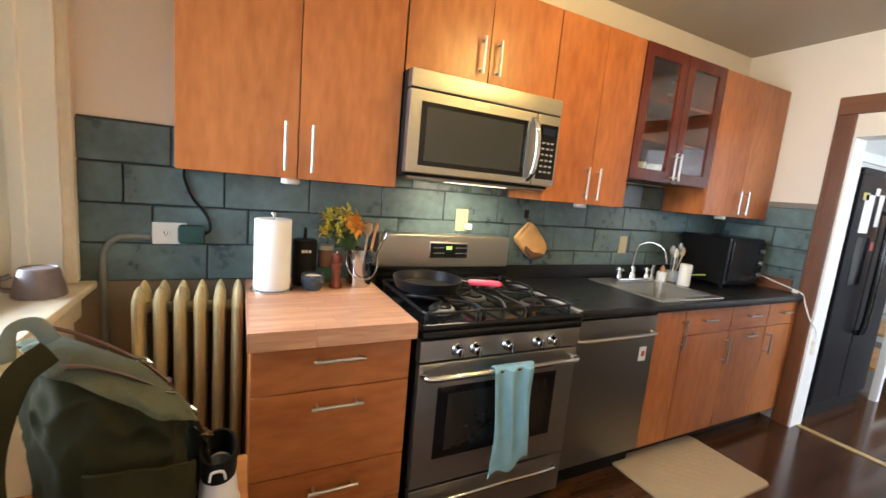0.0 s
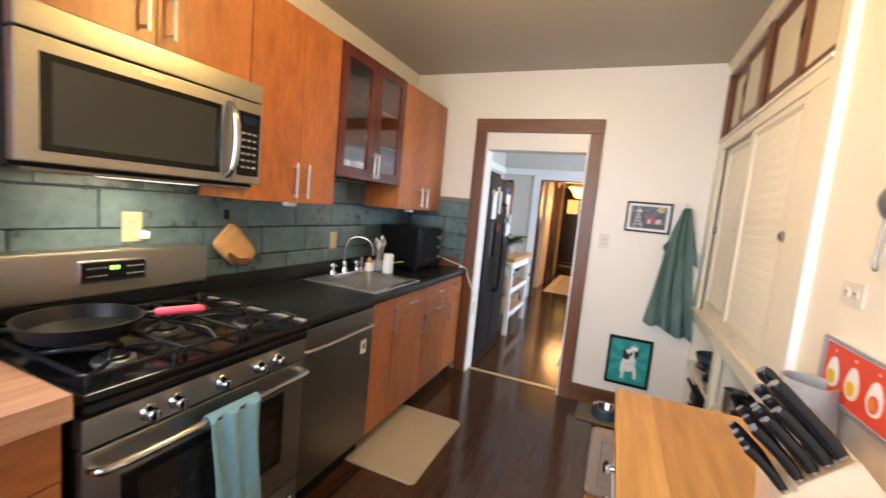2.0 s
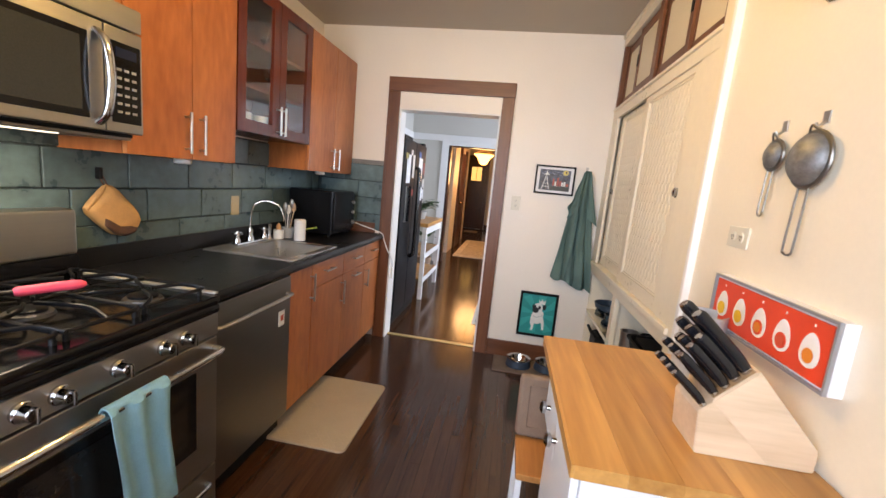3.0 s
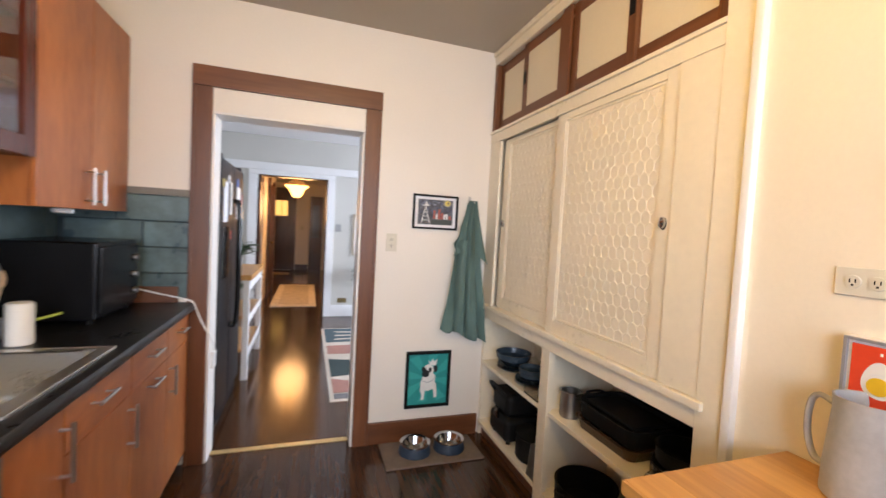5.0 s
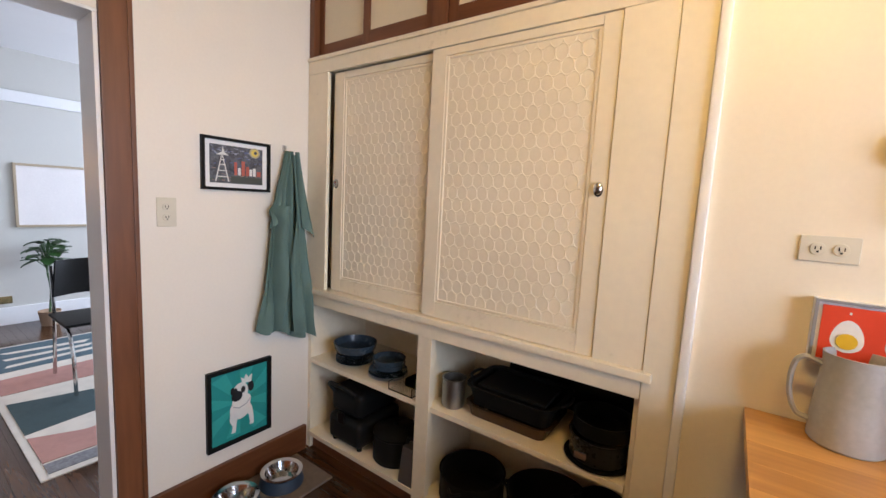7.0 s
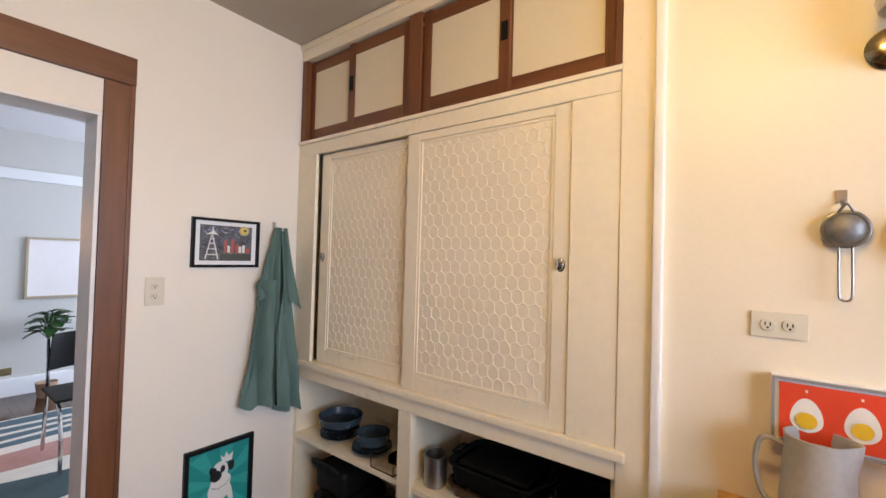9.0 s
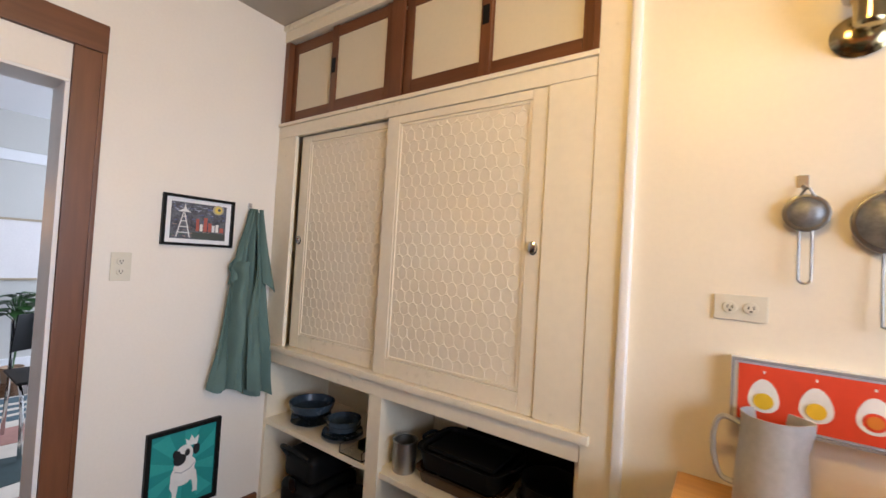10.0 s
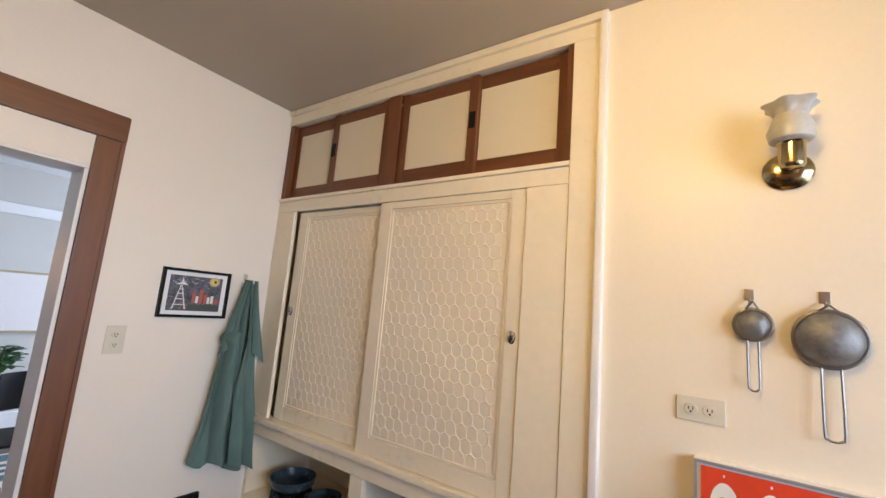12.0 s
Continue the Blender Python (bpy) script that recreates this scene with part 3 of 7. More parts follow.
part("front_lip", boxes((rx0, rx1, ry - 0.022, ry + 0.03, 0.853, 0.890), bev=0.012), BLACKG, st)
bg = part("backguard", boxes((rx0 + 0.002, rx1 - 0.008, 1.845, 1.932, 0.995, 1.163), bev=0.012), STEEL, st)
part("backguard_base", boxes((rx0 + 0.002, rx1 - 0.008, 1.85, 1.932, 0.90, 0.994), bev=0.003), BLACKG, st)
part("clock_panel", boxes((0.812, 1.030, 1.838, 1.846, 1.046, 1.126), bev=0.004), CHROME, bg)
part("clock_glass", boxes((0.818, 1.024, 1.835, 1.842, 1.052, 1.120)), BLACKG, bg)
part("clock_digits", boxes(*[(0.905 + 0.010 * i, 0.912 + 0.010 * i, 1.8335, 1.836, 1.092, 1.106) for i in range(3)]), LED, bg)
for i in range(4):
    for z in (1.070, 1.098):
        for x in (0.835, 0.96):
            part("button_mark", boxes((x + 0.016 * i, x + 0.016 * i + 0.008, 1.8335, 1.836, z, z + 0.004)), bpy.data.materials["grey_key_print"], bg)
part("control_fascia", boxes((rx0, rx1, ry - 0.012, ry + 0.03, 0.772, 0.851), bev=0.005), STEEL, st)
for x in (0.694, 0.770, 0.916, 1.063, 1.143):
    k = part("knob", lathe(B(), [(0.001, 0), (0.024, 0), (0.024, 0.007), (0.019, 0.012), (0.017, 0.034), (0.014, 0.037), (0.001, 0.037)], (x, ry - 0.012, 0.812), 20, Matrix.Rotation(math.pi / 2, 4, "X")), CHROME, st, "chrome burner knob")
    part("grip", boxes((x - 0.0045, x + 0.0045, ry - 0.060, ry - 0.045, 0.793, 0.831), bev=0.002), CHROME, k)
od = part("oven_door", boxes((rx0 + 0.002, rx1 - 0.002, ry - 0.010, ry + 0.025, 0.268, 0.765), bev=0.006), STEEL, st)
part("oven_window", boxes((0.632, 1.195, ry - 0.0135, ry - 0.006, 0.378, 0.668), bev=0.003), BLACKG, od)
part("oven_window_inner", boxes((0.676, 1.152, ry - 0.0155, ry - 0.010, 0.410, 0.640)), stuff("oven_glass", (0.020, 0.018, 0.016), 0.08, var=0.2, bump=0.0), od)
part("oven_handle", tube(B(), curve([(0.566, ry - 0.012, 0.722), (0.585, ry - 0.050, 0.725), (0.75, ry - 0.062, 0.730), (0.925, ry - 0.066, 0.732), (1.10, ry - 0.062, 0.730), (1.262, ry - 0.050, 0.725), (1.280, ry - 0.012, 0.722)], 7), 0.0125, 12), CHROME, od, "long bowed steel handle")
part("badge", boxes((0.890, 0.955, ry - 0.0125, ry - 0.008, 0.300, 0.332), bev=0.001), NICKEL, od, "plain steel badge plate")
dw0 = part("bottom_drawer", boxes((rx0 + 0.002, rx1 - 0.002, ry - 0.008, ry + 0.025, 0.075, 0.258), bev=0.006), STEEL, st)
part("drawer_handle", tube(B(), curve([(0.60, ry - 0.010, 0.200), (0.64, ry - 0.030, 0.206), (0.925, ry - 0.038, 0.216), (1.21, ry - 0.030, 0.206), (1.25, ry - 0.010, 0.200)], 7), 0.009, 10), CHROME, dw0)
BURN = stuff("dark_burner_metal", (0.10, 0.095, 0.09), 0.40, 0.7, 0.15, 20, 80, 0.03)
BURNERS = ((0.700, 1.43, 0.042), (0.700, 1.70, 0.036), (0.925, 1.565, 0.046), (1.150, 1.43, 0.046), (1.150, 1.70, 0.034))
for x, y, r in BURNERS:
    b = part("burner", lathe(B(), [(0.001, 0), (r + 0.012, 0), (r + 0.008, 0.010), (r, 0.013), (0.001, 0.013)], (x, y, 0.914), 24), BURN, st, "round dark metal gas burner")
    part("burner_cap", lathe(B(), [(0.001, 0), (r * 0.9, 0), (r * 0.9, 0.007), (r * 0.75, 0.010), (0.001, 0.010)], (x, y, 0.927), 24), IRON, b)


def grate(x0, x1, centres):
    """A cast grate: a rounded rail on four feet, cross rails and curved fingers towards each burner."""
    bm, zt, y0, y1, c = B(), 0.950, 1.310, 1.825, 0.030
    loop = []
    for cx, cy, k in ((x1 - c, y1 - c, 0), (x0 + c, y1 - c, 1), (x0 + c, y0 + c, 2), (x1 - c, y0 + c, 3)):
        loop += [(cx + c * math.cos((k + q / 4) * math.pi / 2), cy + c * math.sin((k + q / 4) * math.pi / 2), zt - 0.008) for q in range(5)]
    tube(bm, loop, 0.0058, 8, closed=True)
    for x in (x0 + 0.012, x1 - 0.012):
        for y in (y0 + 0.012, y1 - 0.012):
            rod(bm, (x, y, zt - 0.008), (x, y, 0.9135), 0.0065, 0.0085, 8)
    for bx, by in centres:
        for k in range(6 if len(centres) == 1 else 4):
            a = (k + 0.5) * math.pi / (3 if len(centres) == 1 else 2)
            d = Vector((math.cos(a), math.sin(a), 0))
            reach = min((x1 - x0) / 2 / max(abs(d.x), 0.2), ((0.255 if len(centres) == 1 else 0.130)) / max(abs(d.y), 0.2))
            side = Vector((-d.y, d.x, 0))
            o = Vector((bx, by, zt))
            tube(bm, curve([o + d * reach - Vector((0, 0, 0.008)), o + d * reach * 0.72 + side * 0.020 + Vector((0, 0, 0.004)), o + d * reach * 0.45 + side * 0.014 + Vector((0, 0, 0.006)), o + d * 0.022 + Vector((0, 0, 0.003))], 5), 0.0052, 8, 1.3)
    if len(centres) == 2:
        ym = (centres[0][1] + centres[1][1]) / 2
        tube(bm, curve([(x0, ym, zt - 0.008), (x0 + 0.06, ym + 0.012, zt), (x1 - 0.06, ym - 0.012, zt), (x1, ym, zt - 0.008)], 6), 0.0055, 8)
    return bm


part("grate", grate(0.572, 0.812, ((0.700, 1.43), (0.700, 1.70))), IRON, st, "black cast-iron pan grate")
part("grate", grate(0.818, 1.030, ((0.925, 1.565),)), IRON, st, "black cast-iron pan grate")
part("grate", grate(1.036, 1.278, ((1.150, 1.43), (1.150, 1.70))), IRON, st, "black cast-iron pan grate")

# dish towel over the oven handle
HY, HZ = ry - 0.065, 0.732


def towel_at(u, v):
    x = 0.838 + u * 0.172 + 0.010 * math.sin(5 * v + 2 * u)
    fold = 0.010 * math.sin(u * 15 + 1.5 * v) * min(1, v * 3)
    if v < 0.86:
        s = (0.86 - v) / 0.86
        drop = 0.385 + 0.05 * (1 - u) - 0.02 * math.sin(9 * u)
        return Vector((x + 0.012 * (1 - s) * (u - 0.5), HY - 0.020 - fold - 0.012 * s, HZ + 0.010 - s * drop))
    s = (v - 0.86) / 0.14
    a = s * math.pi
    return Vector((x, HY - 0.018 * math.cos(a), HZ + 0.006 + 0.016 * math.sin(a) - 0.09 * max(0, s - 0.75)))


solo("dish_towel", sheet(B(), towel_at, 28, 40, 0.004), TOWEL, "aqua blue cotton dish towel draped over the oven handle", "towel", at=(0.92, HY, 0.36))

# skillet
sk = thing("skillet", (0.705, 1.60, 0.957), "black cast-iron skillet with a pink handle sleeve", "pan")
part("pan", lathe(B(), [(0.001, 0), (0.120, 0), (0.135, 0.006), (0.152, 0.050), (0.147, 0.050), (0.128, 0.010), (0.001, 0.008)], (0.705, 1.60, 0.9575), 40), IRON, sk)
part("pan_handle", tube(B(), curve([(0.838, 1.545, 0.998), (0.90, 1.510, 1.000), (0.98, 1.465, 1.002)], 5), 0.010, 10, 0.7), IRON, sk)
part("handle_sleeve", tube(B(), curve([(0.868, 1.528, 0.999), (0.90, 1.510, 1.001), (0.95, 1.482, 1.003), (0.995, 1.457, 1.003)], 5), [0.012] + [0.018] * 13 + [0.016, 0.008], 12, 0.75), PINK, sk, "pink silicone handle sleeve")

# ---------------- dishwasher, sink cabinets, counter ----------------
dx0, dx1, dy = 1.306, 1.905, 1.335
dws = thing("dishwasher", (dx0, YN, 0), "dark stainless steel dishwasher under the counter", "dishwasher")
part("tub", boxes((dx0 + 0.005, dx1 - 0.005, dy + 0.04, 1.90, 0.10, 0.860)), BLACKM, dws)
dd = part("door", boxes((dx0 + 0.002, dx1 - 0.002, dy, dy + 0.04, 0.105, 0.852), bev=0.006), STEEL_D, dws)
part("kick_plate", boxes((dx0 + 0.004, dx1 - 0.004, dy + 0.05, dy + 0.07, 0.0, 0.10)), BLACKM, dws)
part("handle", tube(B(), curve([(1.35, dy, 0.768), (1.365, dy - 0.032, 0.768), (1.60, dy - 0.036, 0.768), (1.845, dy - 0.032, 0.768), (1.862, dy, 0.768)], 6), 0.010, 10, 0.8), NICKEL, dd, "steel bar handle")
part("magnet", boxes((1.795, 1.845, dy - 0.003, dy + 0.001, 0.615, 0.690), bev=0.001), PAPER, dd, "small white magnet with a red mark")
part("magnet_mark", boxes((1.810, 1.832, dy - 0.0045, dy - 0.001, 0.640, 0.668)), plain("red_print", (0.45, 0.08, 0.06)), dd)


def base_unit(x0, x1, fronts, label):
    c = thing("base_cabinet", (x0, YN, 0), label, "cabinet", "base cabinets")
    part("body", boxes((x0 + 0.001, x1 - 0.001, 1.366, 1.93, 0.09, 0.735 if x0 < 2.5 else 0.866)), VENEER, c)
    part("plinth", boxes((x0, x1, 1.42, 1.90, 0.0, 0.089)), BLACKM, c)
    for kind, a, b, z0, z1, h in fronts:
        d = part(kind, boxes((a + 0.0015, b - 0.0015, 1.346, 1.365, z0, z1), bev=0.0015), VENEER if kind == "door" else VENEER_H, c)
        if h:
            pull(d, h[0], 1.346, h[1], h[2], h[3])
    return c


base_unit(1.909, 2.150, [("door", 1.909, 2.150, 0.095, 0.862, (2.128, 0.735, 0.16, True))], "narrow maple-veneer pull-out cabinet beside the dishwasher")
base_unit(2.152, 2.585, [("drawer", 2.152, 2.585, 0.715, 0.862, (2.34, 0.800, 0.12, False)), ("door", 2.152, 2.585, 0.095, 0.711, (2.557, 0.60, 0.16, True))], "maple-veneer sink cabinet with a drawer and door")
base_unit(2.587, 2.99, [("drawer", 2.587, 2.99, 0.715, 0.862, (2.79, 0.800, 0.12, False)), ("door", 2.587, 2.99, 0.095, 0.711, (2.79, 0.675, 0.12, False))], "maple-veneer base cabinet with a drawer and door")
base_unit(2.992, 3.335, [("drawer", 2.992, 3.335, 0.715, 0.862, (3.165, 0.800, 0.10, False)), ("door", 2.992, 3.335, 0.095, 0.711, (3.02, 0.60, 0.14, True))], "maple-veneer base cabinet against the door casing")

sx0, sx1, sy0, sy1 = 1.955, 2.495, 1.365, 1.875
ct = solo("countertop", slab_round(B(), 1.302, 3.352, 1.322, 1.920, (sx0 + 0.012, sx1 - 0.012, sy0 + 0.012, sy1 - 0.012), 0.868, 0.908), BLACKTOP, "black laminate countertop with a sink cut-out", "countertop", at=(1.302, 1.322, 0.868))
part("front_edge", tube(B(), [(1.303, 1.324, 0.888), (3.352, 1.324, 0.888)], 0.0195, 12, 0.35, (0, 1, 0)), BLACKTOP, ct)
part("upstand", boxes((1.302, 3.351, 1.9205, 1.9365, 0.868, 0.995), bev=0.004), BLACKTOP, ct)
part("side_upstand", boxes((3.330, 3.351, 1.40, 1.919, 0.909, 0.995), bev=0.003), TRIM_H, ct, "brown wooden side upstand")
solo("steel_trim", boxes((1.294, 1.314, 1.285, 1.84, 0.9165, 0.9225), bev=0.001), stuff("bright_steel_strip", (0.62, 0.60, 0.56), 0.45, 0.5, 0.06), "thin steel strip between stove and counter", "trim", at=(1.30, 1.5, 0.9165))

sn = thing("sink", (2.22, 1.62, 0.908), "stainless steel drop-in single-bowl sink", "sink")
ix0, ix1, iy0, iy1 = sx0 + 0.045, sx1 - 0.035, sy0 + 0.040, sy1 - 0.115
part("rim", slab_round(B(), sx0, sx1, sy0, sy1, (ix0, ix1, iy0, iy1), 0.9085, 0.914), SINKS, sn)
part("rim_edge", tube(B(), [(sx0, sy0, 0.911), (sx1, sy0, 0.911), (sx1, sy1, 0.911), (sx0, sy1, 0.911)], 0.0045, 8, closed=True), SINKS, sn)
bm = B()
box(bm, ix0, ix1, iy0, iy1, 0.745, 0.9135)
bmesh.ops.delete(bm, geom=[f for f in bm.faces if f.normal.z > 0.9], context="FACES")
bmesh.ops.bevel(bm, geom=[e for e in bm.edges if len(e.link_faces) == 2], offset=0.035, segments=4, profile=0.5, affect="EDGES")
bmesh.ops.solidify(bm, geom=bm.faces[:], thickness=-0.002)
part("bowl", bm, SINKS, sn)
part("drain", lathe(B(), [(0.001, 0.002), (0.03, 0.002), (0.042, 0.004), (0.044, 0.0), (0.001, 0)], (2.23, 1.60, 0.7475), 20), CHROME, sn)
fa = thing("faucet", (2.27, 1.82, 0.914), "chrome gooseneck kitchen faucet with cross handles", "faucet")
part("deck_plate", boxes((2.13, 2.43, 1.795, 1.845, 0.9145, 0.930), bev=0.006), CHROME, fa)
part("spout", tube(B(), curve([(2.27, 1.82, 0.925), (2.27, 1.82, 1.06), (2.275, 1.80, 1.145), (2.30, 1.74, 1.175), (2.325, 1.67, 1.150), (2.335, 1.645, 1.085), (2.335, 1.645, 1.06)], 8), 0.0065, 12), CHROME, fa)
part("spout_base", lathe(B(), [(0.001, 0), (0.024, 0), (0.022, 0.02), (0.014, 0.035), (0.017, 0.055), (0.012, 0.075), (0.001, 0.075)], (2.27, 1.82, 0.928), 18), CHROME, fa)
for x in (2.15, 2.41):
    h = part("tap", lathe(B(), [(0.001, 0), (0.020, 0), (0.018, 0.02), (0.011, 0.03), (0.013, 0.055), (0.008, 0.07), (0.001, 0.07)], (x, 1.82, 0.928), 16), CHROME, fa)
    part("lever", rod(rod(B(), (x - 0.035, 1.82, 0.985), (x + 0.035, 1.82, 0.985), 0.005, n=8), (x, 1.785, 0.985), (x, 1.855, 0.985), 0.005, n=8), CHROME, h)
solo("sprayer", lathe(B(), [(0.001, 0), (0.020, 0), (0.016, 0.015), (0.011, 0.03), (0.013, 0.07), (0.017, 0.10), (0.001, 0.105)], (2.465, 1.82, 0.9145), 16), CHROME, "chrome side sprayer on the sink deck", "sprayer", at=(2.465, 1.82, 0.9145))


# ---------------- built-in cupboard in the south wall ----------------
YH = -0.383
hc = thing("built_in_cupboard", (2.5, -0.75, 0), "cream built-in pantry cupboard with sliding doors above open shelves", "cupboard")
part("case", boxes((1.742, 1.760, -0.80, YH - 0.02, 0.0, 2.47), (3.335, 3.358, -0.80, YH - 0.02, 0.0, 2.47), (1.76, 3.335, -0.82, -0.80, 0.0, 2.47), (1.76, 3.335, -0.80, YH - 0.05, 2.45, 2.47), (1.76, 3.335, -0.80, YH - 0.05, 2.035, 2.055), (1.76, 3.335, -0.80, YH - 0.05, 0.82, 0.84)), HUTCH, hc)
part("left_stile", boxes((3.212, 3.357, YH - 0.02, YH, 0.902, 1.958), bev=0.002), HUTCH, hc)
part("right_stile", boxes((1.745, 1.893, YH - 0.02, YH, 0.902, 1.958), bev=0.002), HUTCH, hc)
part("head_rail", boxes((1.745, 3.357, YH - 0.02, YH + 0.001, 1.9585, 2.018), bev=0.002), HUTCH, hc)
part("head_bead", boxes((1.742, 3.357, YH - 0.015, YH + 0.010, 2.0185, 2.036), bev=0.003), HUTCH, hc)
part("top_fascia", boxes((1.655, 3.357, YH - 0.02, YH + 0.002, 2.470, 2.523), bev=0.002), HUTCH, hc)
part("crown_bead", boxes((1.650, 3.357, YH - 0.02, YH + 0.016, 2.5235, 2.553), bev=0.005), HUTCH, hc)
part("casing", boxes((1.655, 1.744, YH - 0.02, YH + 0.004, 0.0, 2.4695), bev=0.003), HUTCH, hc)
part("casing_bead", boxes((1.628, 1.6545, YH - 0.02, YH + 0.018, 0.0, 2.552), bev=0.006), WHITE, hc)
part("sill", boxes((1.717, 3.357, YH - 0.06, YH + 0.020, 0.872, 0.9015), bev=0.006), HUTCH, hc)
part("sill_apron", boxes((1.745, 3.357, YH - 0.02, YH + 0.002, 0.812, 0.8715), bev=0.002), HUTCH, hc)
part("divider", boxes((2.527, 2.598, YH - 0.03, YH, 0.0, 0.8115), bev=0.002), HUTCH, hc)
part("divider_panel", boxes((2.553, 2.573, -0.80, YH - 0.031, 0.0, 0.815)), HUTCH, hc)
for x0, x1 in ((1.762, 2.552), (2.574, 3.333)):
    part("shelf", boxes((x0, x1, -0.80, YH - 0.012, 0.488, 0.512), bev=0.002), HUTCH, hc)
    part("bottom_board", boxes((x0, x1, -0.80, YH - 0.004, 0.08, 0.104), bev=0.002), HUTCH, hc)
part("toe_board", boxes((1.745, 3.337, YH - 0.06, YH - 0.04, 0.0, 0.079)), TRIM_X, hc)

# brown framed sliding panels in the upper band
part("band_frame", boxes((3.322, 3.357, YH - 0.035, YH - 0.002, 2.0365, 2.469), (1.745, 1.765, YH - 0.018, YH - 0.002, 2.0365, 2.469), (2.5355, 2.6025, YH - 0.018, YH - 0.002, 2.0365, 2.469), bev=0.002), TRIM_V, hc)
# added dark sheet and brown strip: shade in the gaps behind and above the panels
part("band_back", boxes((1.766, 3.334, YH - 0.075, YH - 0.068, 2.056, 2.449)), DARKW, hc, "dark sheet standing in for the shade behind the sliding panels")
part("band_header", boxes((1.766, 3.321, YH - 0.0495, YH - 0.040, 2.4505, 2.4695)), TRIM_X, hc)
PANEL = stuff("cream_board", (0.68, 0.60, 0.44), 0.55, var=0.03, bump=0.04)
for x0, x1, dy_ in ((2.972, 3.334, -0.036), (2.603, 3.002, -0.019), (2.133, 2.535, -0.019), (1.765, 2.172, -0.036)):
    f = part("sliding_panel", boxes((x0 + 0.02, x1 - 0.02, YH + dy_ - 0.012, YH + dy_ - 0.006, 2.075, 2.43)), PANEL, hc)
    part("panel_stile", boxes((x0, x0 + 0.042, YH + dy_ - 0.016, YH + dy_, 2.0365, 2.469), (x1 - 0.042, x1, YH + dy_ - 0.016, YH + dy_, 2.0365, 2.469), bev=0.002), TRIM_V, f)
    part("panel_rail", boxes((x0 + 0.042, x1 - 0.042, YH + dy_ - 0.016, YH + dy_, 2.0365, 2.106), (x0 + 0.042, x1 - 0.042, YH + dy_ - 0.016, YH + dy_, 2.412, 2.462 if dy_ > -0.03 else 2.450), bev=0.002), TRIM_X, f)
for x in (2.982, 2.153):
    part("finger_pull", boxes((x - 0.014, x + 0.014, YH - 0.020, YH - 0.015, 2.24, 2.31), bev=0.002), BLACKM, hc, "dark recessed finger pull")


def rings(bm, x0, x1, z0, z1, y, pitch):
    """Thin raised rings laid in staggered, just touching rows, cut off at the panel's edge."""
    r, row, n = pitch * 0.5, 0, 28
    z = z0 + pitch * 0.35
    while z < z1 + pitch * 0.3:
        x = x0 + pitch * (0.1 if row % 2 == 0 else 0.6)
        while x < x1 + pitch * 0.4:
            vs = [[(x + (r + o) * math.cos(2 * math.pi * k / n), y + d, z + 1.22 * (r + o) * math.sin(2 * math.pi * k / n)) for k in range(n)] for o, d in ((-0.0019, 0), (-0.0005, 0.0016), (0.0005, 0.0016), (0.0019, 0))]
            for k in range(n):
                j = (k + 1) % n
                if all(x0 < q[0] < x1 and z0 < q[2] < z1 for q in (vs[0][k], vs[3][k], vs[0][j], vs[3][j])):
                    for a, b in zip(vs, vs[1:]):
                        bm.faces.new([bm.verts.new(q) for q in (a[k], a[j], b[j], b[k])])
            x += pitch
        z += pitch * 1.045
        row += 1
    bmesh.ops.remove_doubles(bm, verts=bm.verts, dist=0.00005)
    return bm


for x0, x1, dy_, name in ((1.895, 2.592, -0.006, "right"), (2.548, 3.196, -0.030, "left")):
    y0 = YH + dy_
    d = part("sliding_door", boxes((x0 + 0.05, x1 - 0.05, y0 - 0.014, y0 - 0.008, 0.955, 1.93)), HUTCH, hc, "cream sliding door with an embossed ring pattern")
    part("door_stile", boxes((x0, x0 + 0.055, y0 - 0.02, y0, 0.903, 1.957), (x1 - 0.065, x1, y0 - 0.02, y0, 0.903, 1.957), bev=0.002), HUTCH, d)
    part("door_rail", boxes((x0 + 0.055, x1 - 0.065, y0 - 0.02, y0, 0.903, 0.968), (x0 + 0.055, x1 - 0.065, y0 - 0.02, y0, 1.926, 1.957), bev=0.002), HUTCH, d)
    part("moulding", boxes((x0 + 0.0555, x0 + 0.067, y0 - 0.012, y0 - 0.003, 0.969, 1.925), (x1 - 0.077, x1 - 0.0655, y0 - 0.012, y0 - 0.003, 0.969, 1.925), (x0 + 0.067, x1 - 0.077, y0 - 0.012, y0 - 0.003, 0.969, 0.980), (x0 + 0.067, x1 - 0.077, y0 - 0.012, y0 - 0.003, 1.914, 1.925), bev=0.002), HUTCH, d)
    tagged(part("ring_embossing", rings(B(), x0 + 0.067, x1 - 0.077, 0.98, 1.914, y0 - 0.008, 0.0440), HUTCH, d), kind="stuff")
    kx = 1.922 if name == "right" else 3.172
    part("knob", lathe(B(), [(0.001, 0), (0.012, 0), (0.0135, 0.004), (0.012, 0.012), (0.006, 0.016), (0.001, 0.017)], (kx, y0, 1.437), 22, Matrix.Rotation(-math.pi / 2, 4, "X") @ Matrix.Diagonal((1, 1.5, 1, 1))), CHROME, d, "oval chrome finger pull")
    # black disc set slightly low, drawing the dark shade round the pull
    part("pull_recess", lathe(B(), [(0.001, 0), (0.0145, 0), (0.0145, 0.0015), (0.001, 0.002)], (kx, y0 - 0.001, 1.434), 22, Matrix.Rotation(-math.pi / 2, 4, "X") @ Matrix.Diagonal((1, 1.5, 1, 1))), BLACKM, d)


def vessel(name, label, category, at, prof, mat, group="", n=28, wave=None):
    return solo(name, lathe(B(), prof, at, n, None, wave), mat, label, category, group, at=at)


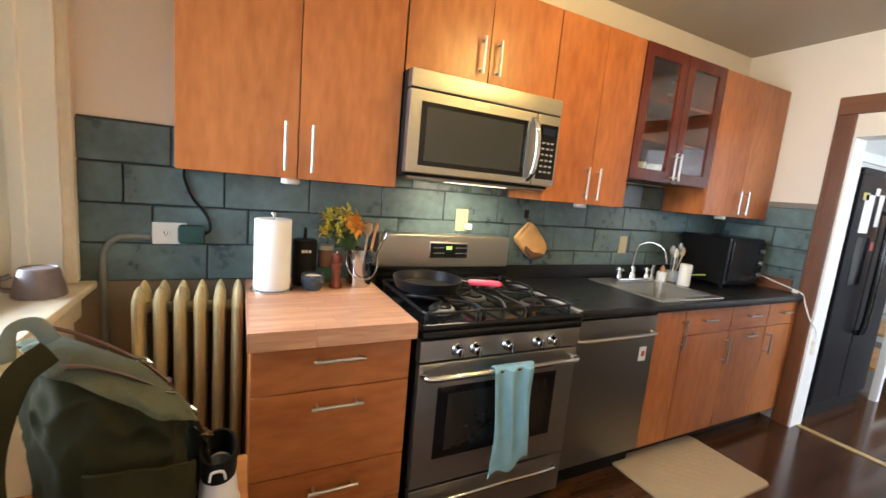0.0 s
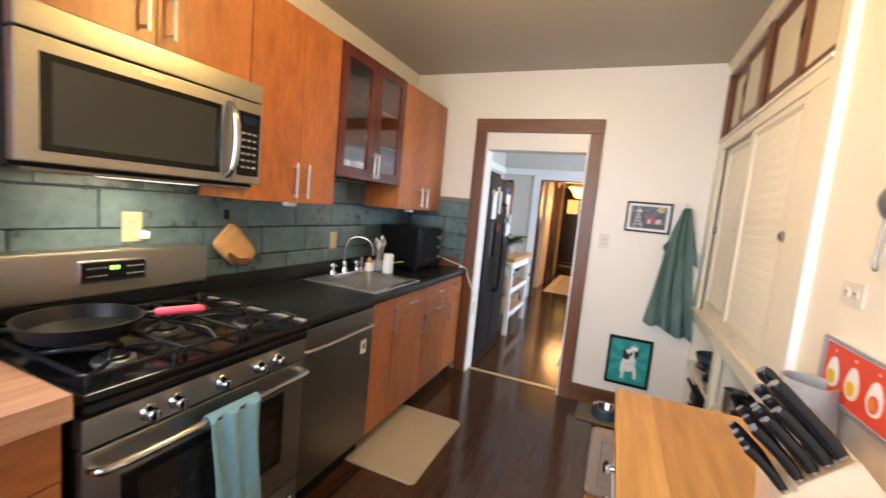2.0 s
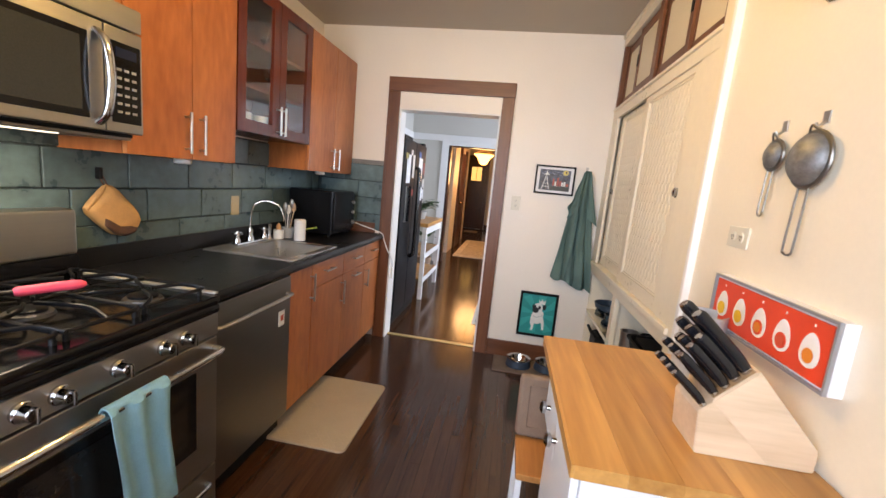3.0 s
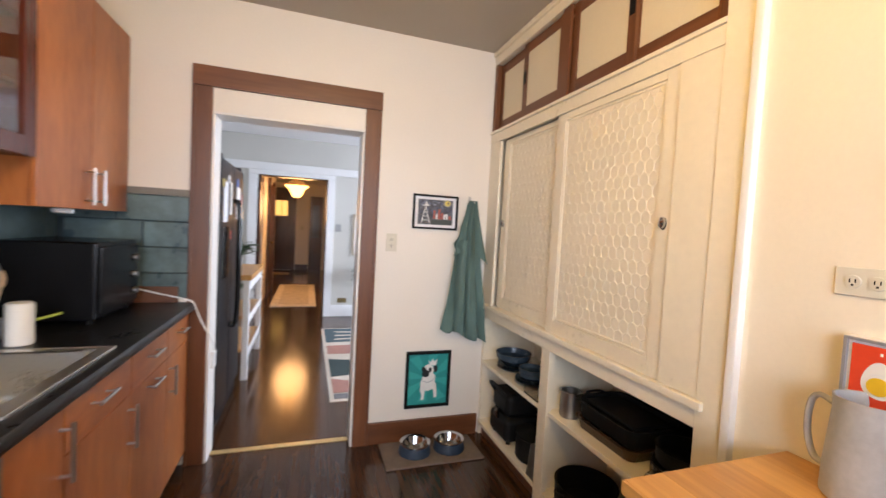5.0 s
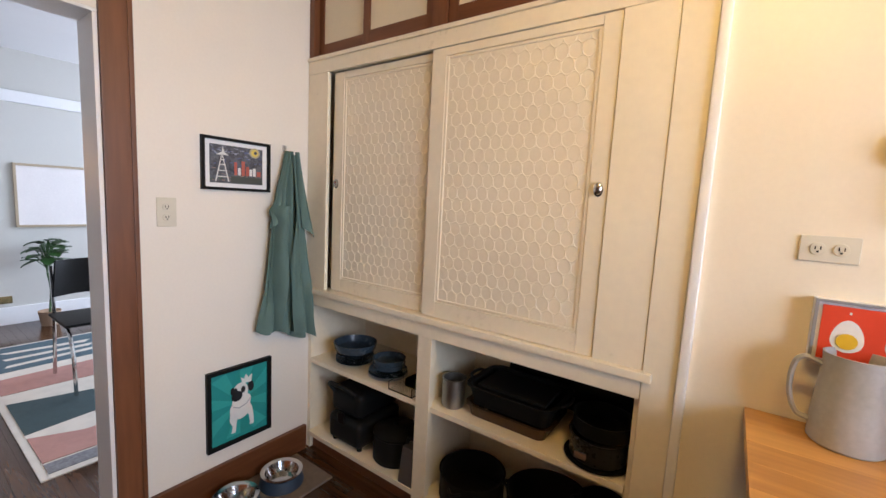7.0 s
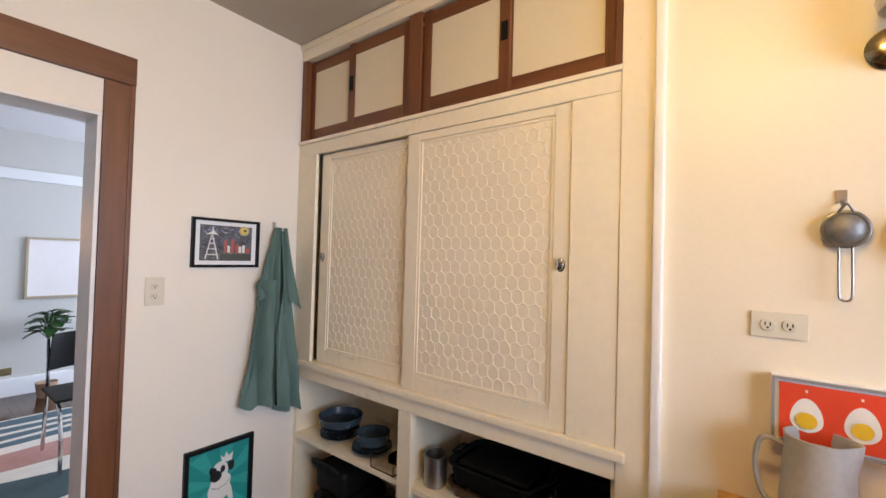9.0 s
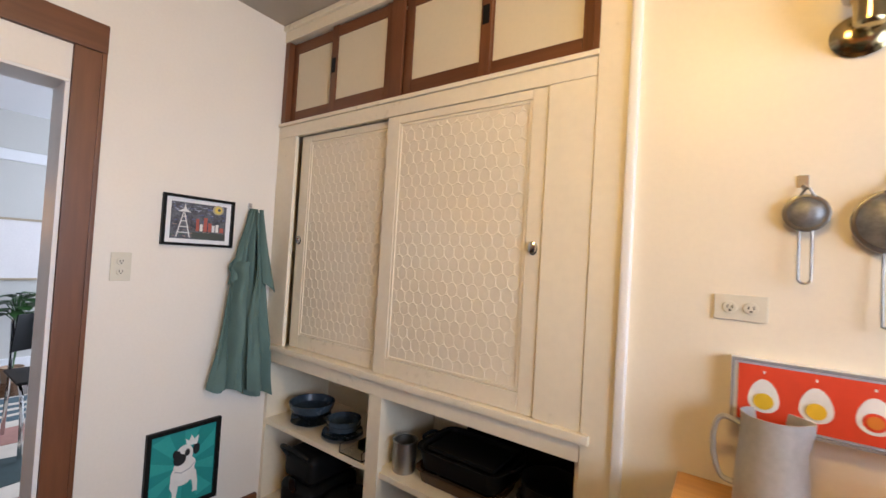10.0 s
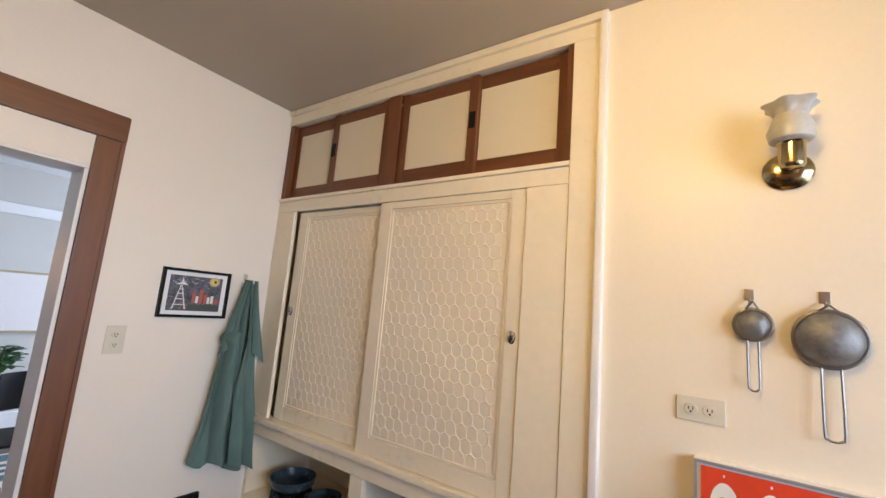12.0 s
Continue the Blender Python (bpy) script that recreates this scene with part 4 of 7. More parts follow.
def bowl_prof(r, h, t=0.004):
    return [(0.001, 0), (r * 0.62, 0), (r * 0.68, h * 0.06), (r * 0.93, h * 0.40), (r, h * 0.92), (r, h), (r - t, h), (r * 0.90, h * 0.42), (r * 0.60, h * 0.14), (0.001, h * 0.12)]


def dish_prof(r, h):
    return [(0.001, 0), (r * 0.6, 0), (r * 0.7, h * 0.4), (r, h), (r - 0.003, h), (r * 0.66, h * 0.55), (0.001, h * 0.45)]


def pot_prof(r, h, t=0.003):
    return [(0.001, 0), (r - 0.004, 0), (r, 0.006), (r, h - 0.004), (r + 0.005, h), (r - t, h), (r - t, 0.006), (0.001, 0.005)]


SH, SB = 0.5125, 0.1045
for k, (dz, r) in enumerate(((0.0, 0.100), (0.018, 0.100), (0.036, 0.096))):
    vessel("dinner_plate", "dark blue-grey glazed plate in a stack", "plate", (3.115, -0.515, SH + dz), dish_prof(r, 0.020), CLAYB, "stacked plates")
vessel("serving_bowl", "blue glazed serving bowl on a stack of plates", "bowl", (3.115, -0.515, SH + 0.052), bowl_prof(0.112, 0.060), CLAYB, "bowls on the shelf")
for k in range(3):
    vessel("side_plate", "grey glazed side plate in a stack", "plate", (2.87, -0.505, SH + 0.012 * k), dish_prof(0.098 - 0.002 * k, 0.015), CLAYW if k == 0 else CLAYB, "stacked plates")
for k in range(2):
    vessel("cereal_bowl", "small blue glazed bowl in a stack", "bowl", (2.865, -0.505, SH + 0.036 + 0.022 * k), bowl_prof(0.080, 0.038), CLAYB, "bowls on the shelf")
for k, x in enumerate((2.70, 2.66)):
    solo("glass_dish", boxes((x - 0.07, x + 0.07, -0.50 - 0.07 * k, -0.40 - 0.07 * k, SH, SH + 0.006), (x - 0.07, x - 0.065, -0.50 - 0.07 * k, -0.40 - 0.07 * k, SH + 0.006, SH + 0.04), (x + 0.065, x + 0.07, -0.50 - 0.07 * k, -0.40 - 0.07 * k, SH + 0.006, SH + 0.04)), GLASS, "clear glass baking dish on the shelf", "dish", "glass dishes", at=(x, -0.45 - 0.07 * k, SH))
vessel("steel_cup", "brushed steel measuring cup on the shelf", "cup", (2.465, -0.475, SH), pot_prof(0.048, 0.125), STEEL)


def tray_dish(bm, x0, x1, y0, y1, z, h, flare, t=0.006, rad=0.03):
    """A rectangular dish with rounded corners and flared sides."""
    def loop(grow, zz):
        pts = []
        for cx, cy, a0 in ((x1 - rad, y1 - rad, 0), (x0 + rad, y1 - rad, 1), (x0 + rad, y0 + rad, 2), (x1 - rad, y0 + rad, 3)):
            for k in range(5):
                a = (a0 + k / 4) * math.pi / 2
                pts.append(bm.verts.new((cx + (rad + grow) * math.cos(a), cy + (rad + grow) * math.sin(a), zz)))
        return pts
    rows = [loop(0, z), loop(flare, z + h), loop(flare + 0.012, z + h + 0.003), loop(flare + 0.012, z + h + 0.007), loop(flare - t, z + h + 0.005), loop(-t, z + t)]
    for a, b in zip(rows, rows[1:]):
        for i in range(len(a)):
            bm.faces.new((a[i], a[(i + 1) % len(a)], b[(i + 1) % len(a)], b[i]))
    bm.faces.new(rows[0][::-1])
    bm.faces.new(rows[-1])
    return bm


AMBERG = stuff("brown_oven_glass", (0.055, 0.030, 0.016), 0.12, var=0.2, bump=0.0)
solo("baking_dish", tray_dish(B(), 2.055, 2.375, -0.67, -0.455, SH + 0.0005, 0.045, 0.012), AMBERG, "brown glass baking dish under a black roasting pan", "dish", at=(2.22, -0.56, SH))
rp = thing("roasting_pan", (2.215, -0.57, SH + 0.053), "black rectangular roasting pan nested on a glass dish", "pan")
part("pan", tray_dish(B(), 2.045, 2.365, -0.68, -0.455, SH + 0.053, 0.075, 0.020), BLACKM, rp)
part("rack", boxes((2.06, 2.35, -0.66, -0.475, SH + 0.118, SH + 0.134), bev=0.004), BLACKM, rp)
for x in (2.025, 2.385):
    part("grip", tube(B(), curve([(x, -0.62, SH + 0.128), (x + (0.028 if x > 2.2 else -0.028), -0.60, SH + 0.135), (x + (0.028 if x > 2.2 else -0.028), -0.53, SH + 0.135), (x, -0.51, SH + 0.128)], 5), 0.006, 8), BLACKM, rp)
sp = thing("springform_pan", (1.872, -0.500, SH), "dark springform cake pan with a steel clasp on its glass base", "pan")
part("base_plate", lathe(B(), [(0.001, 0), (0.104, 0), (0.112, 0.006), (0.112, 0.011), (0.103, 0.012), (0.001, 0.009)], (1.872, -0.500, SH + 0.0005), 36), BLACKG, sp)
part("side_band", lathe(B(), pot_prof(0.096, 0.082), (1.872, -0.500, SH + 0.0125), 36), stuff("dark_nonstick", (0.030, 0.028, 0.026), 0.28, 0.5, var=0.2, bump=0.02), sp)
part("clasp", boxes((1.885, 1.925, -0.408, -0.398, SH + 0.030, SH + 0.052), bev=0.004), NICKEL, sp, "bright steel clasp")
vessel("cake_pan", "dark round cake pan stacked on the springform pan", "pan", (1.866, -0.520, SH + 0.095), pot_prof(0.100, 0.055), BLACKM)
solo("baking_tray", boxes((1.80, 2.35, -0.79, -0.77, SH, SH + 0.28), bev=0.004), BLACKM, "black baking tray standing against the cupboard back", "tray", at=(2.07, -0.78, SH))
lm = thing("waffle_iron", (3.07, -0.52, SB), "bulky black appliance with a ridged case and side latch", "appliance")
bm = box(B(), 2.955, 3.195, -0.72, -0.405, SB + 0.012, SB + 0.155, bev=0.035, seg=4)
part("lower_case", bm, BLACKM, lm)
bm = box(B(), 2.965, 3.19, -0.72, -0.415, SB + 0.160, SB + 0.300, bev=0.040, seg=4)
part("upper_case", bm, BLACKM, lm)
part("carry_handle", tube(B(), curve([(3.15, -0.42, SB + 0.27), (3.17, -0.395, SB + 0.318), (3.06, -0.39, SB + 0.325), (3.00, -0.42, SB + 0.29)], 6), 0.010, 10), BLACKM, lm)
part("latch", boxes((3.06, 3.11, -0.412, -0.398, SB + 0.125, SB + 0.190), bev=0.006), BLACKG, lm)
for x in (2.985, 3.165):
    for y in (-0.69, -0.44):
        part("foot", rod(B(), (x, y, SB), (x, y, SB + 0.02), 0.014, n=10), BLACKM, lm)
lm2 = thing("saucepan", (2.82, -0.53, SB), "black saucepan with a lid on the bottom board", "pot")
part("pot", lathe(B(), pot_prof(0.115, 0.13), (2.82, -0.53, SB + 0.0005), 28), BLACKM, lm2)
part("lid", lathe(B(), [(0.117, 0), (0.117, 0.008), (0.06, 0.028), (0.015, 0.034), (0.018, 0.052), (0.001, 0.053)], (2.82, -0.53, SB + 0.131), 28), BLACKM, lm2)
gr = thing("box_grater", (2.645, -0.43, SB), "steel box grater with a black handle", "grater")
part("body", lathe(B(), [(0.001, 0), (0.055, 0), (0.038, 0.17), (0.001, 0.17)], (2.645, -0.43, SB + 0.0005), 4, Matrix.Rotation(math.pi / 4, 4, "Z")), STEEL, gr)
part("handle", tube(B(), curve([(2.623, -0.43, SB + 0.17), (2.627, -0.43, SB + 0.20), (2.663, -0.43, SB + 0.20), (2.667, -0.43, SB + 0.17)], 5), 0.006, 8), BLACKM, gr)
for x, y, r, h in ((2.38, -0.53, 0.14, 0.12), (2.05, -0.56, 0.16, 0.14), (1.86, -0.62, 0.085, 0.17)):
    p = thing("cooking_pot", (x, y, SB), "black non-stick pot stored on the bottom board", "pot", "pots in the cupboard")
    part("pot", lathe(B(), pot_prof(r, h), (x, y, SB + 0.0005), 28), BLACKM, p)
    part("grip", tube(B(), curve([(x + r, y + 0.03, SB + h * 0.8), (x + r + 0.03, y, SB + h * 0.8), (x + r, y - 0.03, SB + h * 0.8)] if x < 2.2 else [(x - 0.03, y + r, SB + h * 0.8), (x, y + r + 0.025, SB + h * 0.8), (x + 0.03, y + r, SB + h * 0.8)], 5), 0.006, 8), BLACKM, p)

# ---------------- on the south wall ----------------


def ring_path(c, r, n=28):
    return [Vector((c[0] + r * math.cos(2 * math.pi * k / n), c[1], c[2] + r * math.sin(2 * math.pi * k / n))) for k in range(n)]


def strainer(x, zc, r, z_low, z_hook, label):
    y0 = YS + 0.012
    s = thing("strainer", (x, YS, z_hook), label, "strainer", "strainers on the wall")
    bm = B()
    prof = [(r * math.cos(a), r * 0.62 * math.sin(a)) for a in (math.pi / 2 * i / 9 for i in range(10))]
    lathe(bm, prof, (x, y0 + 0.004, zc), 32, Matrix.Rotation(-math.pi / 2, 4, "X"))
    part("mesh_bowl", bm, MESHM, s, "fine steel mesh bowl")
    part("rim", tube(B(), ring_path((x, y0 + 0.005, zc), r + 0.002, 36), 0.006, 8, 0.8, (0, 1, 0), True), STEEL_D, s)
    w = 0.017 if r > 0.06 else 0.011
    part("wire_handle", tube(B(), curve([(x - w, y0 + 0.006, zc - r), (x - w, y0 + 0.010, z_low + 0.02), (x - w * 0.7, y0 + 0.010, z_low + 0.004), (x, y0 + 0.010, z_low), (x + w * 0.7, y0 + 0.010, z_low + 0.004), (x + w, y0 + 0.010, z_low + 0.02), (x + w, y0 + 0.006, zc - r)], 5), 0.0025, 8), STEEL_D, s)
    part("hanging_ear", tube(B(), curve([(x - w * 1.3, y0 + 0.006, zc + r), (x - w * 0.5, y0 + 0.014, z_hook - 0.026), (x, y0 + 0.016, z_hook - 0.020), (x + w * 0.5, y0 + 0.014, z_hook - 0.026), (x + w * 1.3, y0 + 0.006, zc + r)], 5), 0.0025, 8), STEEL_D, s)
    return s


strainer(1.266, 1.536, 0.035, 1.376, 1.612, "small fine-mesh steel strainer hanging on a hook")
strainer(1.125, 1.515, 0.061, 1.291, 1.612, "large fine-mesh steel strainer hanging on a hook")
for x in (1.271, 1.127):
    hk = thing("wall_hook", (x, YS, 1.612), "small square steel adhesive wall hook", "hook", "wall hooks")
    part("backplate", boxes((x - 0.010, x + 0.010, YS, YS + 0.004, 1.598, 1.626), bev=0.001), NICKEL, hk)
    part("prong", tube(B(), curve([(x, YS + 0.003, 1.602), (x, YS + 0.016, 1.590), (x, YS + 0.022, 1.598)], 5), 0.003, 8), NICKEL, hk)


def outlet(name, c, u, n, w, h, mat, label, sockets):
    """A cover plate at c, u along its length, n out of the wall, each socket an offset along u."""
    c, u, n = Vector(c), Vector(u), Vector(n)
    up = Vector((0, 0, 1))
    o = thing(name, c, label, "outlet")

    def slab(bm, du, dz, hw, hh, d0, d1, bev=0.0):
        p, q = c + u * (du - hw) + up * (dz - hh) + n * d0, c + u * (du + hw) + up * (dz + hh) + n * d1
        return box(bm, min(p.x, q.x), max(p.x, q.x), min(p.y, q.y), max(p.y, q.y), min(p.z, q.z), max(p.z, q.z), bev)

    part("cover_plate", slab(B(), 0, 0, w / 2, h / 2, 0, 0.006, 0.002), mat, o)
    for du, dz in sockets:
        s = part("socket", lathe(B(), [(0.001, 0.0055), (0.015, 0.0055), (0.014, 0.009), (0.001, 0.009)], c + u * du + up * dz, 18, n.to_track_quat("Z", "Y").to_matrix().to_4x4()), mat, o)
        bm = B()
        for k in (-0.005, 0.005):
            slab(bm, du + k, dz + 0.002, 0.0012, 0.0042, 0.0088, 0.0096)
        slab(bm, du, dz - 0.007, 0.0022, 0.0022, 0.0088, 0.0096)
        part("slot", bm, BLACKM, s)
    return o


outlet("outlet_south", (1.379, YS, 1.307), (1, 0, 0), (0, 1, 0), 0.108, 0.062, PLASTIC, "ivory double outlet plate on the cream wall", [(-0.021, 0), (0.021, 0)])
outlet("outlet_east", (XE, 0.256, 1.279), (0, 1, 0), (-1, 0, 0), 0.068, 0.112, PLASTIC, "ivory outlet plate beside the doorway", [(0, -0.020), (0, 0.020)])
# these two plates carry the lamplight's yellow in their colour
outlet("outlet_range", (1.025, YN - 0.016, 1.236), (1, 0, 0), (0, -1, 0), 0.072, 0.116, PLASTY, "ivory outlet plate above the stove, lamp yellow in its colour", [(0, 0.02)])
outlet("outlet_sink", (2.272, YN - 0.016, 1.130), (1, 0, 0), (0, -1, 0), 0.070, 0.114, PLASTY, "ivory switch plate behind the faucet, lamp yellow in its colour", [])
outlet("outlet_corner", (XE - 0.016, 1.715, 1.045), (0, 1, 0), (-1, 0, 0), 0.075, 0.115, PLASTW, "white outlet plate on the tiles in the corner", [(0, 0.02)])
outlet("outlet_radiator", (-0.275, YN - 0.016, 1.122), (1, 0, 0), (0, -1, 0), 0.115, 0.085, PLASTW, "white outlet box above the radiator", [(-0.012, 0.0)])

# wall sconce, unlit
sc = thing("wall_sconce", (1.185, YS, 1.935), "unlit brass wall sconce with a ruffled frosted glass shade", "wall lamp")
out = Matrix.Rotation(-math.pi / 2, 4, "X")
part("rosette", lathe(B(), [(0.001, 0), (0.051, 0), (0.053, 0.006), (0.046, 0.012), (0.048, 0.017), (0.038, 0.024), (0.026, 0.028), (0.001, 0.029)], (1.185, YS, 1.930), 28, out @ Matrix.Diagonal((1, 0.92, 1, 1))), BRASS, sc)
part("arm", tube(B(), curve([(1.185, YS + 0.025, 1.932), (1.185, YS + 0.060, 1.925), (1.183, YS + 0.072, 1.935), (1.183, YS + 0.066, 1.950)], 6), 0.010, 12), BRASS, sc)
part("cup", lathe(B(), [(0.001, 0), (0.020, 0.002), (0.027, 0.010), (0.028, 0.060), (0.032, 0.064), (0.028, 0.068), (0.022, 0.014), (0.001, 0.01)], (1.183, YS + 0.066, 1.916), 22), BRASS, sc)
part("shade", lathe(B(), [(0.028, 0), (0.044, 0.010), (0.049, 0.032), (0.040, 0.056), (0.034, 0.072), (0.040, 0.090), (0.055, 0.104), (0.053, 0.105), (0.037, 0.091), (0.031, 0.072), (0.037, 0.055), (0.045, 0.032), (0.040, 0.014), (0.026, 0.004)], (1.183, YS + 0.066, 1.978), 40, None, lambda a, i: 1 + (0.10 * math.sin(6 * a) if 5 <= i <= 8 else 0)), FROST, sc, "ruffled frosted glass shade")

# framed egg print
ex0, ex1, ez0, ez1 = 0.905, 1.392, 1.040, 1.192
eg = thing("egg_print", ((ex0 + ex1) / 2, YS, ez0), "framed red-orange print of five halved boiled eggs", "picture")
ye = YS + 0.030
part("backing", boxes((ex0, ex1, YS, ye - 0.003, ez0, ez1)), WHITE_C, eg)
GREYF = stuff("grey_metal_frame", (0.36, 0.36, 0.37), 0.4, 0.4, 0.05)
part("frame", frame_xz(B(), ye - 0.002, ye + 0.006, ex0, ex1, ez0, ez1, 0.006), GREYF, eg)
part("red_sheet", boxes((ex0 + 0.014, ex1 - 0.014, ye - 0.001, ye + 0.002, ez0 + 0.012, ez1 - 0.012)), plain("red_orange_print", (0.72, 0.065, 0.022), 0.4), eg)
EGGW, YOLK, YOLKD = plain("egg_white_print", (0.82, 0.80, 0.76), 0.5), plain("yolk_print", (0.80, 0.50, 0.02), 0.5), plain("deep_yolk_print", (0.72, 0.22, 0.02), 0.5)
for i in range(5):
    x, z = ex1 - 0.062 - i * 0.0905, 1.108
    bm = B()
    pts = []
    for k in range(28):
        a = 2 * math.pi * k / 28
        rz = 0.042 if math.sin(a) > 0 else 0.034
        pts.append(Vector((x + 0.0285 * math.cos(a) * (1 - 0.16 * math.sin(a)), ye + 0.002, z + rz * math.sin(a))))
    e = part("egg", plate(bm, pts, Vector((0, 0.001, 0))), EGGW, eg)
    if i in (2, 3):
        part("egg_ring", lathe(B(), [(0.001, 0), (0.019, 0), (0.019, 0.001), (0.001, 0.001)], (x, ye + 0.003, z - 0.008), 24, out), bpy.data.materials["red_orange_print"], e)
    part("yolk", lathe(B(), [(0.001, 0), ((0.0185, 0.0175, 0.013, 0.014, 0.016)[i], 0), ((0.0185, 0.0175, 0.013, 0.014, 0.016)[i], 0.001), (0.001, 0.001)], (x, ye + 0.0045, z - 0.008), 24, out), (YOLK, YOLK, YOLKD, plain("red_yolk_print", (0.62, 0.08, 0.03)), YOLKD)[i], e)
    part("minute_mark", boxes((x - 0.002, x + 0.002, ye + 0.002, ye + 0.003, 1.163, 1.169)), EGGW, e)

# ---------------- on the east wall ----------------


def framed(name, y0, y1, z0, z1, w, label, fmat):
    p = thing(name, (XE, (y0 + y1) / 2, z0), label, "picture")
    part("frame", frame_yz(B(), XE - 0.018, XE, y0, y1, z0, z1, w), fmat, p)
    return p


def flat(parent, name, material, pts, lift):
    """A flat shape on a picture: points are (y, z)."""
    return part(name, plate(B(), [Vector((XE - lift, y, z)) for y, z in pts], Vector((-0.0006, 0, 0))), material, parent)


def disc(c, ry_, rz_, n=22):
    return [(c[0] + ry_ * math.cos(2 * math.pi * k / n), c[1] + rz_ * math.sin(2 * math.pi * k / n)) for k in range(n)]


def quad(y0, y1, z0, z1):
    return [(y0, z0), (y1, z0), (y1, z1), (y0, z1)]


cy0, cy1, cz0, cz1 = -0.170, 0.130, 1.375, 1.594
ci = framed("city_picture", cy0, cy1, cz0, cz1, 0.012, "black framed painting of a night skyline with a white tower", BLACKM)
flat(ci, "mat_board", PAPER, quad(cy0 + 0.011, cy1 - 0.011, cz0 + 0.011, cz1 - 0.011), 0.004)
NIGHT = stuff("night_sky_paint", (0.045, 0.05, 0.075), 0.5, var=0.6, scale=30, fine=120, col2=(0.16, 0.17, 0.20))
flat(ci, "painted_sheet", NIGHT, quad(cy0 + 0.034, cy1 - 0.034, cz0 + 0.030, cz1 - 0.030), 0.006)
PW, PR, PY = plain("white_paint_stroke", (0.72, 0.72, 0.70)), plain("red_paint_stroke", (0.42, 0.10, 0.07)), plain("yellow_paint_stroke", (0.72, 0.55, 0.10))
prnd = random.Random(17)
for nm, colour, count, z0, z1 in (("cloud_stroke", (0.30, 0.33, 0.42), 26, 1.515, 1.560), ("dusk_stroke", (0.10, 0.12, 0.24), 30, 1.480, 1.560), ("shore_stroke", (0.28, 0.20, 0.17), 24, 1.412, 1.470), ("grass_stroke", (0.05, 0.09, 0.05), 20, 1.408, 1.440)):
    bm = B()
    for k in range(count):
        y, z, w, h = prnd.uniform(-0.130, 0.090), prnd.uniform(z0, z1), prnd.uniform(0.006, 0.018), prnd.uniform(0.002, 0.005)
        lean = prnd.uniform(-0.006, 0.006)
        bm.faces.new([bm.verts.new((XE - 0.0068 - 0.0001 * k / count, y + a, z + b)) for a, b in ((-w / 2, -h / 2), (w / 2, -h / 2 + lean), (w / 2, h / 2 + lean), (-w / 2, h / 2))])
    tagged(part(nm, bm, plain(nm + "_paint", colour), ci), kind="stuff")
flat(ci, "moon_halo", plain("pale_moon_halo", (0.46, 0.40, 0.24)), disc((-0.098, 1.545), 0.024, 0.022), 0.0074)
flat(ci, "moon", PY, disc((-0.098, 1.545), 0.016, 0.015), 0.008)
flat(ci, "moon_eye", NIGHT, disc((-0.101, 1.546), 0.007, 0.007), 0.0095)
for y0, y1, y2 in ((0.070, 0.046, 0.003), (0.016, 0.042, 0.003)):
    flat(ci, "tower_leg", PW, [(y0, 1.412), (y0 + 0.005, 1.412), (y1 + 0.004, 1.52), (y1, 1.52)], 0.008)
flat(ci, "tower_top", PW, [(0.070, 1.522), (0.018, 1.522), (0.036, 1.535), (0.043, 1.556), (0.047, 1.535)], 0.008)
for z, w in ((1.43, 0.024), (1.455, 0.018), (1.48, 0.012), (1.50, 0.008)):
    flat(ci, "tower_brace", PW, quad(0.043 - w, 0.043 + w, z, z + 0.004), 0.008)
for i, (y, w, h) in enumerate(((-0.006, 0.012, 0.055), (-0.022, 0.012, 0.032), (-0.038, 0.015, 0.062), (-0.058, 0.014, 0.040), (-0.074, 0.012, 0.030), (-0.090, 0.013, 0.036), (-0.108, 0.018, 0.022))):
    flat(ci, "painted_building", PW if i in (1, 4, 5) else PR, quad(y - w, y, 1.442, 1.442 + h), 0.008)
flat(ci, "painted_water", plain("grey_green_stroke", (0.06, 0.07, 0.06)), quad(-0.134, 0.010, 1.408, 1.436), 0.008)

dy0, dy1, dz0, dz1 = -0.178, 0.124, 0.210, 0.580
dg = framed("dog_picture", dy0, dy1, dz0, dz1, 0.018, "black framed teal poster of a crowned dog", BLACKM)
TEAL = plain("teal_print", (0.018, 0.27, 0.25), 0.35)
TEAL2 = plain("light_teal_print", (0.035, 0.36, 0.33), 0.35)
flat(dg, "teal_sheet", TEAL, quad(dy0 + 0.017, dy1 - 0.017, dz0 + 0.017, dz1 - 0.017), 0.005)
oy, oz = -0.027, 0.40
for k in range(8):
    a, b = 2 * math.pi * k / 8, 2 * math.pi * (k + 0.5) / 8
    pts = [(oy, oz)]
    for q in (a, b):
        s = min(0.130 / max(abs(math.cos(q)), 1e-3), (0.155 / max(abs(math.sin(q)), 1e-3)))
        pts.append((oy + s * math.cos(q), oz + s * math.sin(q)))
    flat(dg, "teal_ray", TEAL2, pts, 0.0065)
DW_, DB_ = plain("dog_white_print", (0.78, 0.76, 0.72)), plain("dog_black_print", (0.012, 0.012, 0.014))


def spot(u, v):
    """A place on the poster: u to its right and v down it, from 0 to 1."""
    return dy1 - 0.017 - u * 0.268, dz1 - 0.017 - v * 0.336


def blob(u, v, ru, rv, n=18):
    return [spot(u + ru * math.cos(2 * math.pi * k / n), v + rv * math.sin(2 * math.pi * k / n)) for k in range(n)]


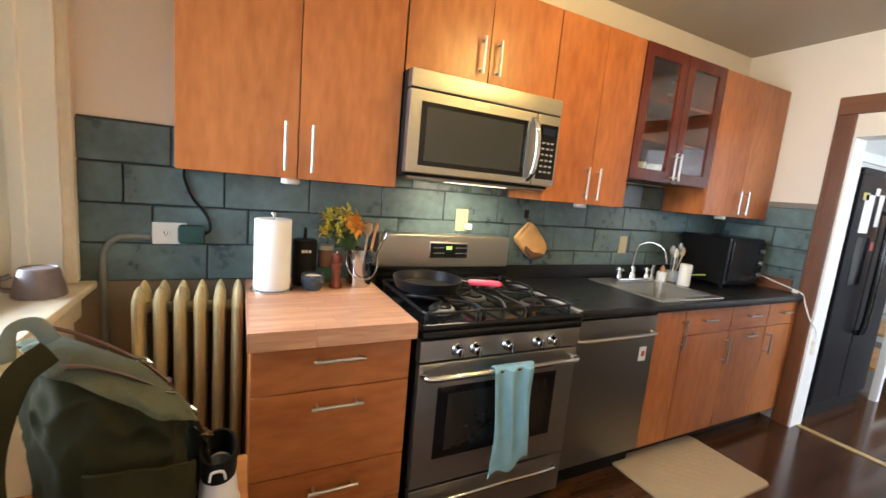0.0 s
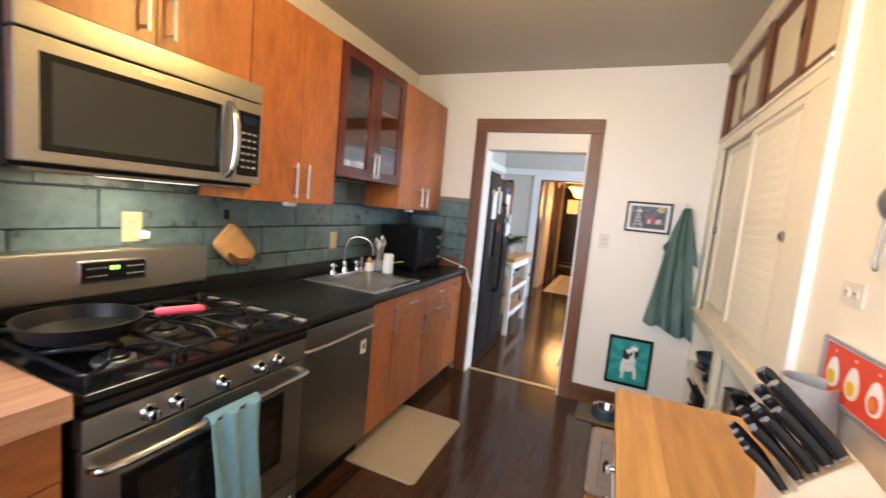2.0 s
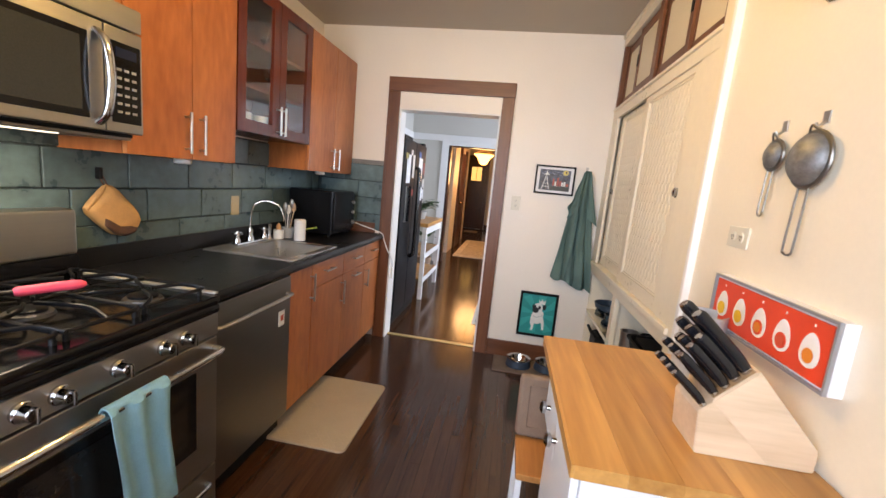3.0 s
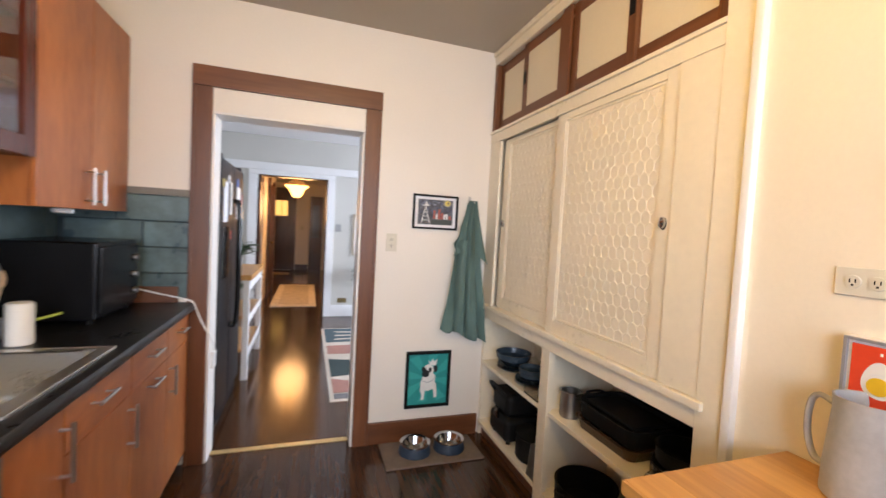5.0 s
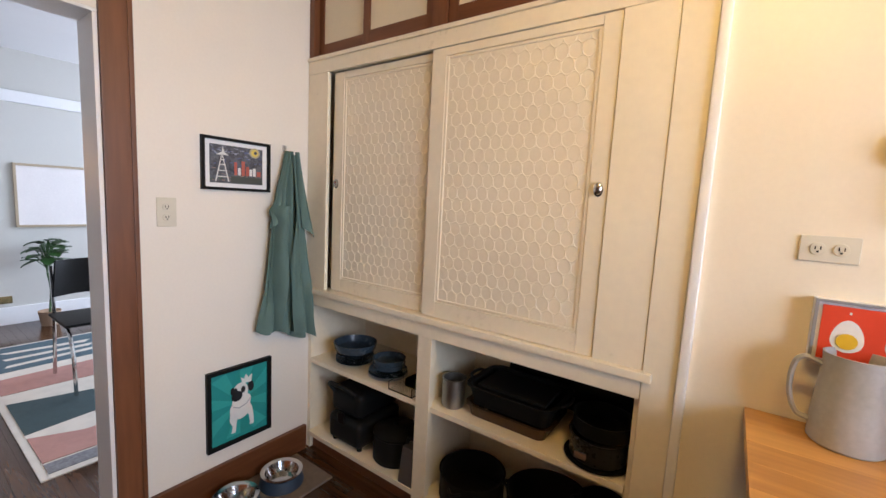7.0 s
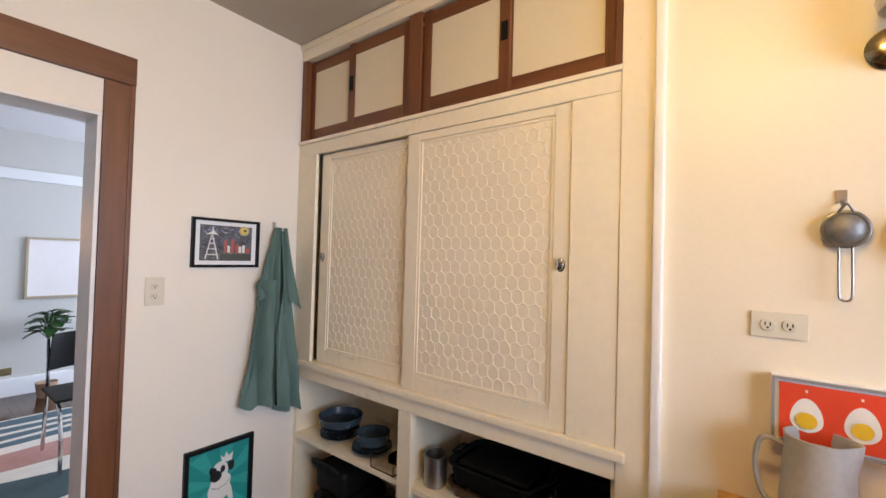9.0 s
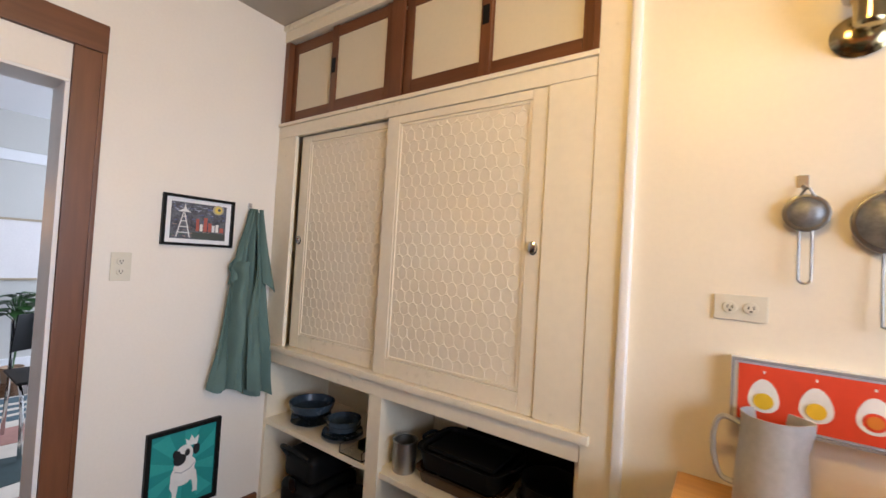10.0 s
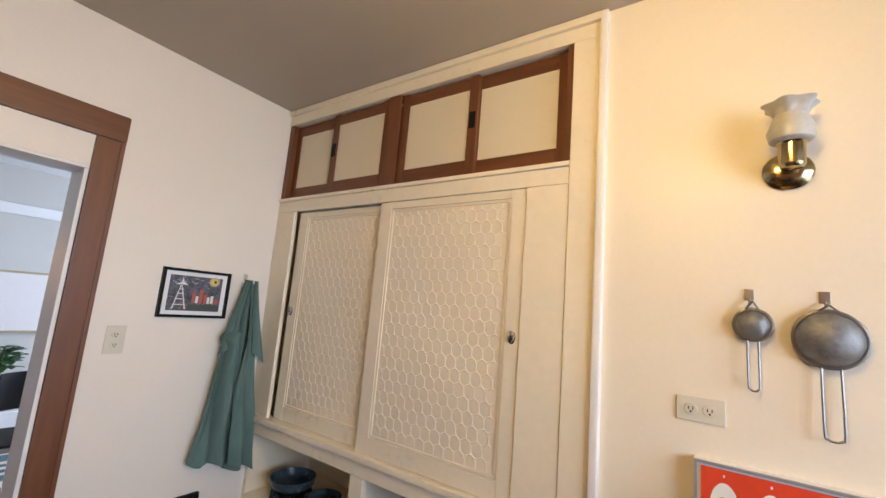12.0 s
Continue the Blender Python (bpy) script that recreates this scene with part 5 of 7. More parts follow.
for pts, m, lift in (
    (blob(0.50, 0.585, 0.185, 0.150), DW_, 0.008),
    ([spot(0.32, 0.60), spot(0.31, 0.72), spot(0.36, 0.80), spot(0.35, 0.87), spot(0.33, 0.90), spot(0.41, 0.91), spot(0.43, 0.78), spot(0.45, 0.66)], DW_, 0.0088),
    ([spot(0.57, 0.64), spot(0.65, 0.72), spot(0.67, 0.83), spot(0.66, 0.87), spot(0.74, 0.875), spot(0.735, 0.74), spot(0.70, 0.58)], DW_, 0.0088),
    (blob(0.52, 0.48, 0.17, 0.11), DW_, 0.0092),
    (blob(0.685, 0.30, 0.055, 0.075), DB_, 0.0096),
    (blob(0.50, 0.335, 0.135, 0.130), DW_, 0.0102),
    (blob(0.365, 0.30, 0.04, 0.055), DB_, 0.0108),
    (blob(0.435, 0.385, 0.095, 0.075), DB_, 0.0108),
    (blob(0.545, 0.315, 0.040, 0.048), DB_, 0.0108),
    (blob(0.41, 0.30, 0.030, 0.036), DB_, 0.0114),
    ([spot(0.53, 0.225), spot(0.50, 0.125), spot(0.56, 0.165), spot(0.595, 0.095), spot(0.64, 0.16), spot(0.71, 0.115), spot(0.69, 0.235)], DW_, 0.0114),
    ([spot(0.37, 0.52), spot(0.48, 0.56), spot(0.60, 0.53), spot(0.68, 0.47), spot(0.685, 0.48), spot(0.605, 0.545), spot(0.48, 0.575), spot(0.37, 0.535)], plain("grey_print", (0.42, 0.42, 0.44)), 0.0098),
):
    flat(dg, "printed_shape", m, pts, lift)

# apron on its hook
ah = thing("apron_hook", (XE, -0.252, 1.585), "small steel adhesive hook on the wall", "hook", "wall hooks")
part("backplate", boxes((XE - 0.004, XE, -0.262, -0.242, 1.572, 1.602), bev=0.001), NICKEL, ah)
part("prong", tube(B(), curve([(XE - 0.004, -0.252, 1.578), (XE - 0.022, -0.252, 1.566), (XE - 0.028, -0.252, 1.576)], 5), 0.003, 8), NICKEL, ah)


def apron_at(u, v):
    """Linen gathered at the hook, with deep folds that open towards the hem."""
    s, w = v, (u - 0.5) * 2
    half = 0.014 + 0.026 * min(1, s * 5) + 0.118 * s ** 0.95
    if w < 0:
        half += 0.026 * math.exp(-((s - 0.335) / 0.035) ** 2)
    y = -0.250 + 0.014 * s - w * half
    ridge = abs(math.sin(w * 5.2 + 0.7 - 1.1 * s + 0.5 * math.sin(4 * s))) ** 0.7 - 0.5
    small = math.sin(w * 12 + 3 * s + 1.3 * math.sin(5 * s))
    crease = noise.noise(Vector((3 * w, 5 * s, 2.0)))
    depth = 0.044 + 0.014 * (1 - w * w) + (0.056 * ridge + 0.010 * small) * min(1, 0.30 + 0.9 * s) + 0.014 * crease * min(1, 3 * s)
    z = 1.572 - s * (0.885 + 0.050 * w + 0.012 * math.sin(6 * w))
    return Vector((XE - max(0.006, depth), y, z))


def lapel_at(side, top, low, spread, out_):
    """A loose edge of cloth that falls from the hook and ends in a turned-over corner."""
    def f(u, v):
        wide = 0.012 + spread * v ** 1.2
        z = top - (top - low) * v - 0.05 * u * v
        return Vector((XE - out_ - 0.016 * math.sin(3.1 * u) - 0.012 * v, -0.252 + side * (0.010 + 0.034 * v + wide * u), z))
    return f


ap = solo("apron", sheet(B(), apron_at, 60, 64, 0.003), APRON, "sage green linen apron hanging on a wall hook", "apron", at=(XE, -0.25, 0.65))


def drape(w0, w1, s0, s1, lift, free):
    """A layer of the same cloth over the apron; its free edge (0 or 1) stands off the layer below."""
    def f(u, v):
        t = s0 + (s1 - s0) * v
        w = w0 + (w1 - w0) * u + 0.05 * math.sin(7 * t + 3 * w0)
        k = (1 - u) if free == 0 else u
        p = apron_at(0.5 + w / 2, t)
        return p - Vector((0.004 + lift * k ** 1.5 * min(1.0, 0.3 + 2 * t), 0, 0))
    return f


part("bib_layer", sheet(B(), drape(-0.02, 0.80, 0.02, 0.97, 0.030, 0), 24, 56, 0.003), APRON, ap)
part("skirt_layer", sheet(B(), drape(-0.86, -0.30, 0.30, 0.985, 0.028, 1), 20, 44, 0.003), APRON, ap)
part("neck_fold", sheet(B(), lapel_at(-1, 1.570, 1.215, 0.055, 0.074), 10, 24, 0.003), APRON, ap)
part("side_fold", sheet(B(), lapel_at(1, 1.560, 1.255, 0.050, 0.034), 10, 24, 0.003), APRON, ap)

# dog bowls
fm = solo("feeding_mat", boxes((3.035, 3.325, -0.315, 0.285, 0.0, 0.012), bev=0.005), stuff("grey_brown_mat", (0.17, 0.13, 0.10), 0.8, var=0.2, scale=12, bump=0.3), "grey-brown feeding mat on the floor", "mat", at=(3.18, 0, 0))
for y in (0.085, -0.135):
    b = thing("dog_bowl", (3.185, y, 0.012), "steel dog bowl in a dark blue holder", "pet bowl", "dog bowls")
    part("holder", lathe(B(), [(0.001, 0), (0.098, 0), (0.100, 0.008), (0.088, 0.052), (0.082, 0.052), (0.085, 0.010), (0.001, 0.008)], (3.185, y, 0.0125), 28), plain("dark_blue_holder", (0.025, 0.045, 0.075)) if y > 0 else bpy.data.materials["dark_blue_holder"], b)
    part("steel_bowl", lathe(B(), [(0.001, 0.012), (0.060, 0.012), (0.078, 0.050), (0.094, 0.060), (0.094, 0.063), (0.076, 0.058), (0.058, 0.016), (0.001, 0.016)], (3.185, y, 0.0125), 28), CHROME, b)

# ---------------- island cart, chair and what stands on the cart ----------------
TX0, TX1, TY0, TY1, TZ = 0.785, 1.495, -0.385, 0.118, 0.876
kc = thing("kitchen_cart", (1.1, -0.14, 0), "white kitchen cart with a honey-coloured oak top", "cart")
tp = part("top_core", boxes((TX0 + 0.001, TX1 - 0.001, TY0 + 0.001, TY1 - 0.001, TZ - 0.029, TZ - 0.001)), OAK, kc)
for i in range(5):
    y0 = TY0 + i * 0.099
    part("top_board", boxes((TX0, TX1, y0, y0 + 0.0988, TZ - 0.030, TZ), bev=0.0008), OAK, tp)
part("body", boxes((0.815, 1.290, TY0 + 0.01, TY1 - 0.030, 0.12, TZ - 0.0305), bev=0.002), WHITE_C, kc)
part("end_panel", boxes((0.807, 0.816, TY0 + 0.06, TY1 - 0.075, 0.18, TZ - 0.09), bev=0.002), WHITE_C, kc)
for x0, x1, kx in ((0.820, 1.050, 1.030), (1.054, 1.286, 1.190)):
    d = part("drawer", boxes((x0, x1, TY1 - 0.029, TY1 - 0.012, 0.690, 0.848), bev=0.002), WHITE_C, kc)
    part("knob", lathe(B(), [(0.001, 0), (0.008, 0), (0.007, 0.010), (0.017, 0.016), (0.018, 0.024), (0.010, 0.030), (0.001, 0.031)], (kx, TY1 - 0.012, 0.765), 18, out), CHROME, d)
for x in (0.820, 1.262):
    for y in (TY0 + 0.02, TY1 - 0.055):
        part("foot", boxes((x, x + 0.024, y, y + 0.024, 0, 0.119)), WHITE_C, kc)
part("bracket", boxes((1.291, 1.470, TY0 + 0.05, TY0 + 0.07, TZ - 0.06, TZ - 0.031), (1.291, 1.470, TY1 - 0.09, TY1 - 0.07, TZ - 0.06, TZ - 0.031)), WHITE_C, kc)

ch = thing("small_chair", (1.45, 0.0, 0), "small wooden chair with a taupe padded backrest", "chair")
part("seat", boxes((1.305, 1.535, -0.20, 0.168, 0.425, 0.45), bev=0.006), ORANGEW, ch)
bm = B()
box(bm, -0.022, 0.022, -0.185, 0.185, 0, 0.235, bev=0.02, seg=3)
bmesh.ops.transform(bm, matrix=Matrix.Translation((1.525, -0.012, 0.455)) @ Matrix.Rotation(radians(14), 4, "Y"), verts=bm.verts)
bk = part("backrest", bm, SUEDE, ch, "taupe suede padded backrest with stitched border")
bm = tube(B(), [Matrix.Translation((1.525, -0.012, 0.455)) @ Matrix.Rotation(radians(14), 4, "Y") @ Vector(p) for p in ((-0.0235, -0.145, 0.04), (-0.0235, 0.145, 0.04), (-0.0235, 0.145, 0.195), (-0.0235, -0.145, 0.195))], 0.003, 6, closed=True)
part("stitching", bm, SUEDE, bk)
for x in (1.318, 1.500):
    for y in (-0.185, 0.150):
        part("leg", boxes((x, x + 0.022, y - 0.006, y + 0.016, 0, 0.4245), bev=0.002), WHITE_C, ch)

# knife block: a leaning block with a lower step in front, both faces square to the knives
kb = thing("knife_block", (0.96, -0.25, TZ), "pale wooden knife block full of black-handled knives", "knife block")
ax, up_ = Vector((0, 0.715, 0.699)), Vector((0, -0.699, 0.715))
BX0, BX1 = 0.900, 1.022
low0 = Vector((0, -0.139, TZ + 0.092))
face0 = low0 + up_ * 0.036 + ax * 0.004
top0 = face0 + up_ * 0.108
bm = B()
plate(bm, [Vector((BX0, v[0], v[1])) for v in ((-0.372, TZ + 0.0005), (face0.y - 0.128, TZ + 0.0005), (face0.y, face0.z), (top0.y, top0.z), (-0.372, TZ + 0.048))], Vector((BX1 - BX0, 0, 0)))
bmesh.ops.bevel(bm, geom=bm.edges[:], offset=0.0025, segments=2, affect="EDGES")
part("block", bm, BAMBOO, kb)
bm = B()
plate(bm, [Vector((BX0 + 0.001, v[0], v[1])) for v in ((face0.y - 0.1295, TZ + 0.0005), (-0.147, TZ + 0.0005), (low0.y, low0.z), (face0.y - ax.y * 0.005, face0.z - ax.z * 0.005))], Vector((BX1 - BX0 - 0.002, 0, 0)))
bmesh.ops.bevel(bm, geom=bm.edges[:], offset=0.002, segments=2, affect="EDGES")
part("front_step", bm, BAMBOO, kb)
part("slot_face", plate(B(), [Vector((x, *(face0 + up_ * d + ax * 0.0006).yz)) for x, d in ((BX0 + 0.006, 0.006), (BX1 - 0.006, 0.006), (BX1 - 0.006, 0.102), (BX0 + 0.006, 0.102))], ax * 0.0008), stuff("shaded_knife_slots", (0.30, 0.17, 0.07), 0.6, var=0.3, scale=30), kb)
BLACKK = stuff("glossy_black_handle", (0.008, 0.008, 0.010), 0.22, var=0.1, bump=0.0)
for base, d, xs, ln, rad in (
    (low0, 0.018, (0.911, 0.934, 0.957, 0.980, 1.003), 0.096, 0.0060),
    (face0, 0.014, (0.914, 0.945, 0.976, 1.006), 0.104, 0.0068),
    (face0, 0.040, (0.916, 0.950, 0.990), 0.114, 0.0078),
    (face0, 0.066, (0.920, 0.962, 1.003), 0.124, 0.0086),
    (face0, 0.091, (0.922, 0.976), 0.158, 0.0096),
):
    for i, x in enumerate(xs):
        c = Vector((x, 0, 0)) + base + up_ * d
        n = ln * (1 + 0.05 * ((i * 7 + int(d * 1000)) % 3 - 1))
        k = part("knife", tube(B(), curve([c + ax * 0.002, c + ax * n * 0.35 + up_ * 0.002, c + ax * n * 0.8, c + ax * n - up_ * 0.003], 4), [rad * v for v in (0.82, 0.92, 1.0, 1.0, 0.98, 0.95, 0.95, 0.97, 1.0, 1.03, 1.06, 1.0, 0.8)], 12, 1.45, tuple(up_)), BLACKK, kb, "glossy black knife handle")
        part("bolster", tube(B(), [c - ax * 0.003, c + ax * 0.008], rad * 0.9, 10, 1.4, tuple(up_)), CHROME, k)
        part("end_cap", tube(B(), [c + ax * (n - 0.006) - up_ * 0.003, c + ax * (n + 0.001) - up_ * 0.003], rad * 0.86, 10, 1.35, tuple(up_)), CHROME, k)


# pitcher
PX, PY = 1.315, -0.312
pt = thing("pitcher", (PX, PY, TZ), "grey stoneware pitcher with a loop handle on the cart", "pitcher")


def lip(a, i):
    return 1 + (0.24 * math.exp(-((((a - math.pi * 1.02 + math.pi) % (2 * math.pi)) - math.pi) / 0.36) ** 2) if 5 <= i <= 7 else 0)


part("body", lathe(B(), [(0.001, 0), (0.061, 0), (0.067, 0.006), (0.066, 0.06), (0.060, 0.14), (0.057, 0.185), (0.059, 0.207), (0.055, 0.207), (0.053, 0.185), (0.061, 0.06), (0.055, 0.01), (0.001, 0.008)], (PX, PY, TZ), 40, None, lip), CLAYW, pt)
part("handle", tube(B(), curve([(PX + 0.055, PY, TZ + 0.175), (PX + 0.088, PY - 0.002, TZ + 0.184), (PX + 0.104, PY - 0.004, TZ + 0.160), (PX + 0.106, PY - 0.004, TZ + 0.10), (PX + 0.090, PY - 0.002, TZ + 0.05), (PX + 0.060, PY, TZ + 0.040)], 6), 0.0085, 10, 0.7), CLAYW, pt)
vessel("tomato", "ripe red tomato behind the knife block", "tomato", (1.11, -0.325, TZ), [(0.001, 0), (0.02, 0.001), (0.036, 0.014), (0.040, 0.030), (0.033, 0.050), (0.015, 0.057), (0.001, 0.054)], plain("tomato_skin", (0.62, 0.03, 0.03), 0.2))

# ---------------- dining room and hall ----------------
XD0, XD1, YD0, YD1, ZD = 3.50, 7.10, -3.20, 2.10, 2.56
structure("wall_dining_far", wall_with(B(), "x", XD1, 0.14, YD0, YD1, 0, ZD, [(0.50, 1.44, 0, 2.02)]), WALL_G, "pale grey dining room wall with an opening to the hall", "wall")
structure("wall_dining_north", boxes((XD0, XD1, YD1, YD1 + 0.12, 0, ZD)), WALL_G, "pale grey dining room side wall", "wall")
structure("wall_dining_south", wall_with(B(), "y", YD0 - 0.14, 0.14, XD0, XD1, 0, ZD, [(4.3, 6.9, 0.75, 2.35)]), WALL_G, "assumed pale grey dining room window wall, out of view", "wall")
structure("wall_dining_near", boxes((XD0, XD0 + 0.02, YD0, -0.95, 0, ZD)), WALL_G, "pale grey dining room wall beside the kitchen", "wall")
structure("ceiling_dining", boxes((XD0, XD1, YD0 - 0.14, YD1 + 0.12, ZD, ZD + 0.12)), CEIL_W, "white dining room ceiling", "ceiling")
pr = structure("picture_rail", boxes((XD1 - 0.03, XD1, YD0, YD1, 2.085, 2.19), bev=0.006), WHITE_C, "white picture rail round the dining room", "trim")
part("rail_side", boxes((XD0, XD1 - 0.03, YD1 - 0.03, YD1, 2.085, 2.19), bev=0.006), WHITE_C, pr)
oc = structure("opening_casing", boxes((XD1 - 0.025, XD1, 0.395, 0.50, 0, 2.02), bev=0.003), WHITE_C, "white casing round the hall opening", "door casing")
part("casing_leg", boxes((XD1 - 0.025, XD1, 1.44, 1.56, 0, 2.02), bev=0.003), WHITE_C, oc)
part("casing_head", boxes((XD1 - 0.028, XD1, 0.395, 1.56, 2.0205, 2.084), bev=0.003), WHITE_C, oc)
part("dark_lining", boxes((XD1 - 0.01, XD1 + 0.15, 0.50, 0.515, 0, 2.005), bev=0.001), DARKW, oc)
part("dark_lining_side", boxes((XD1 - 0.01, XD1 + 0.15, 1.40, 1.44, 0, 2.005), bev=0.001), DARKW, oc)
part("dark_lining_head", boxes((XD1 - 0.01, XD1 + 0.15, 0.50, 1.44, 2.006, 2.019), bev=0.001), DARKW, oc)
structure("baseboard_dining", boxes((XD1 - 0.02, XD1, YD0, 0.394, 0, 0.17), bev=0.005), WHITE_C, "tall white baseboard in the dining room", "baseboard")
# unseen window, assumed here as the opening for the added dining light
dwn = structure("window_2", boxes((4.3, 6.9, -3.30, -3.29, 0.75, 2.35)), PANE, "assumed wide dining room window, out of view", "window")
dwn.visible_shadow = False
part("window_frame", boxes((4.3, 4.36, -3.33, -3.26, 0.75, 2.35), (6.84, 6.9, -3.33, -3.26, 0.75, 2.35), (5.57, 5.63, -3.33, -3.26, 0.75, 2.35), (4.36, 6.84, -3.33, -3.26, 0.75, 0.81), (4.36, 6.84, -3.33, -3.26, 2.29, 2.35), bev=0.004), WHITE_C, dwn)

HX1, HY0, HY1 = 13.4, 0.30, 1.90
structure("wall_hall_north", boxes((7.24, HX1, HY1, HY1 + 0.12, 0, 2.5)), WALL, "warm cream hall wall", "wall")
structure("wall_hall_south", boxes((7.24, HX1, HY0 - 0.12, HY0, 0, 2.5)), WALL, "warm cream hall wall", "wall")
structure("wall_hall_end", boxes((HX1, HX1 + 0.12, HY0 - 0.12, HY1 + 0.12, 0, 2.5)), WALL, "warm cream wall at the end of the hall", "wall")
structure("ceiling_hall", boxes((7.24, HX1, HY0 - 0.12, HY1 + 0.12, 2.5, 2.6)), WALL, "cream hall ceiling", "ceiling")
structure("wall_hall_pier", boxes((8.1, 10.6, 1.46, HY1, 0, 2.5)), WALL, "cream hall wall beside the coat room", "wall")
fd = thing("front_door", (HX1, 1.45, 0), "dark stained front door with a four-pane glazed top", "door")
part("leaf", boxes((HX1 - 0.05, HX1 - 0.01, 1.20, 1.78, 0.01, 2.22), bev=0.004), DARKW, fd)
for z0, z1 in ((0.18, 0.60), (0.68, 1.20)):
    part("raised_panel", boxes((HX1 - 0.062, HX1 - 0.049, 1.28, 1.70, z0, z1), bev=0.006), DARKW, fd)
# the panes emit amber themselves, in place of light in the glass
AMBER = glow("glowing_amber_pane", (1.0, 0.62, 0.16), 1.3)
for y in (1.33, 1.50):
    part("door_pane", boxes((HX1 - 0.056, HX1 - 0.049, y, y + 0.15, 1.55, 1.98)), AMBER, fd, "amber glazed pane with the light in it as glow")
for a in ((1.10, 1.20, 0, 2.34), (1.78, 1.88, 0, 2.34), (1.20, 1.78, 2.22, 2.34)):
    part("door_surround", boxes((HX1 - 0.045, HX1, *a), bev=0.004), DARKW, fd)
cd = thing("hall_doorway", (HX1, 0.55, 0), "dark wood glazed door standing at the hall's end", "door")
part("leaf", boxes((HX1 - 0.05, HX1 - 0.01, 0.36, 0.72, 0, 2.15), bev=0.004), DARKW, cd)
part("door_glass", boxes((HX1 - 0.056, HX1 - 0.049, 0.45, 0.64, 0.95, 1.9)), plain("grey_door_glass", (0.10, 0.11, 0.13), 0.08), cd)
sd = thing("coat_room_door", (9.3, 1.45, 0), "dark wooden side door along the hall", "door")
part("leaf", boxes((8.9, 9.7, 1.425, 1.455, 0, 2.05), bev=0.004), DARKW, sd)
for x in (8.78, 9.7):
    part("door_surround", boxes((x, x + 0.12, 1.41, 1.459, 0, 2.15), bev=0.004), DARKW, sd)
part("knob", lathe(B(), [(0.001, 0), (0.012, 0), (0.012, 0.03), (0.028, 0.045), (0.02, 0.06), (0.001, 0.062)], (9.0, 1.425, 0.98), 14, Matrix.Rotation(math.pi / 2, 4, "X")), BRASS, sd)
solo("hall_switch", boxes((HX1 - 0.012, HX1, 0.88, 0.96, 1.16, 1.28), bev=0.003), PLASTIC, "ivory switch plate at the hall's end", "switch", at=(HX1, 0.92, 1.2))
structure("baseboard_hall", boxes((HX1 - 0.02, HX1, 0.73, 1.09, 0, 0.16), bev=0.004), DARKW, "dark stained hall baseboard", "baseboard")
pl = thing("pendant_lamp", (9.0, 0.98, 2.49), "lit amber glass bowl pendant lamp in the hall", "pendant lamp")
part("shade", lathe(B(), [(0.001, -0.28), (0.06, -0.275), (0.10, -0.22), (0.14, -0.13), (0.215, -0.075), (0.22, -0.065), (0.13, -0.115), (0.09, -0.21), (0.001, -0.262)], (9.0, 0.98, 2.12), 28), PEND, pl, "glowing amber glass bowl")
part("upper_shade", lathe(B(), [(0.215, -0.06), (0.12, 0.02), (0.03, 0.05), (0.001, 0.05)], (9.0, 0.98, 2.12), 28), stuff("pleated_cream_shade", (0.66, 0.50, 0.30), 0.6, var=0.2, scale=30), pl)
part("stem", rod(B(), (9.0, 0.98, 2.16), (9.0, 0.98, 2.50), 0.008), BRASS, pl)
hr = solo("hall_rug", boxes((7.82, 10.35, 0.58, 1.30, 0.0, 0.010), bev=0.003), stuff("cream_hall_rug", (0.60, 0.56, 0.50), 0.95, var=0.25, scale=9, fine=60, bump=0.3), "faded cream patterned runner in the hall", "rug", at=(9, 0.94, 0))
part("rug_field", boxes((8.0, 10.15, 0.70, 1.18, 0.0102, 0.013)), stuff("grey_rug_field", (0.44, 0.40, 0.34), 0.95, var=0.3, scale=14, fine=50, bump=0.3), hr)
solo("door_mat", boxes((12.2, 12.6, 1.2, 1.6, 0.0, 0.012), bev=0.003), stuff("tan_doormat", (0.42, 0.30, 0.18), 0.95, bump=0.3), "small tan mat before the front door", "mat", at=(12.4, 1.4, 0))

# refrigerator
FX0, FX1, FY = 3.63, 4.52, 1.265
fr = thing("refrigerator", (4.07, 1.65, 0), "black side-by-side refrigerator covered with papers and magnets", "refrigerator")
BLK = stuff("black_fridge_enamel", (0.009, 0.0095, 0.012), 0.35, var=0.1, scale=30, fine=200, bump=0.05, spec=0.06)
part("cabinet", boxes((FX0, FX1, FY + 0.075, 2.05, 0.02, 1.745), bev=0.006), BLK, fr)
for a, b in ((FX0, 4.055), (4.06, FX1)):
    d = part("door", boxes((a, b, FY, FY + 0.073, 0.09, 1.75), bev=0.014), BLK, fr)
    hx = 4.03 if a == FX0 else 4.085
    part("handle", tube(B(), curve([(hx, FY, 1.50), (hx, FY - 0.045, 1.46), (hx, FY - 0.05, 1.1), (hx, FY - 0.045, 0.66), (hx, FY, 0.62)], 6), 0.014, 10), BLACKG, d)
    if a == FX0:
        part("dispenser", boxes((3.74, 3.93, FY - 0.004, FY + 0.01, 0.98, 1.32), bev=0.004), BLACKG, d)
part("hinge_cover", boxes((FX0 + 0.02, FX0 + 0.10, FY + 0.01, FY + 0.08, 1.75, 1.775), (FX1 - 0.10, FX1 - 0.02, FY + 0.01, FY + 0.08, 1.75, 1.775), bev=0.004), BLACKM, fr)
part("kick_grille", boxes((FX0 + 0.02, FX1 - 0.02, FY + 0.02, FY + 0.07, 0.0, 0.085)), BLACKM, fr)
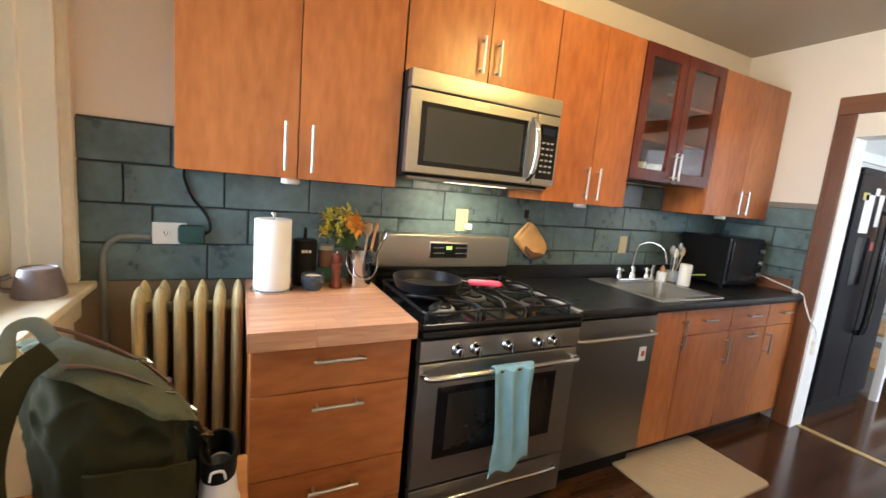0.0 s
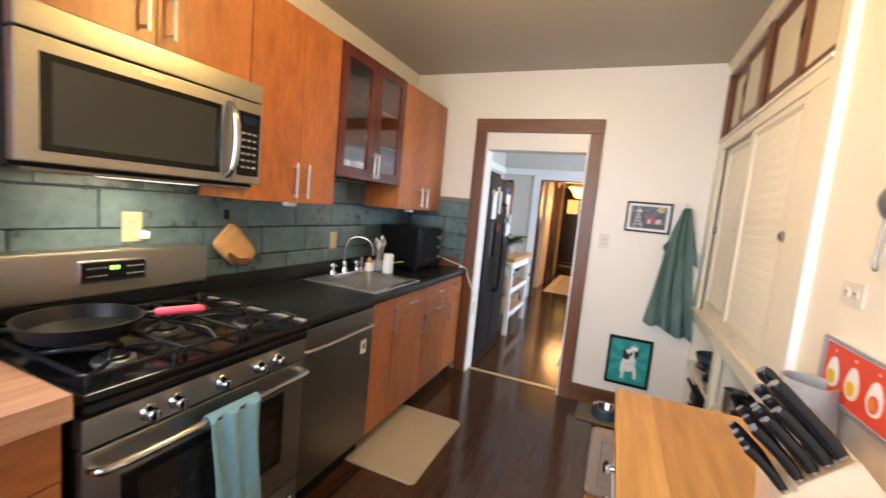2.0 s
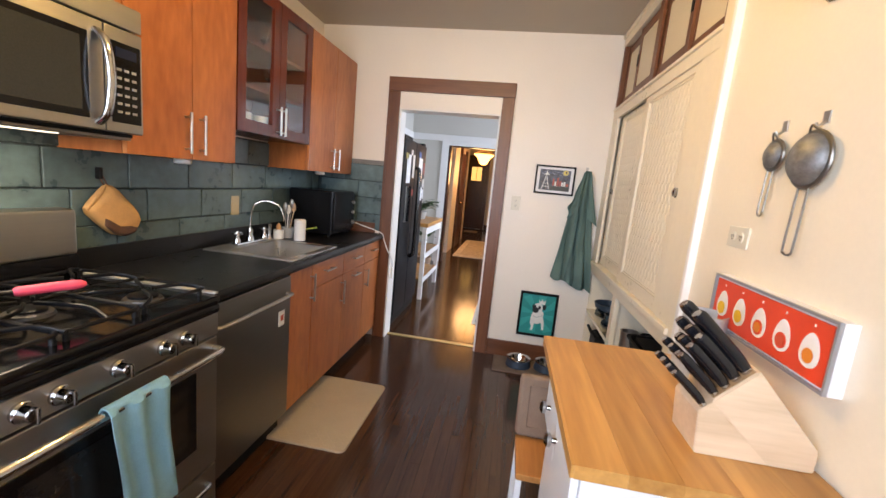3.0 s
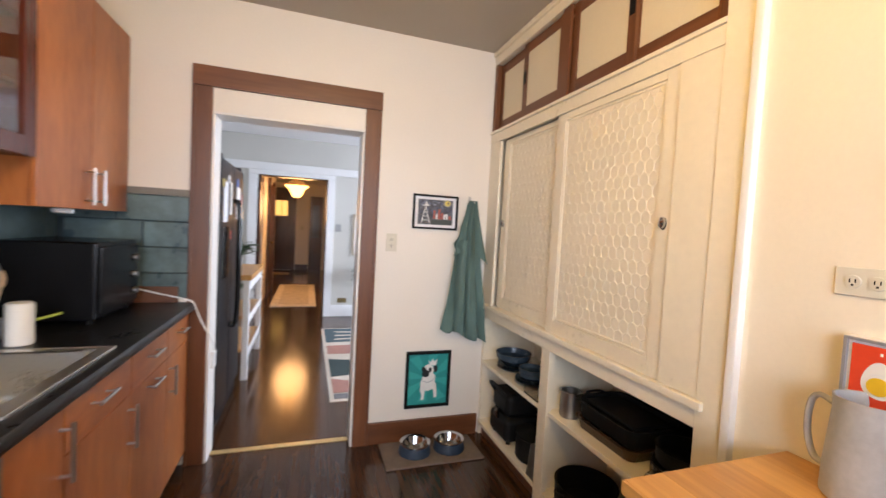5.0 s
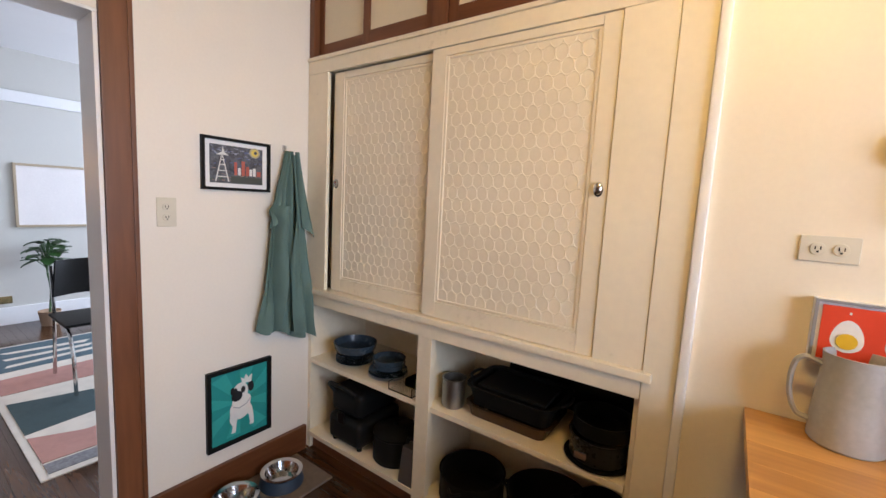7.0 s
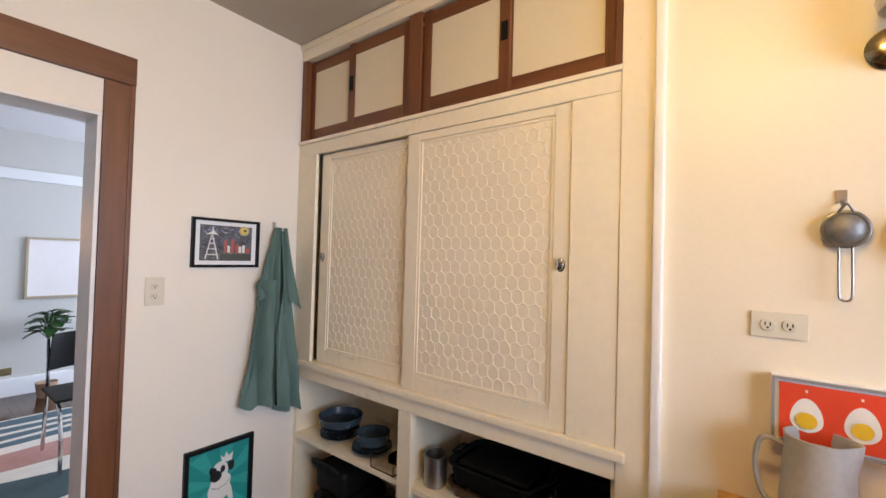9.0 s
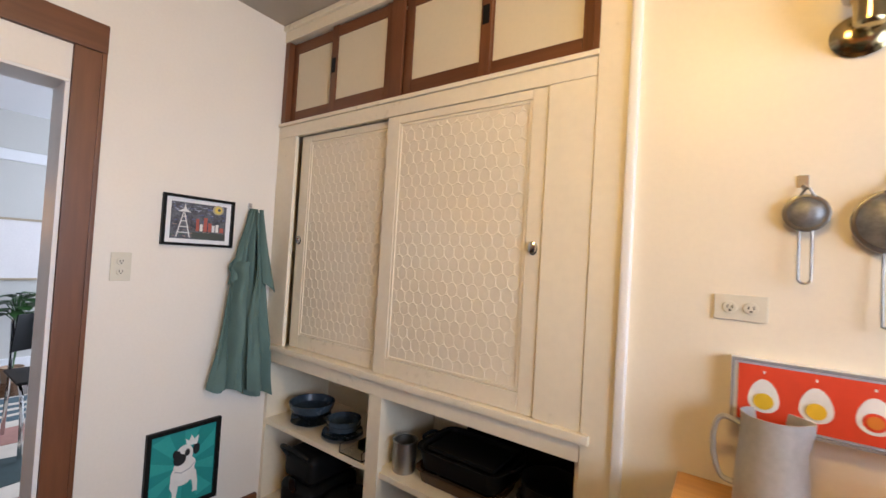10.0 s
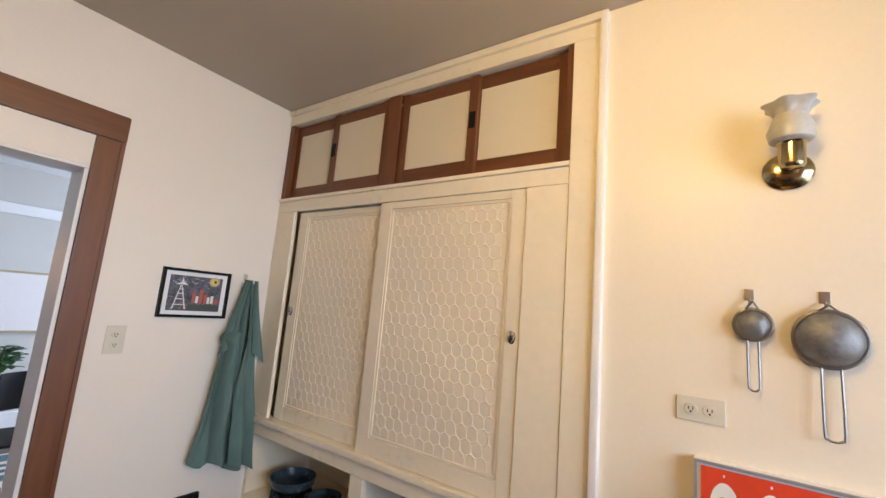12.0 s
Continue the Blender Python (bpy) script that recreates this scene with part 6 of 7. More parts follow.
for i, (x, z, w, h, c) in enumerate(((3.72, 1.40, 0.14, 0.26, (0.75, 0.75, 0.78)), (3.94, 1.45, 0.07, 0.22, (0.68, 0.66, 0.62)), (4.20, 1.42, 0.16, 0.24, (0.70, 0.68, 0.66)), (4.40, 1.50, 0.08, 0.12, (0.30, 0.10, 0.08)), (4.30, 1.22, 0.12, 0.14, (0.74, 0.74, 0.76)), (4.42, 1.36, 0.07, 0.09, (0.60, 0.58, 0.55)), (4.18, 1.66, 0.10, 0.06, (0.10, 0.14, 0.30)), (3.97, 1.28, 0.05, 0.06, (0.45, 0.12, 0.10)), (3.68, 1.62, 0.09, 0.05, (0.52, 0.44, 0.16)), (3.86, 1.66, 0.06, 0.05, (0.66, 0.64, 0.62)), (4.44, 1.24, 0.05, 0.10, (0.70, 0.70, 0.72)))):
    solo("fridge_note", boxes((x, x + w, FY - 0.004, FY - 0.0005, z - 0.15 + 0.1, z - 0.05 + h), bev=0.0008), plain(f"note_paper_{'abcdefghijk'[i]}", c, 0.8), "paper note held on the refrigerator door", "note", "notes on the refrigerator", at=(x, FY, z))


def leaf(bm, base, d, up, ln, w, bend=0.3):
    """One pointed leaf, folded along its rib."""
    d, up = Vector(d).normalized(), Vector(up)
    s = d.cross(up).normalized()
    n = s.cross(d)
    row = []
    for t, k in ((0, 0.05), (0.25, 0.75), (0.55, 1.0), (0.82, 0.6), (1.0, 0.03)):
        c = Vector(base) + d * (ln * t) - n * (bend * ln * t * t)
        row.append([bm.verts.new(c - s * (w * k / 2) + n * 0.08 * w), bm.verts.new(c), bm.verts.new(c + s * (w * k / 2) + n * 0.08 * w)])
    for a, b in zip(row, row[1:]):
        for i in (0, 1):
            bm.faces.new((a[i], a[i + 1], b[i + 1], b[i]))


def house_plant(name, x, y, z, pot_r, pot_h, stem_h, count, ln, w, label, pot_mat, seed, spread=0.12, trunk=0.0):
    rnd = random.Random(seed)
    p = thing(name, (x, y, z), label, "plant")
    part("pot", lathe(B(), [(0.001, 0), (pot_r * 0.75, 0), (pot_r, pot_h), (pot_r * 0.92, pot_h), (pot_r * 0.7, pot_h * 0.85), (0.001, pot_h * 0.85)], (x, y, z), 20), pot_mat, p)
    bm, lv = B(), B()
    foot = z + pot_h * 0.8 + trunk
    if trunk:
        tube(bm, curve([(x, y, z + pot_h * 0.8), (x + 0.01, y - 0.02, z + pot_h + trunk * 0.5), (x, y, foot)], 5), 0.009, 8)
    for k in range(count):
        a = rnd.uniform(0, 6.28)
        h = foot + pot_h * 0.2 + stem_h * (0.25 + 0.75 * (k + 1) / count)
        r = spread * rnd.uniform(0.3, 1.0)
        tip = Vector((x + r * math.cos(a), y + r * math.sin(a), h))
        tube(bm, curve([(x, y, foot), (x + r * 0.2 * math.cos(a), y + r * 0.2 * math.sin(a), (foot + h) / 2), tip], 4), 0.004, 6)
        leaf(lv, tip, (math.cos(a), math.sin(a), rnd.uniform(-0.2, 0.7)), (0, 0, 1), ln * rnd.uniform(0.75, 1.15), w * rnd.uniform(0.8, 1.1))
    part("stem_cluster", bm, LEAF, p)
    lv_ob = part("foliage", lv, LEAF, p)
    return p


house_plant("fridge_plant", 3.80, 1.62, 1.75, 0.07, 0.10, 0.14, 12, 0.10, 0.05, "small leafy plant on top of the refrigerator", CLAYW, 4)
solo("fridge_basket", boxes((4.0, 4.34, 1.38, 1.66, 1.7505, 1.82), bev=0.01), BLACKM, "low black basket on top of the refrigerator", "basket", at=(4.17, 1.5, 1.75))

# white shelf cart beside the refrigerator
wc = thing("shelf_cart", (5.1, 1.45, 0), "white wooden shelf cart with an oak top", "shelf")
part("cart_top", boxes((4.60, 5.58, 1.19, 1.66, 0.86, 0.905), bev=0.004), OAK, wc)
for x in (4.61, 5.52):
    for y in (1.205, 1.60):
        part("leg", boxes((x, x + 0.05, y, y + 0.05, 0, 0.8595), bev=0.003), WHITE_C, wc)
for z in (0.23, 0.52):
    s = part("shelf", boxes((4.665, 5.515, 1.215, 1.64, z, z + 0.022), bev=0.002), OAK, wc)
    part("shelf_rail", boxes((4.661, 5.519, 1.205, 1.2145, z - 0.03, z + 0.03), bev=0.002), WHITE_C, s)
part("apron_rail", boxes((4.661, 5.519, 1.21, 1.23, 0.77, 0.8595), bev=0.002), WHITE_C, wc)
house_plant("rubber_plant", 5.15, 1.42, 0.905, 0.09, 0.10, 0.13, 60, 0.11, 0.075, "leafy green plant in a pot on the shelf cart", CLAYW, 8, 0.16)
house_plant("trailing_plant", 5.80, 1.45, 0.0, 0.11, 0.30, 0.55, 24, 0.18, 0.09, "leafy floor plant beyond the shelf cart", TERRA, 9, 0.18)

# geometric rug: coloured wedges on a cream ground
rg = solo("area_rug", boxes((4.02, 6.32, -1.30, 0.545, 0.0, 0.008), bev=0.002), stuff("cream_rug_pile", (0.56, 0.50, 0.42), 0.95, var=0.1, scale=9, fine=200, bump=0.4), "geometric area rug with green, pink and cream wedges", "rug", at=(5, 0, 0))
RGG = stuff("dark_green_pile", (0.030, 0.055, 0.058), 0.95, var=0.15, scale=20, fine=220, bump=0.4)
RGP = stuff("dusty_pink_pile", (0.36, 0.18, 0.145), 0.95, var=0.12, scale=20, fine=220, bump=0.4)
RGT = stuff("slate_teal_pile", (0.055, 0.095, 0.115), 0.95, var=0.15, scale=20, fine=220, bump=0.4)
RGS = stuff("grey_speckled_pile", (0.16, 0.155, 0.16), 0.95, var=0.5, scale=40, fine=90, bump=0.4)
for pts, m in (
    ([(4.06, 0.51), (4.16, 0.51), (4.12, -1.26), (4.06, -1.26)], RGS),
    ([(4.18, 0.51), (4.50, 0.51), (4.40, 0.30), (4.36, -1.26), (4.14, -1.26)], RGP),
    ([(4.55, 0.51), (5.05, 0.51), (4.75, -0.60)], RGG),
    ([(5.12, -0.10), (4.80, -0.90), (4.60, -1.26), (5.05, -1.26)], RGP),
    ([(5.22, 0.51), (5.52, 0.51), (5.60, -1.26), (5.25, -1.26), (5.20, -0.10)], RGP),
    ([(5.66, 0.51), (6.28, 0.51), (6.28, -1.26), (5.74, -1.26)], RGT),
):
    part("wedge", plate(B(), [Vector((x, y, 0.0082)) for x, y in pts], Vector((0, 0, 0.003))), m, rg)
for k in range(3):
    part("feather_mark", plate(B(), [Vector((5.75 + k * 0.17, 0.42 - 0.03 * k, 0.0115)), Vector((5.80 + k * 0.17, 0.40, 0.0115)), Vector((5.86 + k * 0.12, -0.15, 0.0115)), Vector((5.80 + k * 0.12, -0.10, 0.0115))], Vector((0, 0, 0.001))), bpy.data.materials["cream_rug_pile"], rg)

dcx, dcy = 5.12, 0.05
dc = thing("dining_chair", (dcx, dcy, 0.0115), "black moulded dining chair with chrome tube legs", "chair")
part("seat", boxes((dcx - 0.20, dcx + 0.22, dcy - 0.24, dcy + 0.20, 0.455, 0.475), bev=0.009), BLACKM, dc)


def back_at(u, v):
    w = (u - 0.5) * 2
    return Vector((dcx + 0.20 + 0.05 * v - 0.07 * w * w, dcy - 0.02 + w * (0.21 - 0.03 * v), 0.60 + 0.24 * v))


part("backrest", sheet(B(), back_at, 10, 6, 0.012), BLACKM, dc)
for sy in (-0.21, 0.17):
    part("leg", tube(B(), curve([(dcx + 0.23, dcy + sy, 0.80), (dcx + 0.20, dcy + sy, 0.47), (dcx + 0.27, dcy + sy, 0.022)], 6), 0.011, 8), CHROME, dc)
    part("front_leg", tube(B(), curve([(dcx + 0.10, dcy + sy, 0.45), (dcx - 0.10, dcy + sy, 0.44), (dcx - 0.21, dcy + sy, 0.30), (dcx - 0.24, dcy + sy, 0.022)], 6), 0.011, 8), CHROME, dc)
house_plant("fiddle_leaf_fig", 6.86, -0.04, 0.0, 0.085, 0.14, 0.28, 34, 0.13, 0.125, "fiddle-leaf fig in a small clay pot", TERRA, 21, 0.08, 0.40)
ff = thing("wall_art", (XD1, -0.22, 0.93), "large thin-framed pale abstract print", "picture")
fy0, fy1, fz0, fz1 = -0.56, 0.115, 0.93, 1.535
part("print", boxes((XD1 - 0.012, XD1 - 0.002, fy0 + 0.015, fy1 - 0.015, fz0 + 0.015, fz1 - 0.015)), stuff("pale_print", (0.76, 0.72, 0.70), 0.4, var=0.05, scale=3), ff)
for a in ((fy0, fy0 + 0.022, fz0, fz1), (fy1 - 0.022, fy1, fz0, fz1), (fy0 + 0.022, fy1 - 0.022, fz0, fz0 + 0.022), (fy0 + 0.022, fy1 - 0.022, fz1 - 0.022, fz1)):
    part("frame_side", boxes((XD1 - 0.025, XD1 - 0.0005, *a), bev=0.002), stuff("pale_oak_frame", (0.42, 0.33, 0.22), 0.5, var=0.1) if a[0] == fy0 and a[1] < 0 else bpy.data.materials["pale_oak_frame"], ff)
solo("thermostat", boxes((XD1 - 0.02, XD1, 0.290, 0.365, 1.27, 1.38), bev=0.004), stuff("grey_thermostat", (0.30, 0.30, 0.30), 0.5), "grey thermostat on the dining room wall", "thermostat", at=(XD1, 0.33, 1.3))
solo("brass_outlet", boxes((XD1 - 0.006, XD1, 0.17, 0.30, 0.205, 0.275), bev=0.002), BRASS, "brass outlet plate low on the wall", "outlet", at=(XD1, 0.23, 0.21))

# ---------------- kitchen: on and round the counters ----------------
pt_ = thing("paper_towel", (0.090, 1.745, 0.930), "roll of white paper towel on a steel stand", "paper towel")
part("stand_base", lathe(B(), [(0.001, 0), (0.078, 0), (0.078, 0.006), (0.001, 0.008)], (0.090, 1.745, 0.9305), 28), CHROME, pt_)
part("roll", lathe(B(), [(0.022, 0), (0.066, 0), (0.067, 0.004), (0.067, 0.272), (0.065, 0.276), (0.022, 0.276), (0.022, 0)], (0.090, 1.745, 0.940), 36), PAPER, pt_)
part("post", lathe(B(), [(0.001, 0), (0.005, 0), (0.005, 0.29), (0.010, 0.295), (0.010, 0.303), (0.001, 0.305)], (0.090, 1.745, 0.938), 12), CHROME, pt_)
part("loose_sheet", sheet(B(), lambda u, v: Vector((0.090 - 0.068 * math.cos(0.5 * u) - 0.006 * u, 1.745 + 0.068 * math.sin(0.5 * u) + 0.012 * u, 0.945 + 0.268 * v)), 5, 2, 0.001), PAPER, pt_)
cn = thing("canister", (0.222, 1.835, 0.930), "tall black canister with a pale ornament", "canister")
part("body", lathe(B(), [(0.001, 0), (0.047, 0), (0.050, 0.004), (0.050, 0.185), (0.046, 0.195), (0.001, 0.196)], (0.222, 1.835, 0.9305), 28), BLACKM, cn)
part("lid_knob", lathe(B(), [(0.001, 0), (0.008, 0), (0.007, 0.035), (0.004, 0.05), (0.001, 0.05)], (0.222, 1.835, 1.126), 12), BLACKM, cn)
part("ornament", boxes(*[(0.203 + 0.014 * i, 0.214 + 0.014 * i, 1.783, 1.788, 1.074, 1.086) for i in range(3)], bev=0.002), PAPER, cn)
jr = thing("spice_jar", (0.318, 1.870, 1.000), "spice jar with a pale lid on a green box", "jar")
part("jar", lathe(B(), [(0.001, 0), (0.032, 0), (0.034, 0.005), (0.034, 0.065), (0.028, 0.076), (0.001, 0.076)], (0.318, 1.870, 1.0005), 20), plain("brown_spice", (0.22, 0.12, 0.09), 0.2), jr)
part("lid", lathe(B(), [(0.001, 0), (0.033, 0), (0.033, 0.02), (0.001, 0.021)], (0.318, 1.870, 1.077), 20), plain("pale_lid", (0.50, 0.48, 0.38)), jr)
solo("green_box", boxes((0.272, 0.362, 1.835, 1.915, 0.930, 1.000), bev=0.004), plain("green_card", (0.050, 0.16, 0.10)), "small green cardboard box on the butcher block", "box", at=(0.318, 1.87, 0.93))
sb = thing("salt_bowl", (0.246, 1.735, 0.930), "small blue-grey bowl filled with salt", "bowl")
part("bowl", lathe(B(), bowl_prof(0.050, 0.066), (0.246, 1.735, 0.9303), 26), CLAYB, sb)
part("salt", lathe(B(), [(0.001, 0), (0.042, 0), (0.030, 0.006), (0.001, 0.009)], (0.246, 1.735, 0.983), 20), PAPER, sb)
PEPPER = wood("red_brown_turned_wood", (0.10, 0.026, 0.016), (0.20, 0.055, 0.030), "z", 0.2, 14)
pm = thing("pepper_mill", (0.345, 1.760, 0.930), "turned red-brown wooden pepper mill", "pepper mill")
part("mill", lathe(B(), [(0.001, 0), (0.026, 0), (0.027, 0.012), (0.020, 0.045), (0.018, 0.065), (0.024, 0.085), (0.025, 0.100), (0.018, 0.108), (0.023, 0.122), (0.021, 0.140), (0.008, 0.150), (0.001, 0.151)], (0.345, 1.760, 0.9303), 24), PEPPER, pm)
part("top_nut", lathe(B(), [(0.001, 0), (0.006, 0), (0.007, 0.008), (0.001, 0.012)], (0.345, 1.760, 1.081), 12), CHROME, pm)
ub = thing("utensil_bucket", (0.452, 1.790, 0.930), "steel bucket holding kitchen utensils", "bucket")
part("bucket", lathe(B(), [(0.001, 0), (0.052, 0), (0.054, 0.006), (0.060, 0.165), (0.063, 0.168), (0.058, 0.168), (0.051, 0.008), (0.001, 0.006)], (0.452, 1.790, 0.9303), 32), CHROME, ub)
part("bail_handle", tube(B(), curve([(0.390, 1.785, 1.085), (0.386, 1.745, 1.03), (0.41, 1.722, 0.985), (0.452, 1.716, 0.972), (0.495, 1.722, 0.985), (0.518, 1.745, 1.03), (0.514, 1.785, 1.085)], 6), 0.003, 8), CHROME, ub)
for i, (dx, dy_, h, r, m, nm) in enumerate(((0.055, -0.02, 0.115, 0.022, ORANGEW, "wooden_spoon"), (0.035, 0.02, 0.100, 0.026, BAMBOO, "wooden_spatula"), (0.095, -0.005, 0.060, 0.030, CHROME, "steel_ladle"))):
    u = thing(nm, (0.452 + dx * 0.3, 1.79 + dy_ * 0.5, 0.945), f"{nm.replace('_', ' ')} standing in the steel bucket", "utensil", "utensils in the bucket")
    a, b = Vector((0.452 + dx * 0.3, 1.79 + dy_ * 0.4, 0.945)), Vector((0.452 + dx, 1.79 + dy_, 1.098 + h * 0.55))
    part("shaft", rod(B(), a, b, 0.0055, n=8), m, u)
    part("head", lathe(B(), [(0.001, -0.03), (r * 0.6, -0.022), (r, 0), (r * 0.7, 0.028), (0.001, 0.036)], b + (b - a).normalized() * 0.025, 14, (b - a).to_track_quat("Z", "Y").to_matrix().to_4x4() @ Matrix.Diagonal((1, 0.35, 1, 1))), m, u)
bq = thing("flower_bunch", (0.395, 1.825, 1.00), "bunch of yellow and orange flowers with fine green sprays", "flowers")
rnd = random.Random(11)
stems, greens, yel, ora = B(), B(), B(), B()
for k in range(60):
    a = rnd.uniform(0, 6.28)
    r = rnd.uniform(0.02, 0.105)
    tip = Vector((0.370 + r * math.cos(a) * 1.05, 1.815 + r * math.sin(a) * 0.5, 1.155 + rnd.uniform(0, 0.10) + 0.4 * (0.09 - r)))
    tube(stems, curve([(0.43, 1.80, 1.0), (0.41 + r * 0.3 * math.cos(a), 1.81, 1.09), tip], 3), 0.0012, 5)
    for j in range(7):
        q = Vector((rnd.gauss(0, 1), rnd.gauss(0, 1), rnd.gauss(0.4, 1))).normalized()
        b = tip - Vector((0, 0, rnd.uniform(0, 0.03))) + q * 0.004
        leaf(greens if j % 2 == 0 else yel, b, q, (0.1, 0.2, 1), rnd.uniform(0.018, 0.032), 0.014, 0.2)
for cx, cz in ((0.418, 1.205), (0.435, 1.185), (0.402, 1.218)):
    for k in range(26):
        q = Vector((rnd.gauss(0, 1), rnd.gauss(-0.6, 0.7), rnd.gauss(0.2, 1))).normalized()
        leaf(ora, Vector((cx, 1.775, cz)) + q * 0.004, q, (0.1, 0.2, 1), 0.036, 0.018, 0.25)
tagged(part("stem_cluster", stems, LEAF, bq), kind="stuff")
part("greenery", greens, LEAF_S, bq, "pale green sprays")
part("yellow_blossom", yel, PETAL_Y, bq, "small yellow blossoms")
part("orange_blossom", ora, PETAL_O, bq, "orange flower heads")

# oven mitt on its hook
om = thing("oven_mitt", (1.470, YN - 0.02, 1.20), "tan quilted oven mitt hanging on the tiles", "oven mitt")
MP = ((1.440, 1.246), (1.462, 1.247), (1.490, 1.228), (1.520, 1.196), (1.556, 1.160), (1.584, 1.126), (1.594, 1.096), (1.580, 1.066), (1.548, 1.048), (1.505, 1.034), (1.466, 1.044), (1.430, 1.070), (1.398, 1.100), (1.364, 1.136), (1.358, 1.158), (1.384, 1.190), (1.412, 1.220))
part("mitt", pillow(B(), [(x, YN - 0.048, z) for x, z in MP], 0.032, 0.026, (0, -1, 0), 0.012, 3.0), MITT, om)
part("thumb", pillow(B(), [(x, YN - 0.072, z) for x, z in ((1.420, 1.115), (1.470, 1.080), (1.530, 1.076), (1.562, 1.066), (1.545, 1.046), (1.500, 1.036), (1.455, 1.050), (1.420, 1.085))], 0.016, 0.010, (0, -1, 0), 0.004, 8.0), LEATHER, om, "darker brown thumb underside")
part("cuff_band", tube(B(), curve([(1.358, YN - 0.062, 1.150), (1.384, YN - 0.072, 1.190), (1.412, YN - 0.070, 1.220), (1.442, YN - 0.058, 1.246)], 5), 0.007, 8, 0.5, (0, -1, 0)), MITT, om)
part("loop", tube(B(), curve([(1.445, YN - 0.045, 1.242), (1.434, YN - 0.036, 1.278), (1.444, YN - 0.036, 1.285), (1.458, YN - 0.045, 1.244)], 5), 0.003, 6), LEATHER, om)
solo("mitt_hook", boxes((1.431, 1.446, YN - 0.042, YN - 0.018, 1.268, 1.315), bev=0.004), BLACKM, "small black hook on the tiles", "hook", "wall hooks", at=(1.438, YN - 0.02, 1.3))

# by the sink
sbt = thing("soap_pump", (2.545, 1.80, 0.909), "white soap dispenser with an amber pump", "soap dispenser")
part("bottle", lathe(B(), [(0.001, 0), (0.033, 0), (0.034, 0.006), (0.034, 0.055), (0.028, 0.062), (0.001, 0.063)], (2.545, 1.80, 0.909), 22), PLASTW, sbt)
part("pump", lathe(B(), [(0.001, 0), (0.018, 0), (0.016, 0.025), (0.010, 0.032), (0.001, 0.045)], (2.545, 1.80, 0.972), 16), plain("amber_cap", (0.45, 0.22, 0.07), 0.3), sbt)
dsb = thing("dish_soap", (2.578, 1.665, 0.914), "white dish soap bottle with a green label", "soap bottle")
part("bottle", lathe(B(), [(0.001, 0), (0.036, 0), (0.037, 0.006), (0.037, 0.135), (0.033, 0.142), (0.001, 0.143)], (2.578, 1.665, 0.909), 22), PLASTW, dsb)
part("label", boxes((2.598, 2.617, 1.640, 1.692, 1.005, 1.040), bev=0.001), plain("green_label", (0.10, 0.17, 0.05)), dsb)
part("brush_handle", rod(B(), (2.60, 1.64, 0.985), (2.685, 1.60, 0.992), 0.005), plain("lime_plastic", (0.35, 0.42, 0.06)), dsb)
cad = thing("utensil_crock", (2.635, 1.790, 0.909), "pale crock holding spoons and brushes", "crock")
part("crock", lathe(B(), [(0.001, 0), (0.040, 0), (0.043, 0.07), (0.039, 0.07), (0.036, 0.006), (0.001, 0.005)], (2.635, 1.790, 0.909), 22), CLAYW, cad)
for i, (dx, h, m) in enumerate(((-0.05, 0.17, STEEL), (-0.01, 0.15, PLASTW), (0.03, 0.19, STEEL), (0.06, 0.16, BAMBOO))):
    a, b = Vector((2.635 + dx * 0.3, 1.79, 0.925)), Vector((2.635 + dx, 1.78, 0.925 + h))
    u = part("utensil", rod(B(), a, b, 0.004, n=8), m, cad)
    part("utensil_head", lathe(B(), [(0.001, -0.03), (0.02, -0.015), (0.026, 0.01), (0.015, 0.035), (0.001, 0.04)], b + Vector((0, 0, 0.02)), 12, Matrix.Diagonal((1, 0.4, 1, 1))), m, u)
to = thing("toaster_oven", (3.03, 1.70, 0.909), "glossy black countertop toaster oven", "oven")
part("body", boxes((2.835, 3.245, 1.560, 1.90, 0.925, 1.245), bev=0.012), ENAMEL, to)
part("oven_door", boxes((2.855, 3.15, 1.548, 1.561, 0.950, 1.225), bev=0.006), ENAMEL, to)
part("control_strip", boxes((3.155, 3.235, 1.550, 1.561, 0.950, 1.225), bev=0.003), ENAMEL, to)
for z in (1.00, 1.08, 1.16):
    part("dial", lathe(B(), [(0.001, 0), (0.017, 0), (0.015, 0.016), (0.001, 0.017)], (3.195, 1.550, z), 16, Matrix.Rotation(math.pi / 2, 4, "X")), STEEL_D, to)
for x in (2.86, 3.20):
    for y in (1.59, 1.86):
        part("foot", rod(B(), (x, y, 0.909), (x, y, 0.926), 0.012, n=10), BLACKM, to)
wcd = solo("white_cord", tube(B(), curve([(3.335, 1.70, 1.02), (3.31, 1.62, 1.00), (3.315, 1.50, 0.965), (3.318, 1.38, 0.935), (3.322, 1.325, 0.912), (3.322, 1.300, 0.85), (3.322, 1.262, 0.765), (3.345, 1.246, 0.73), (3.39, 1.240, 0.68), (3.41, 1.238, 0.62)], 8), 0.004, 8), PLASTW, "white power cord draped over the counter edge", "cord", at=(3.33, 1.5, 0.9))
part("charger_plug", boxes((3.385, 3.435, 1.226, 1.252, 0.52, 0.622), bev=0.010), PLASTW, wcd)
solo("toaster_plug", boxes((3.300, 3.335, 1.700, 1.730, 1.050, 1.075), bev=0.006), BLACKM, "black plug in the corner outlet", "plug", at=(3.33, 1.71, 1.06))
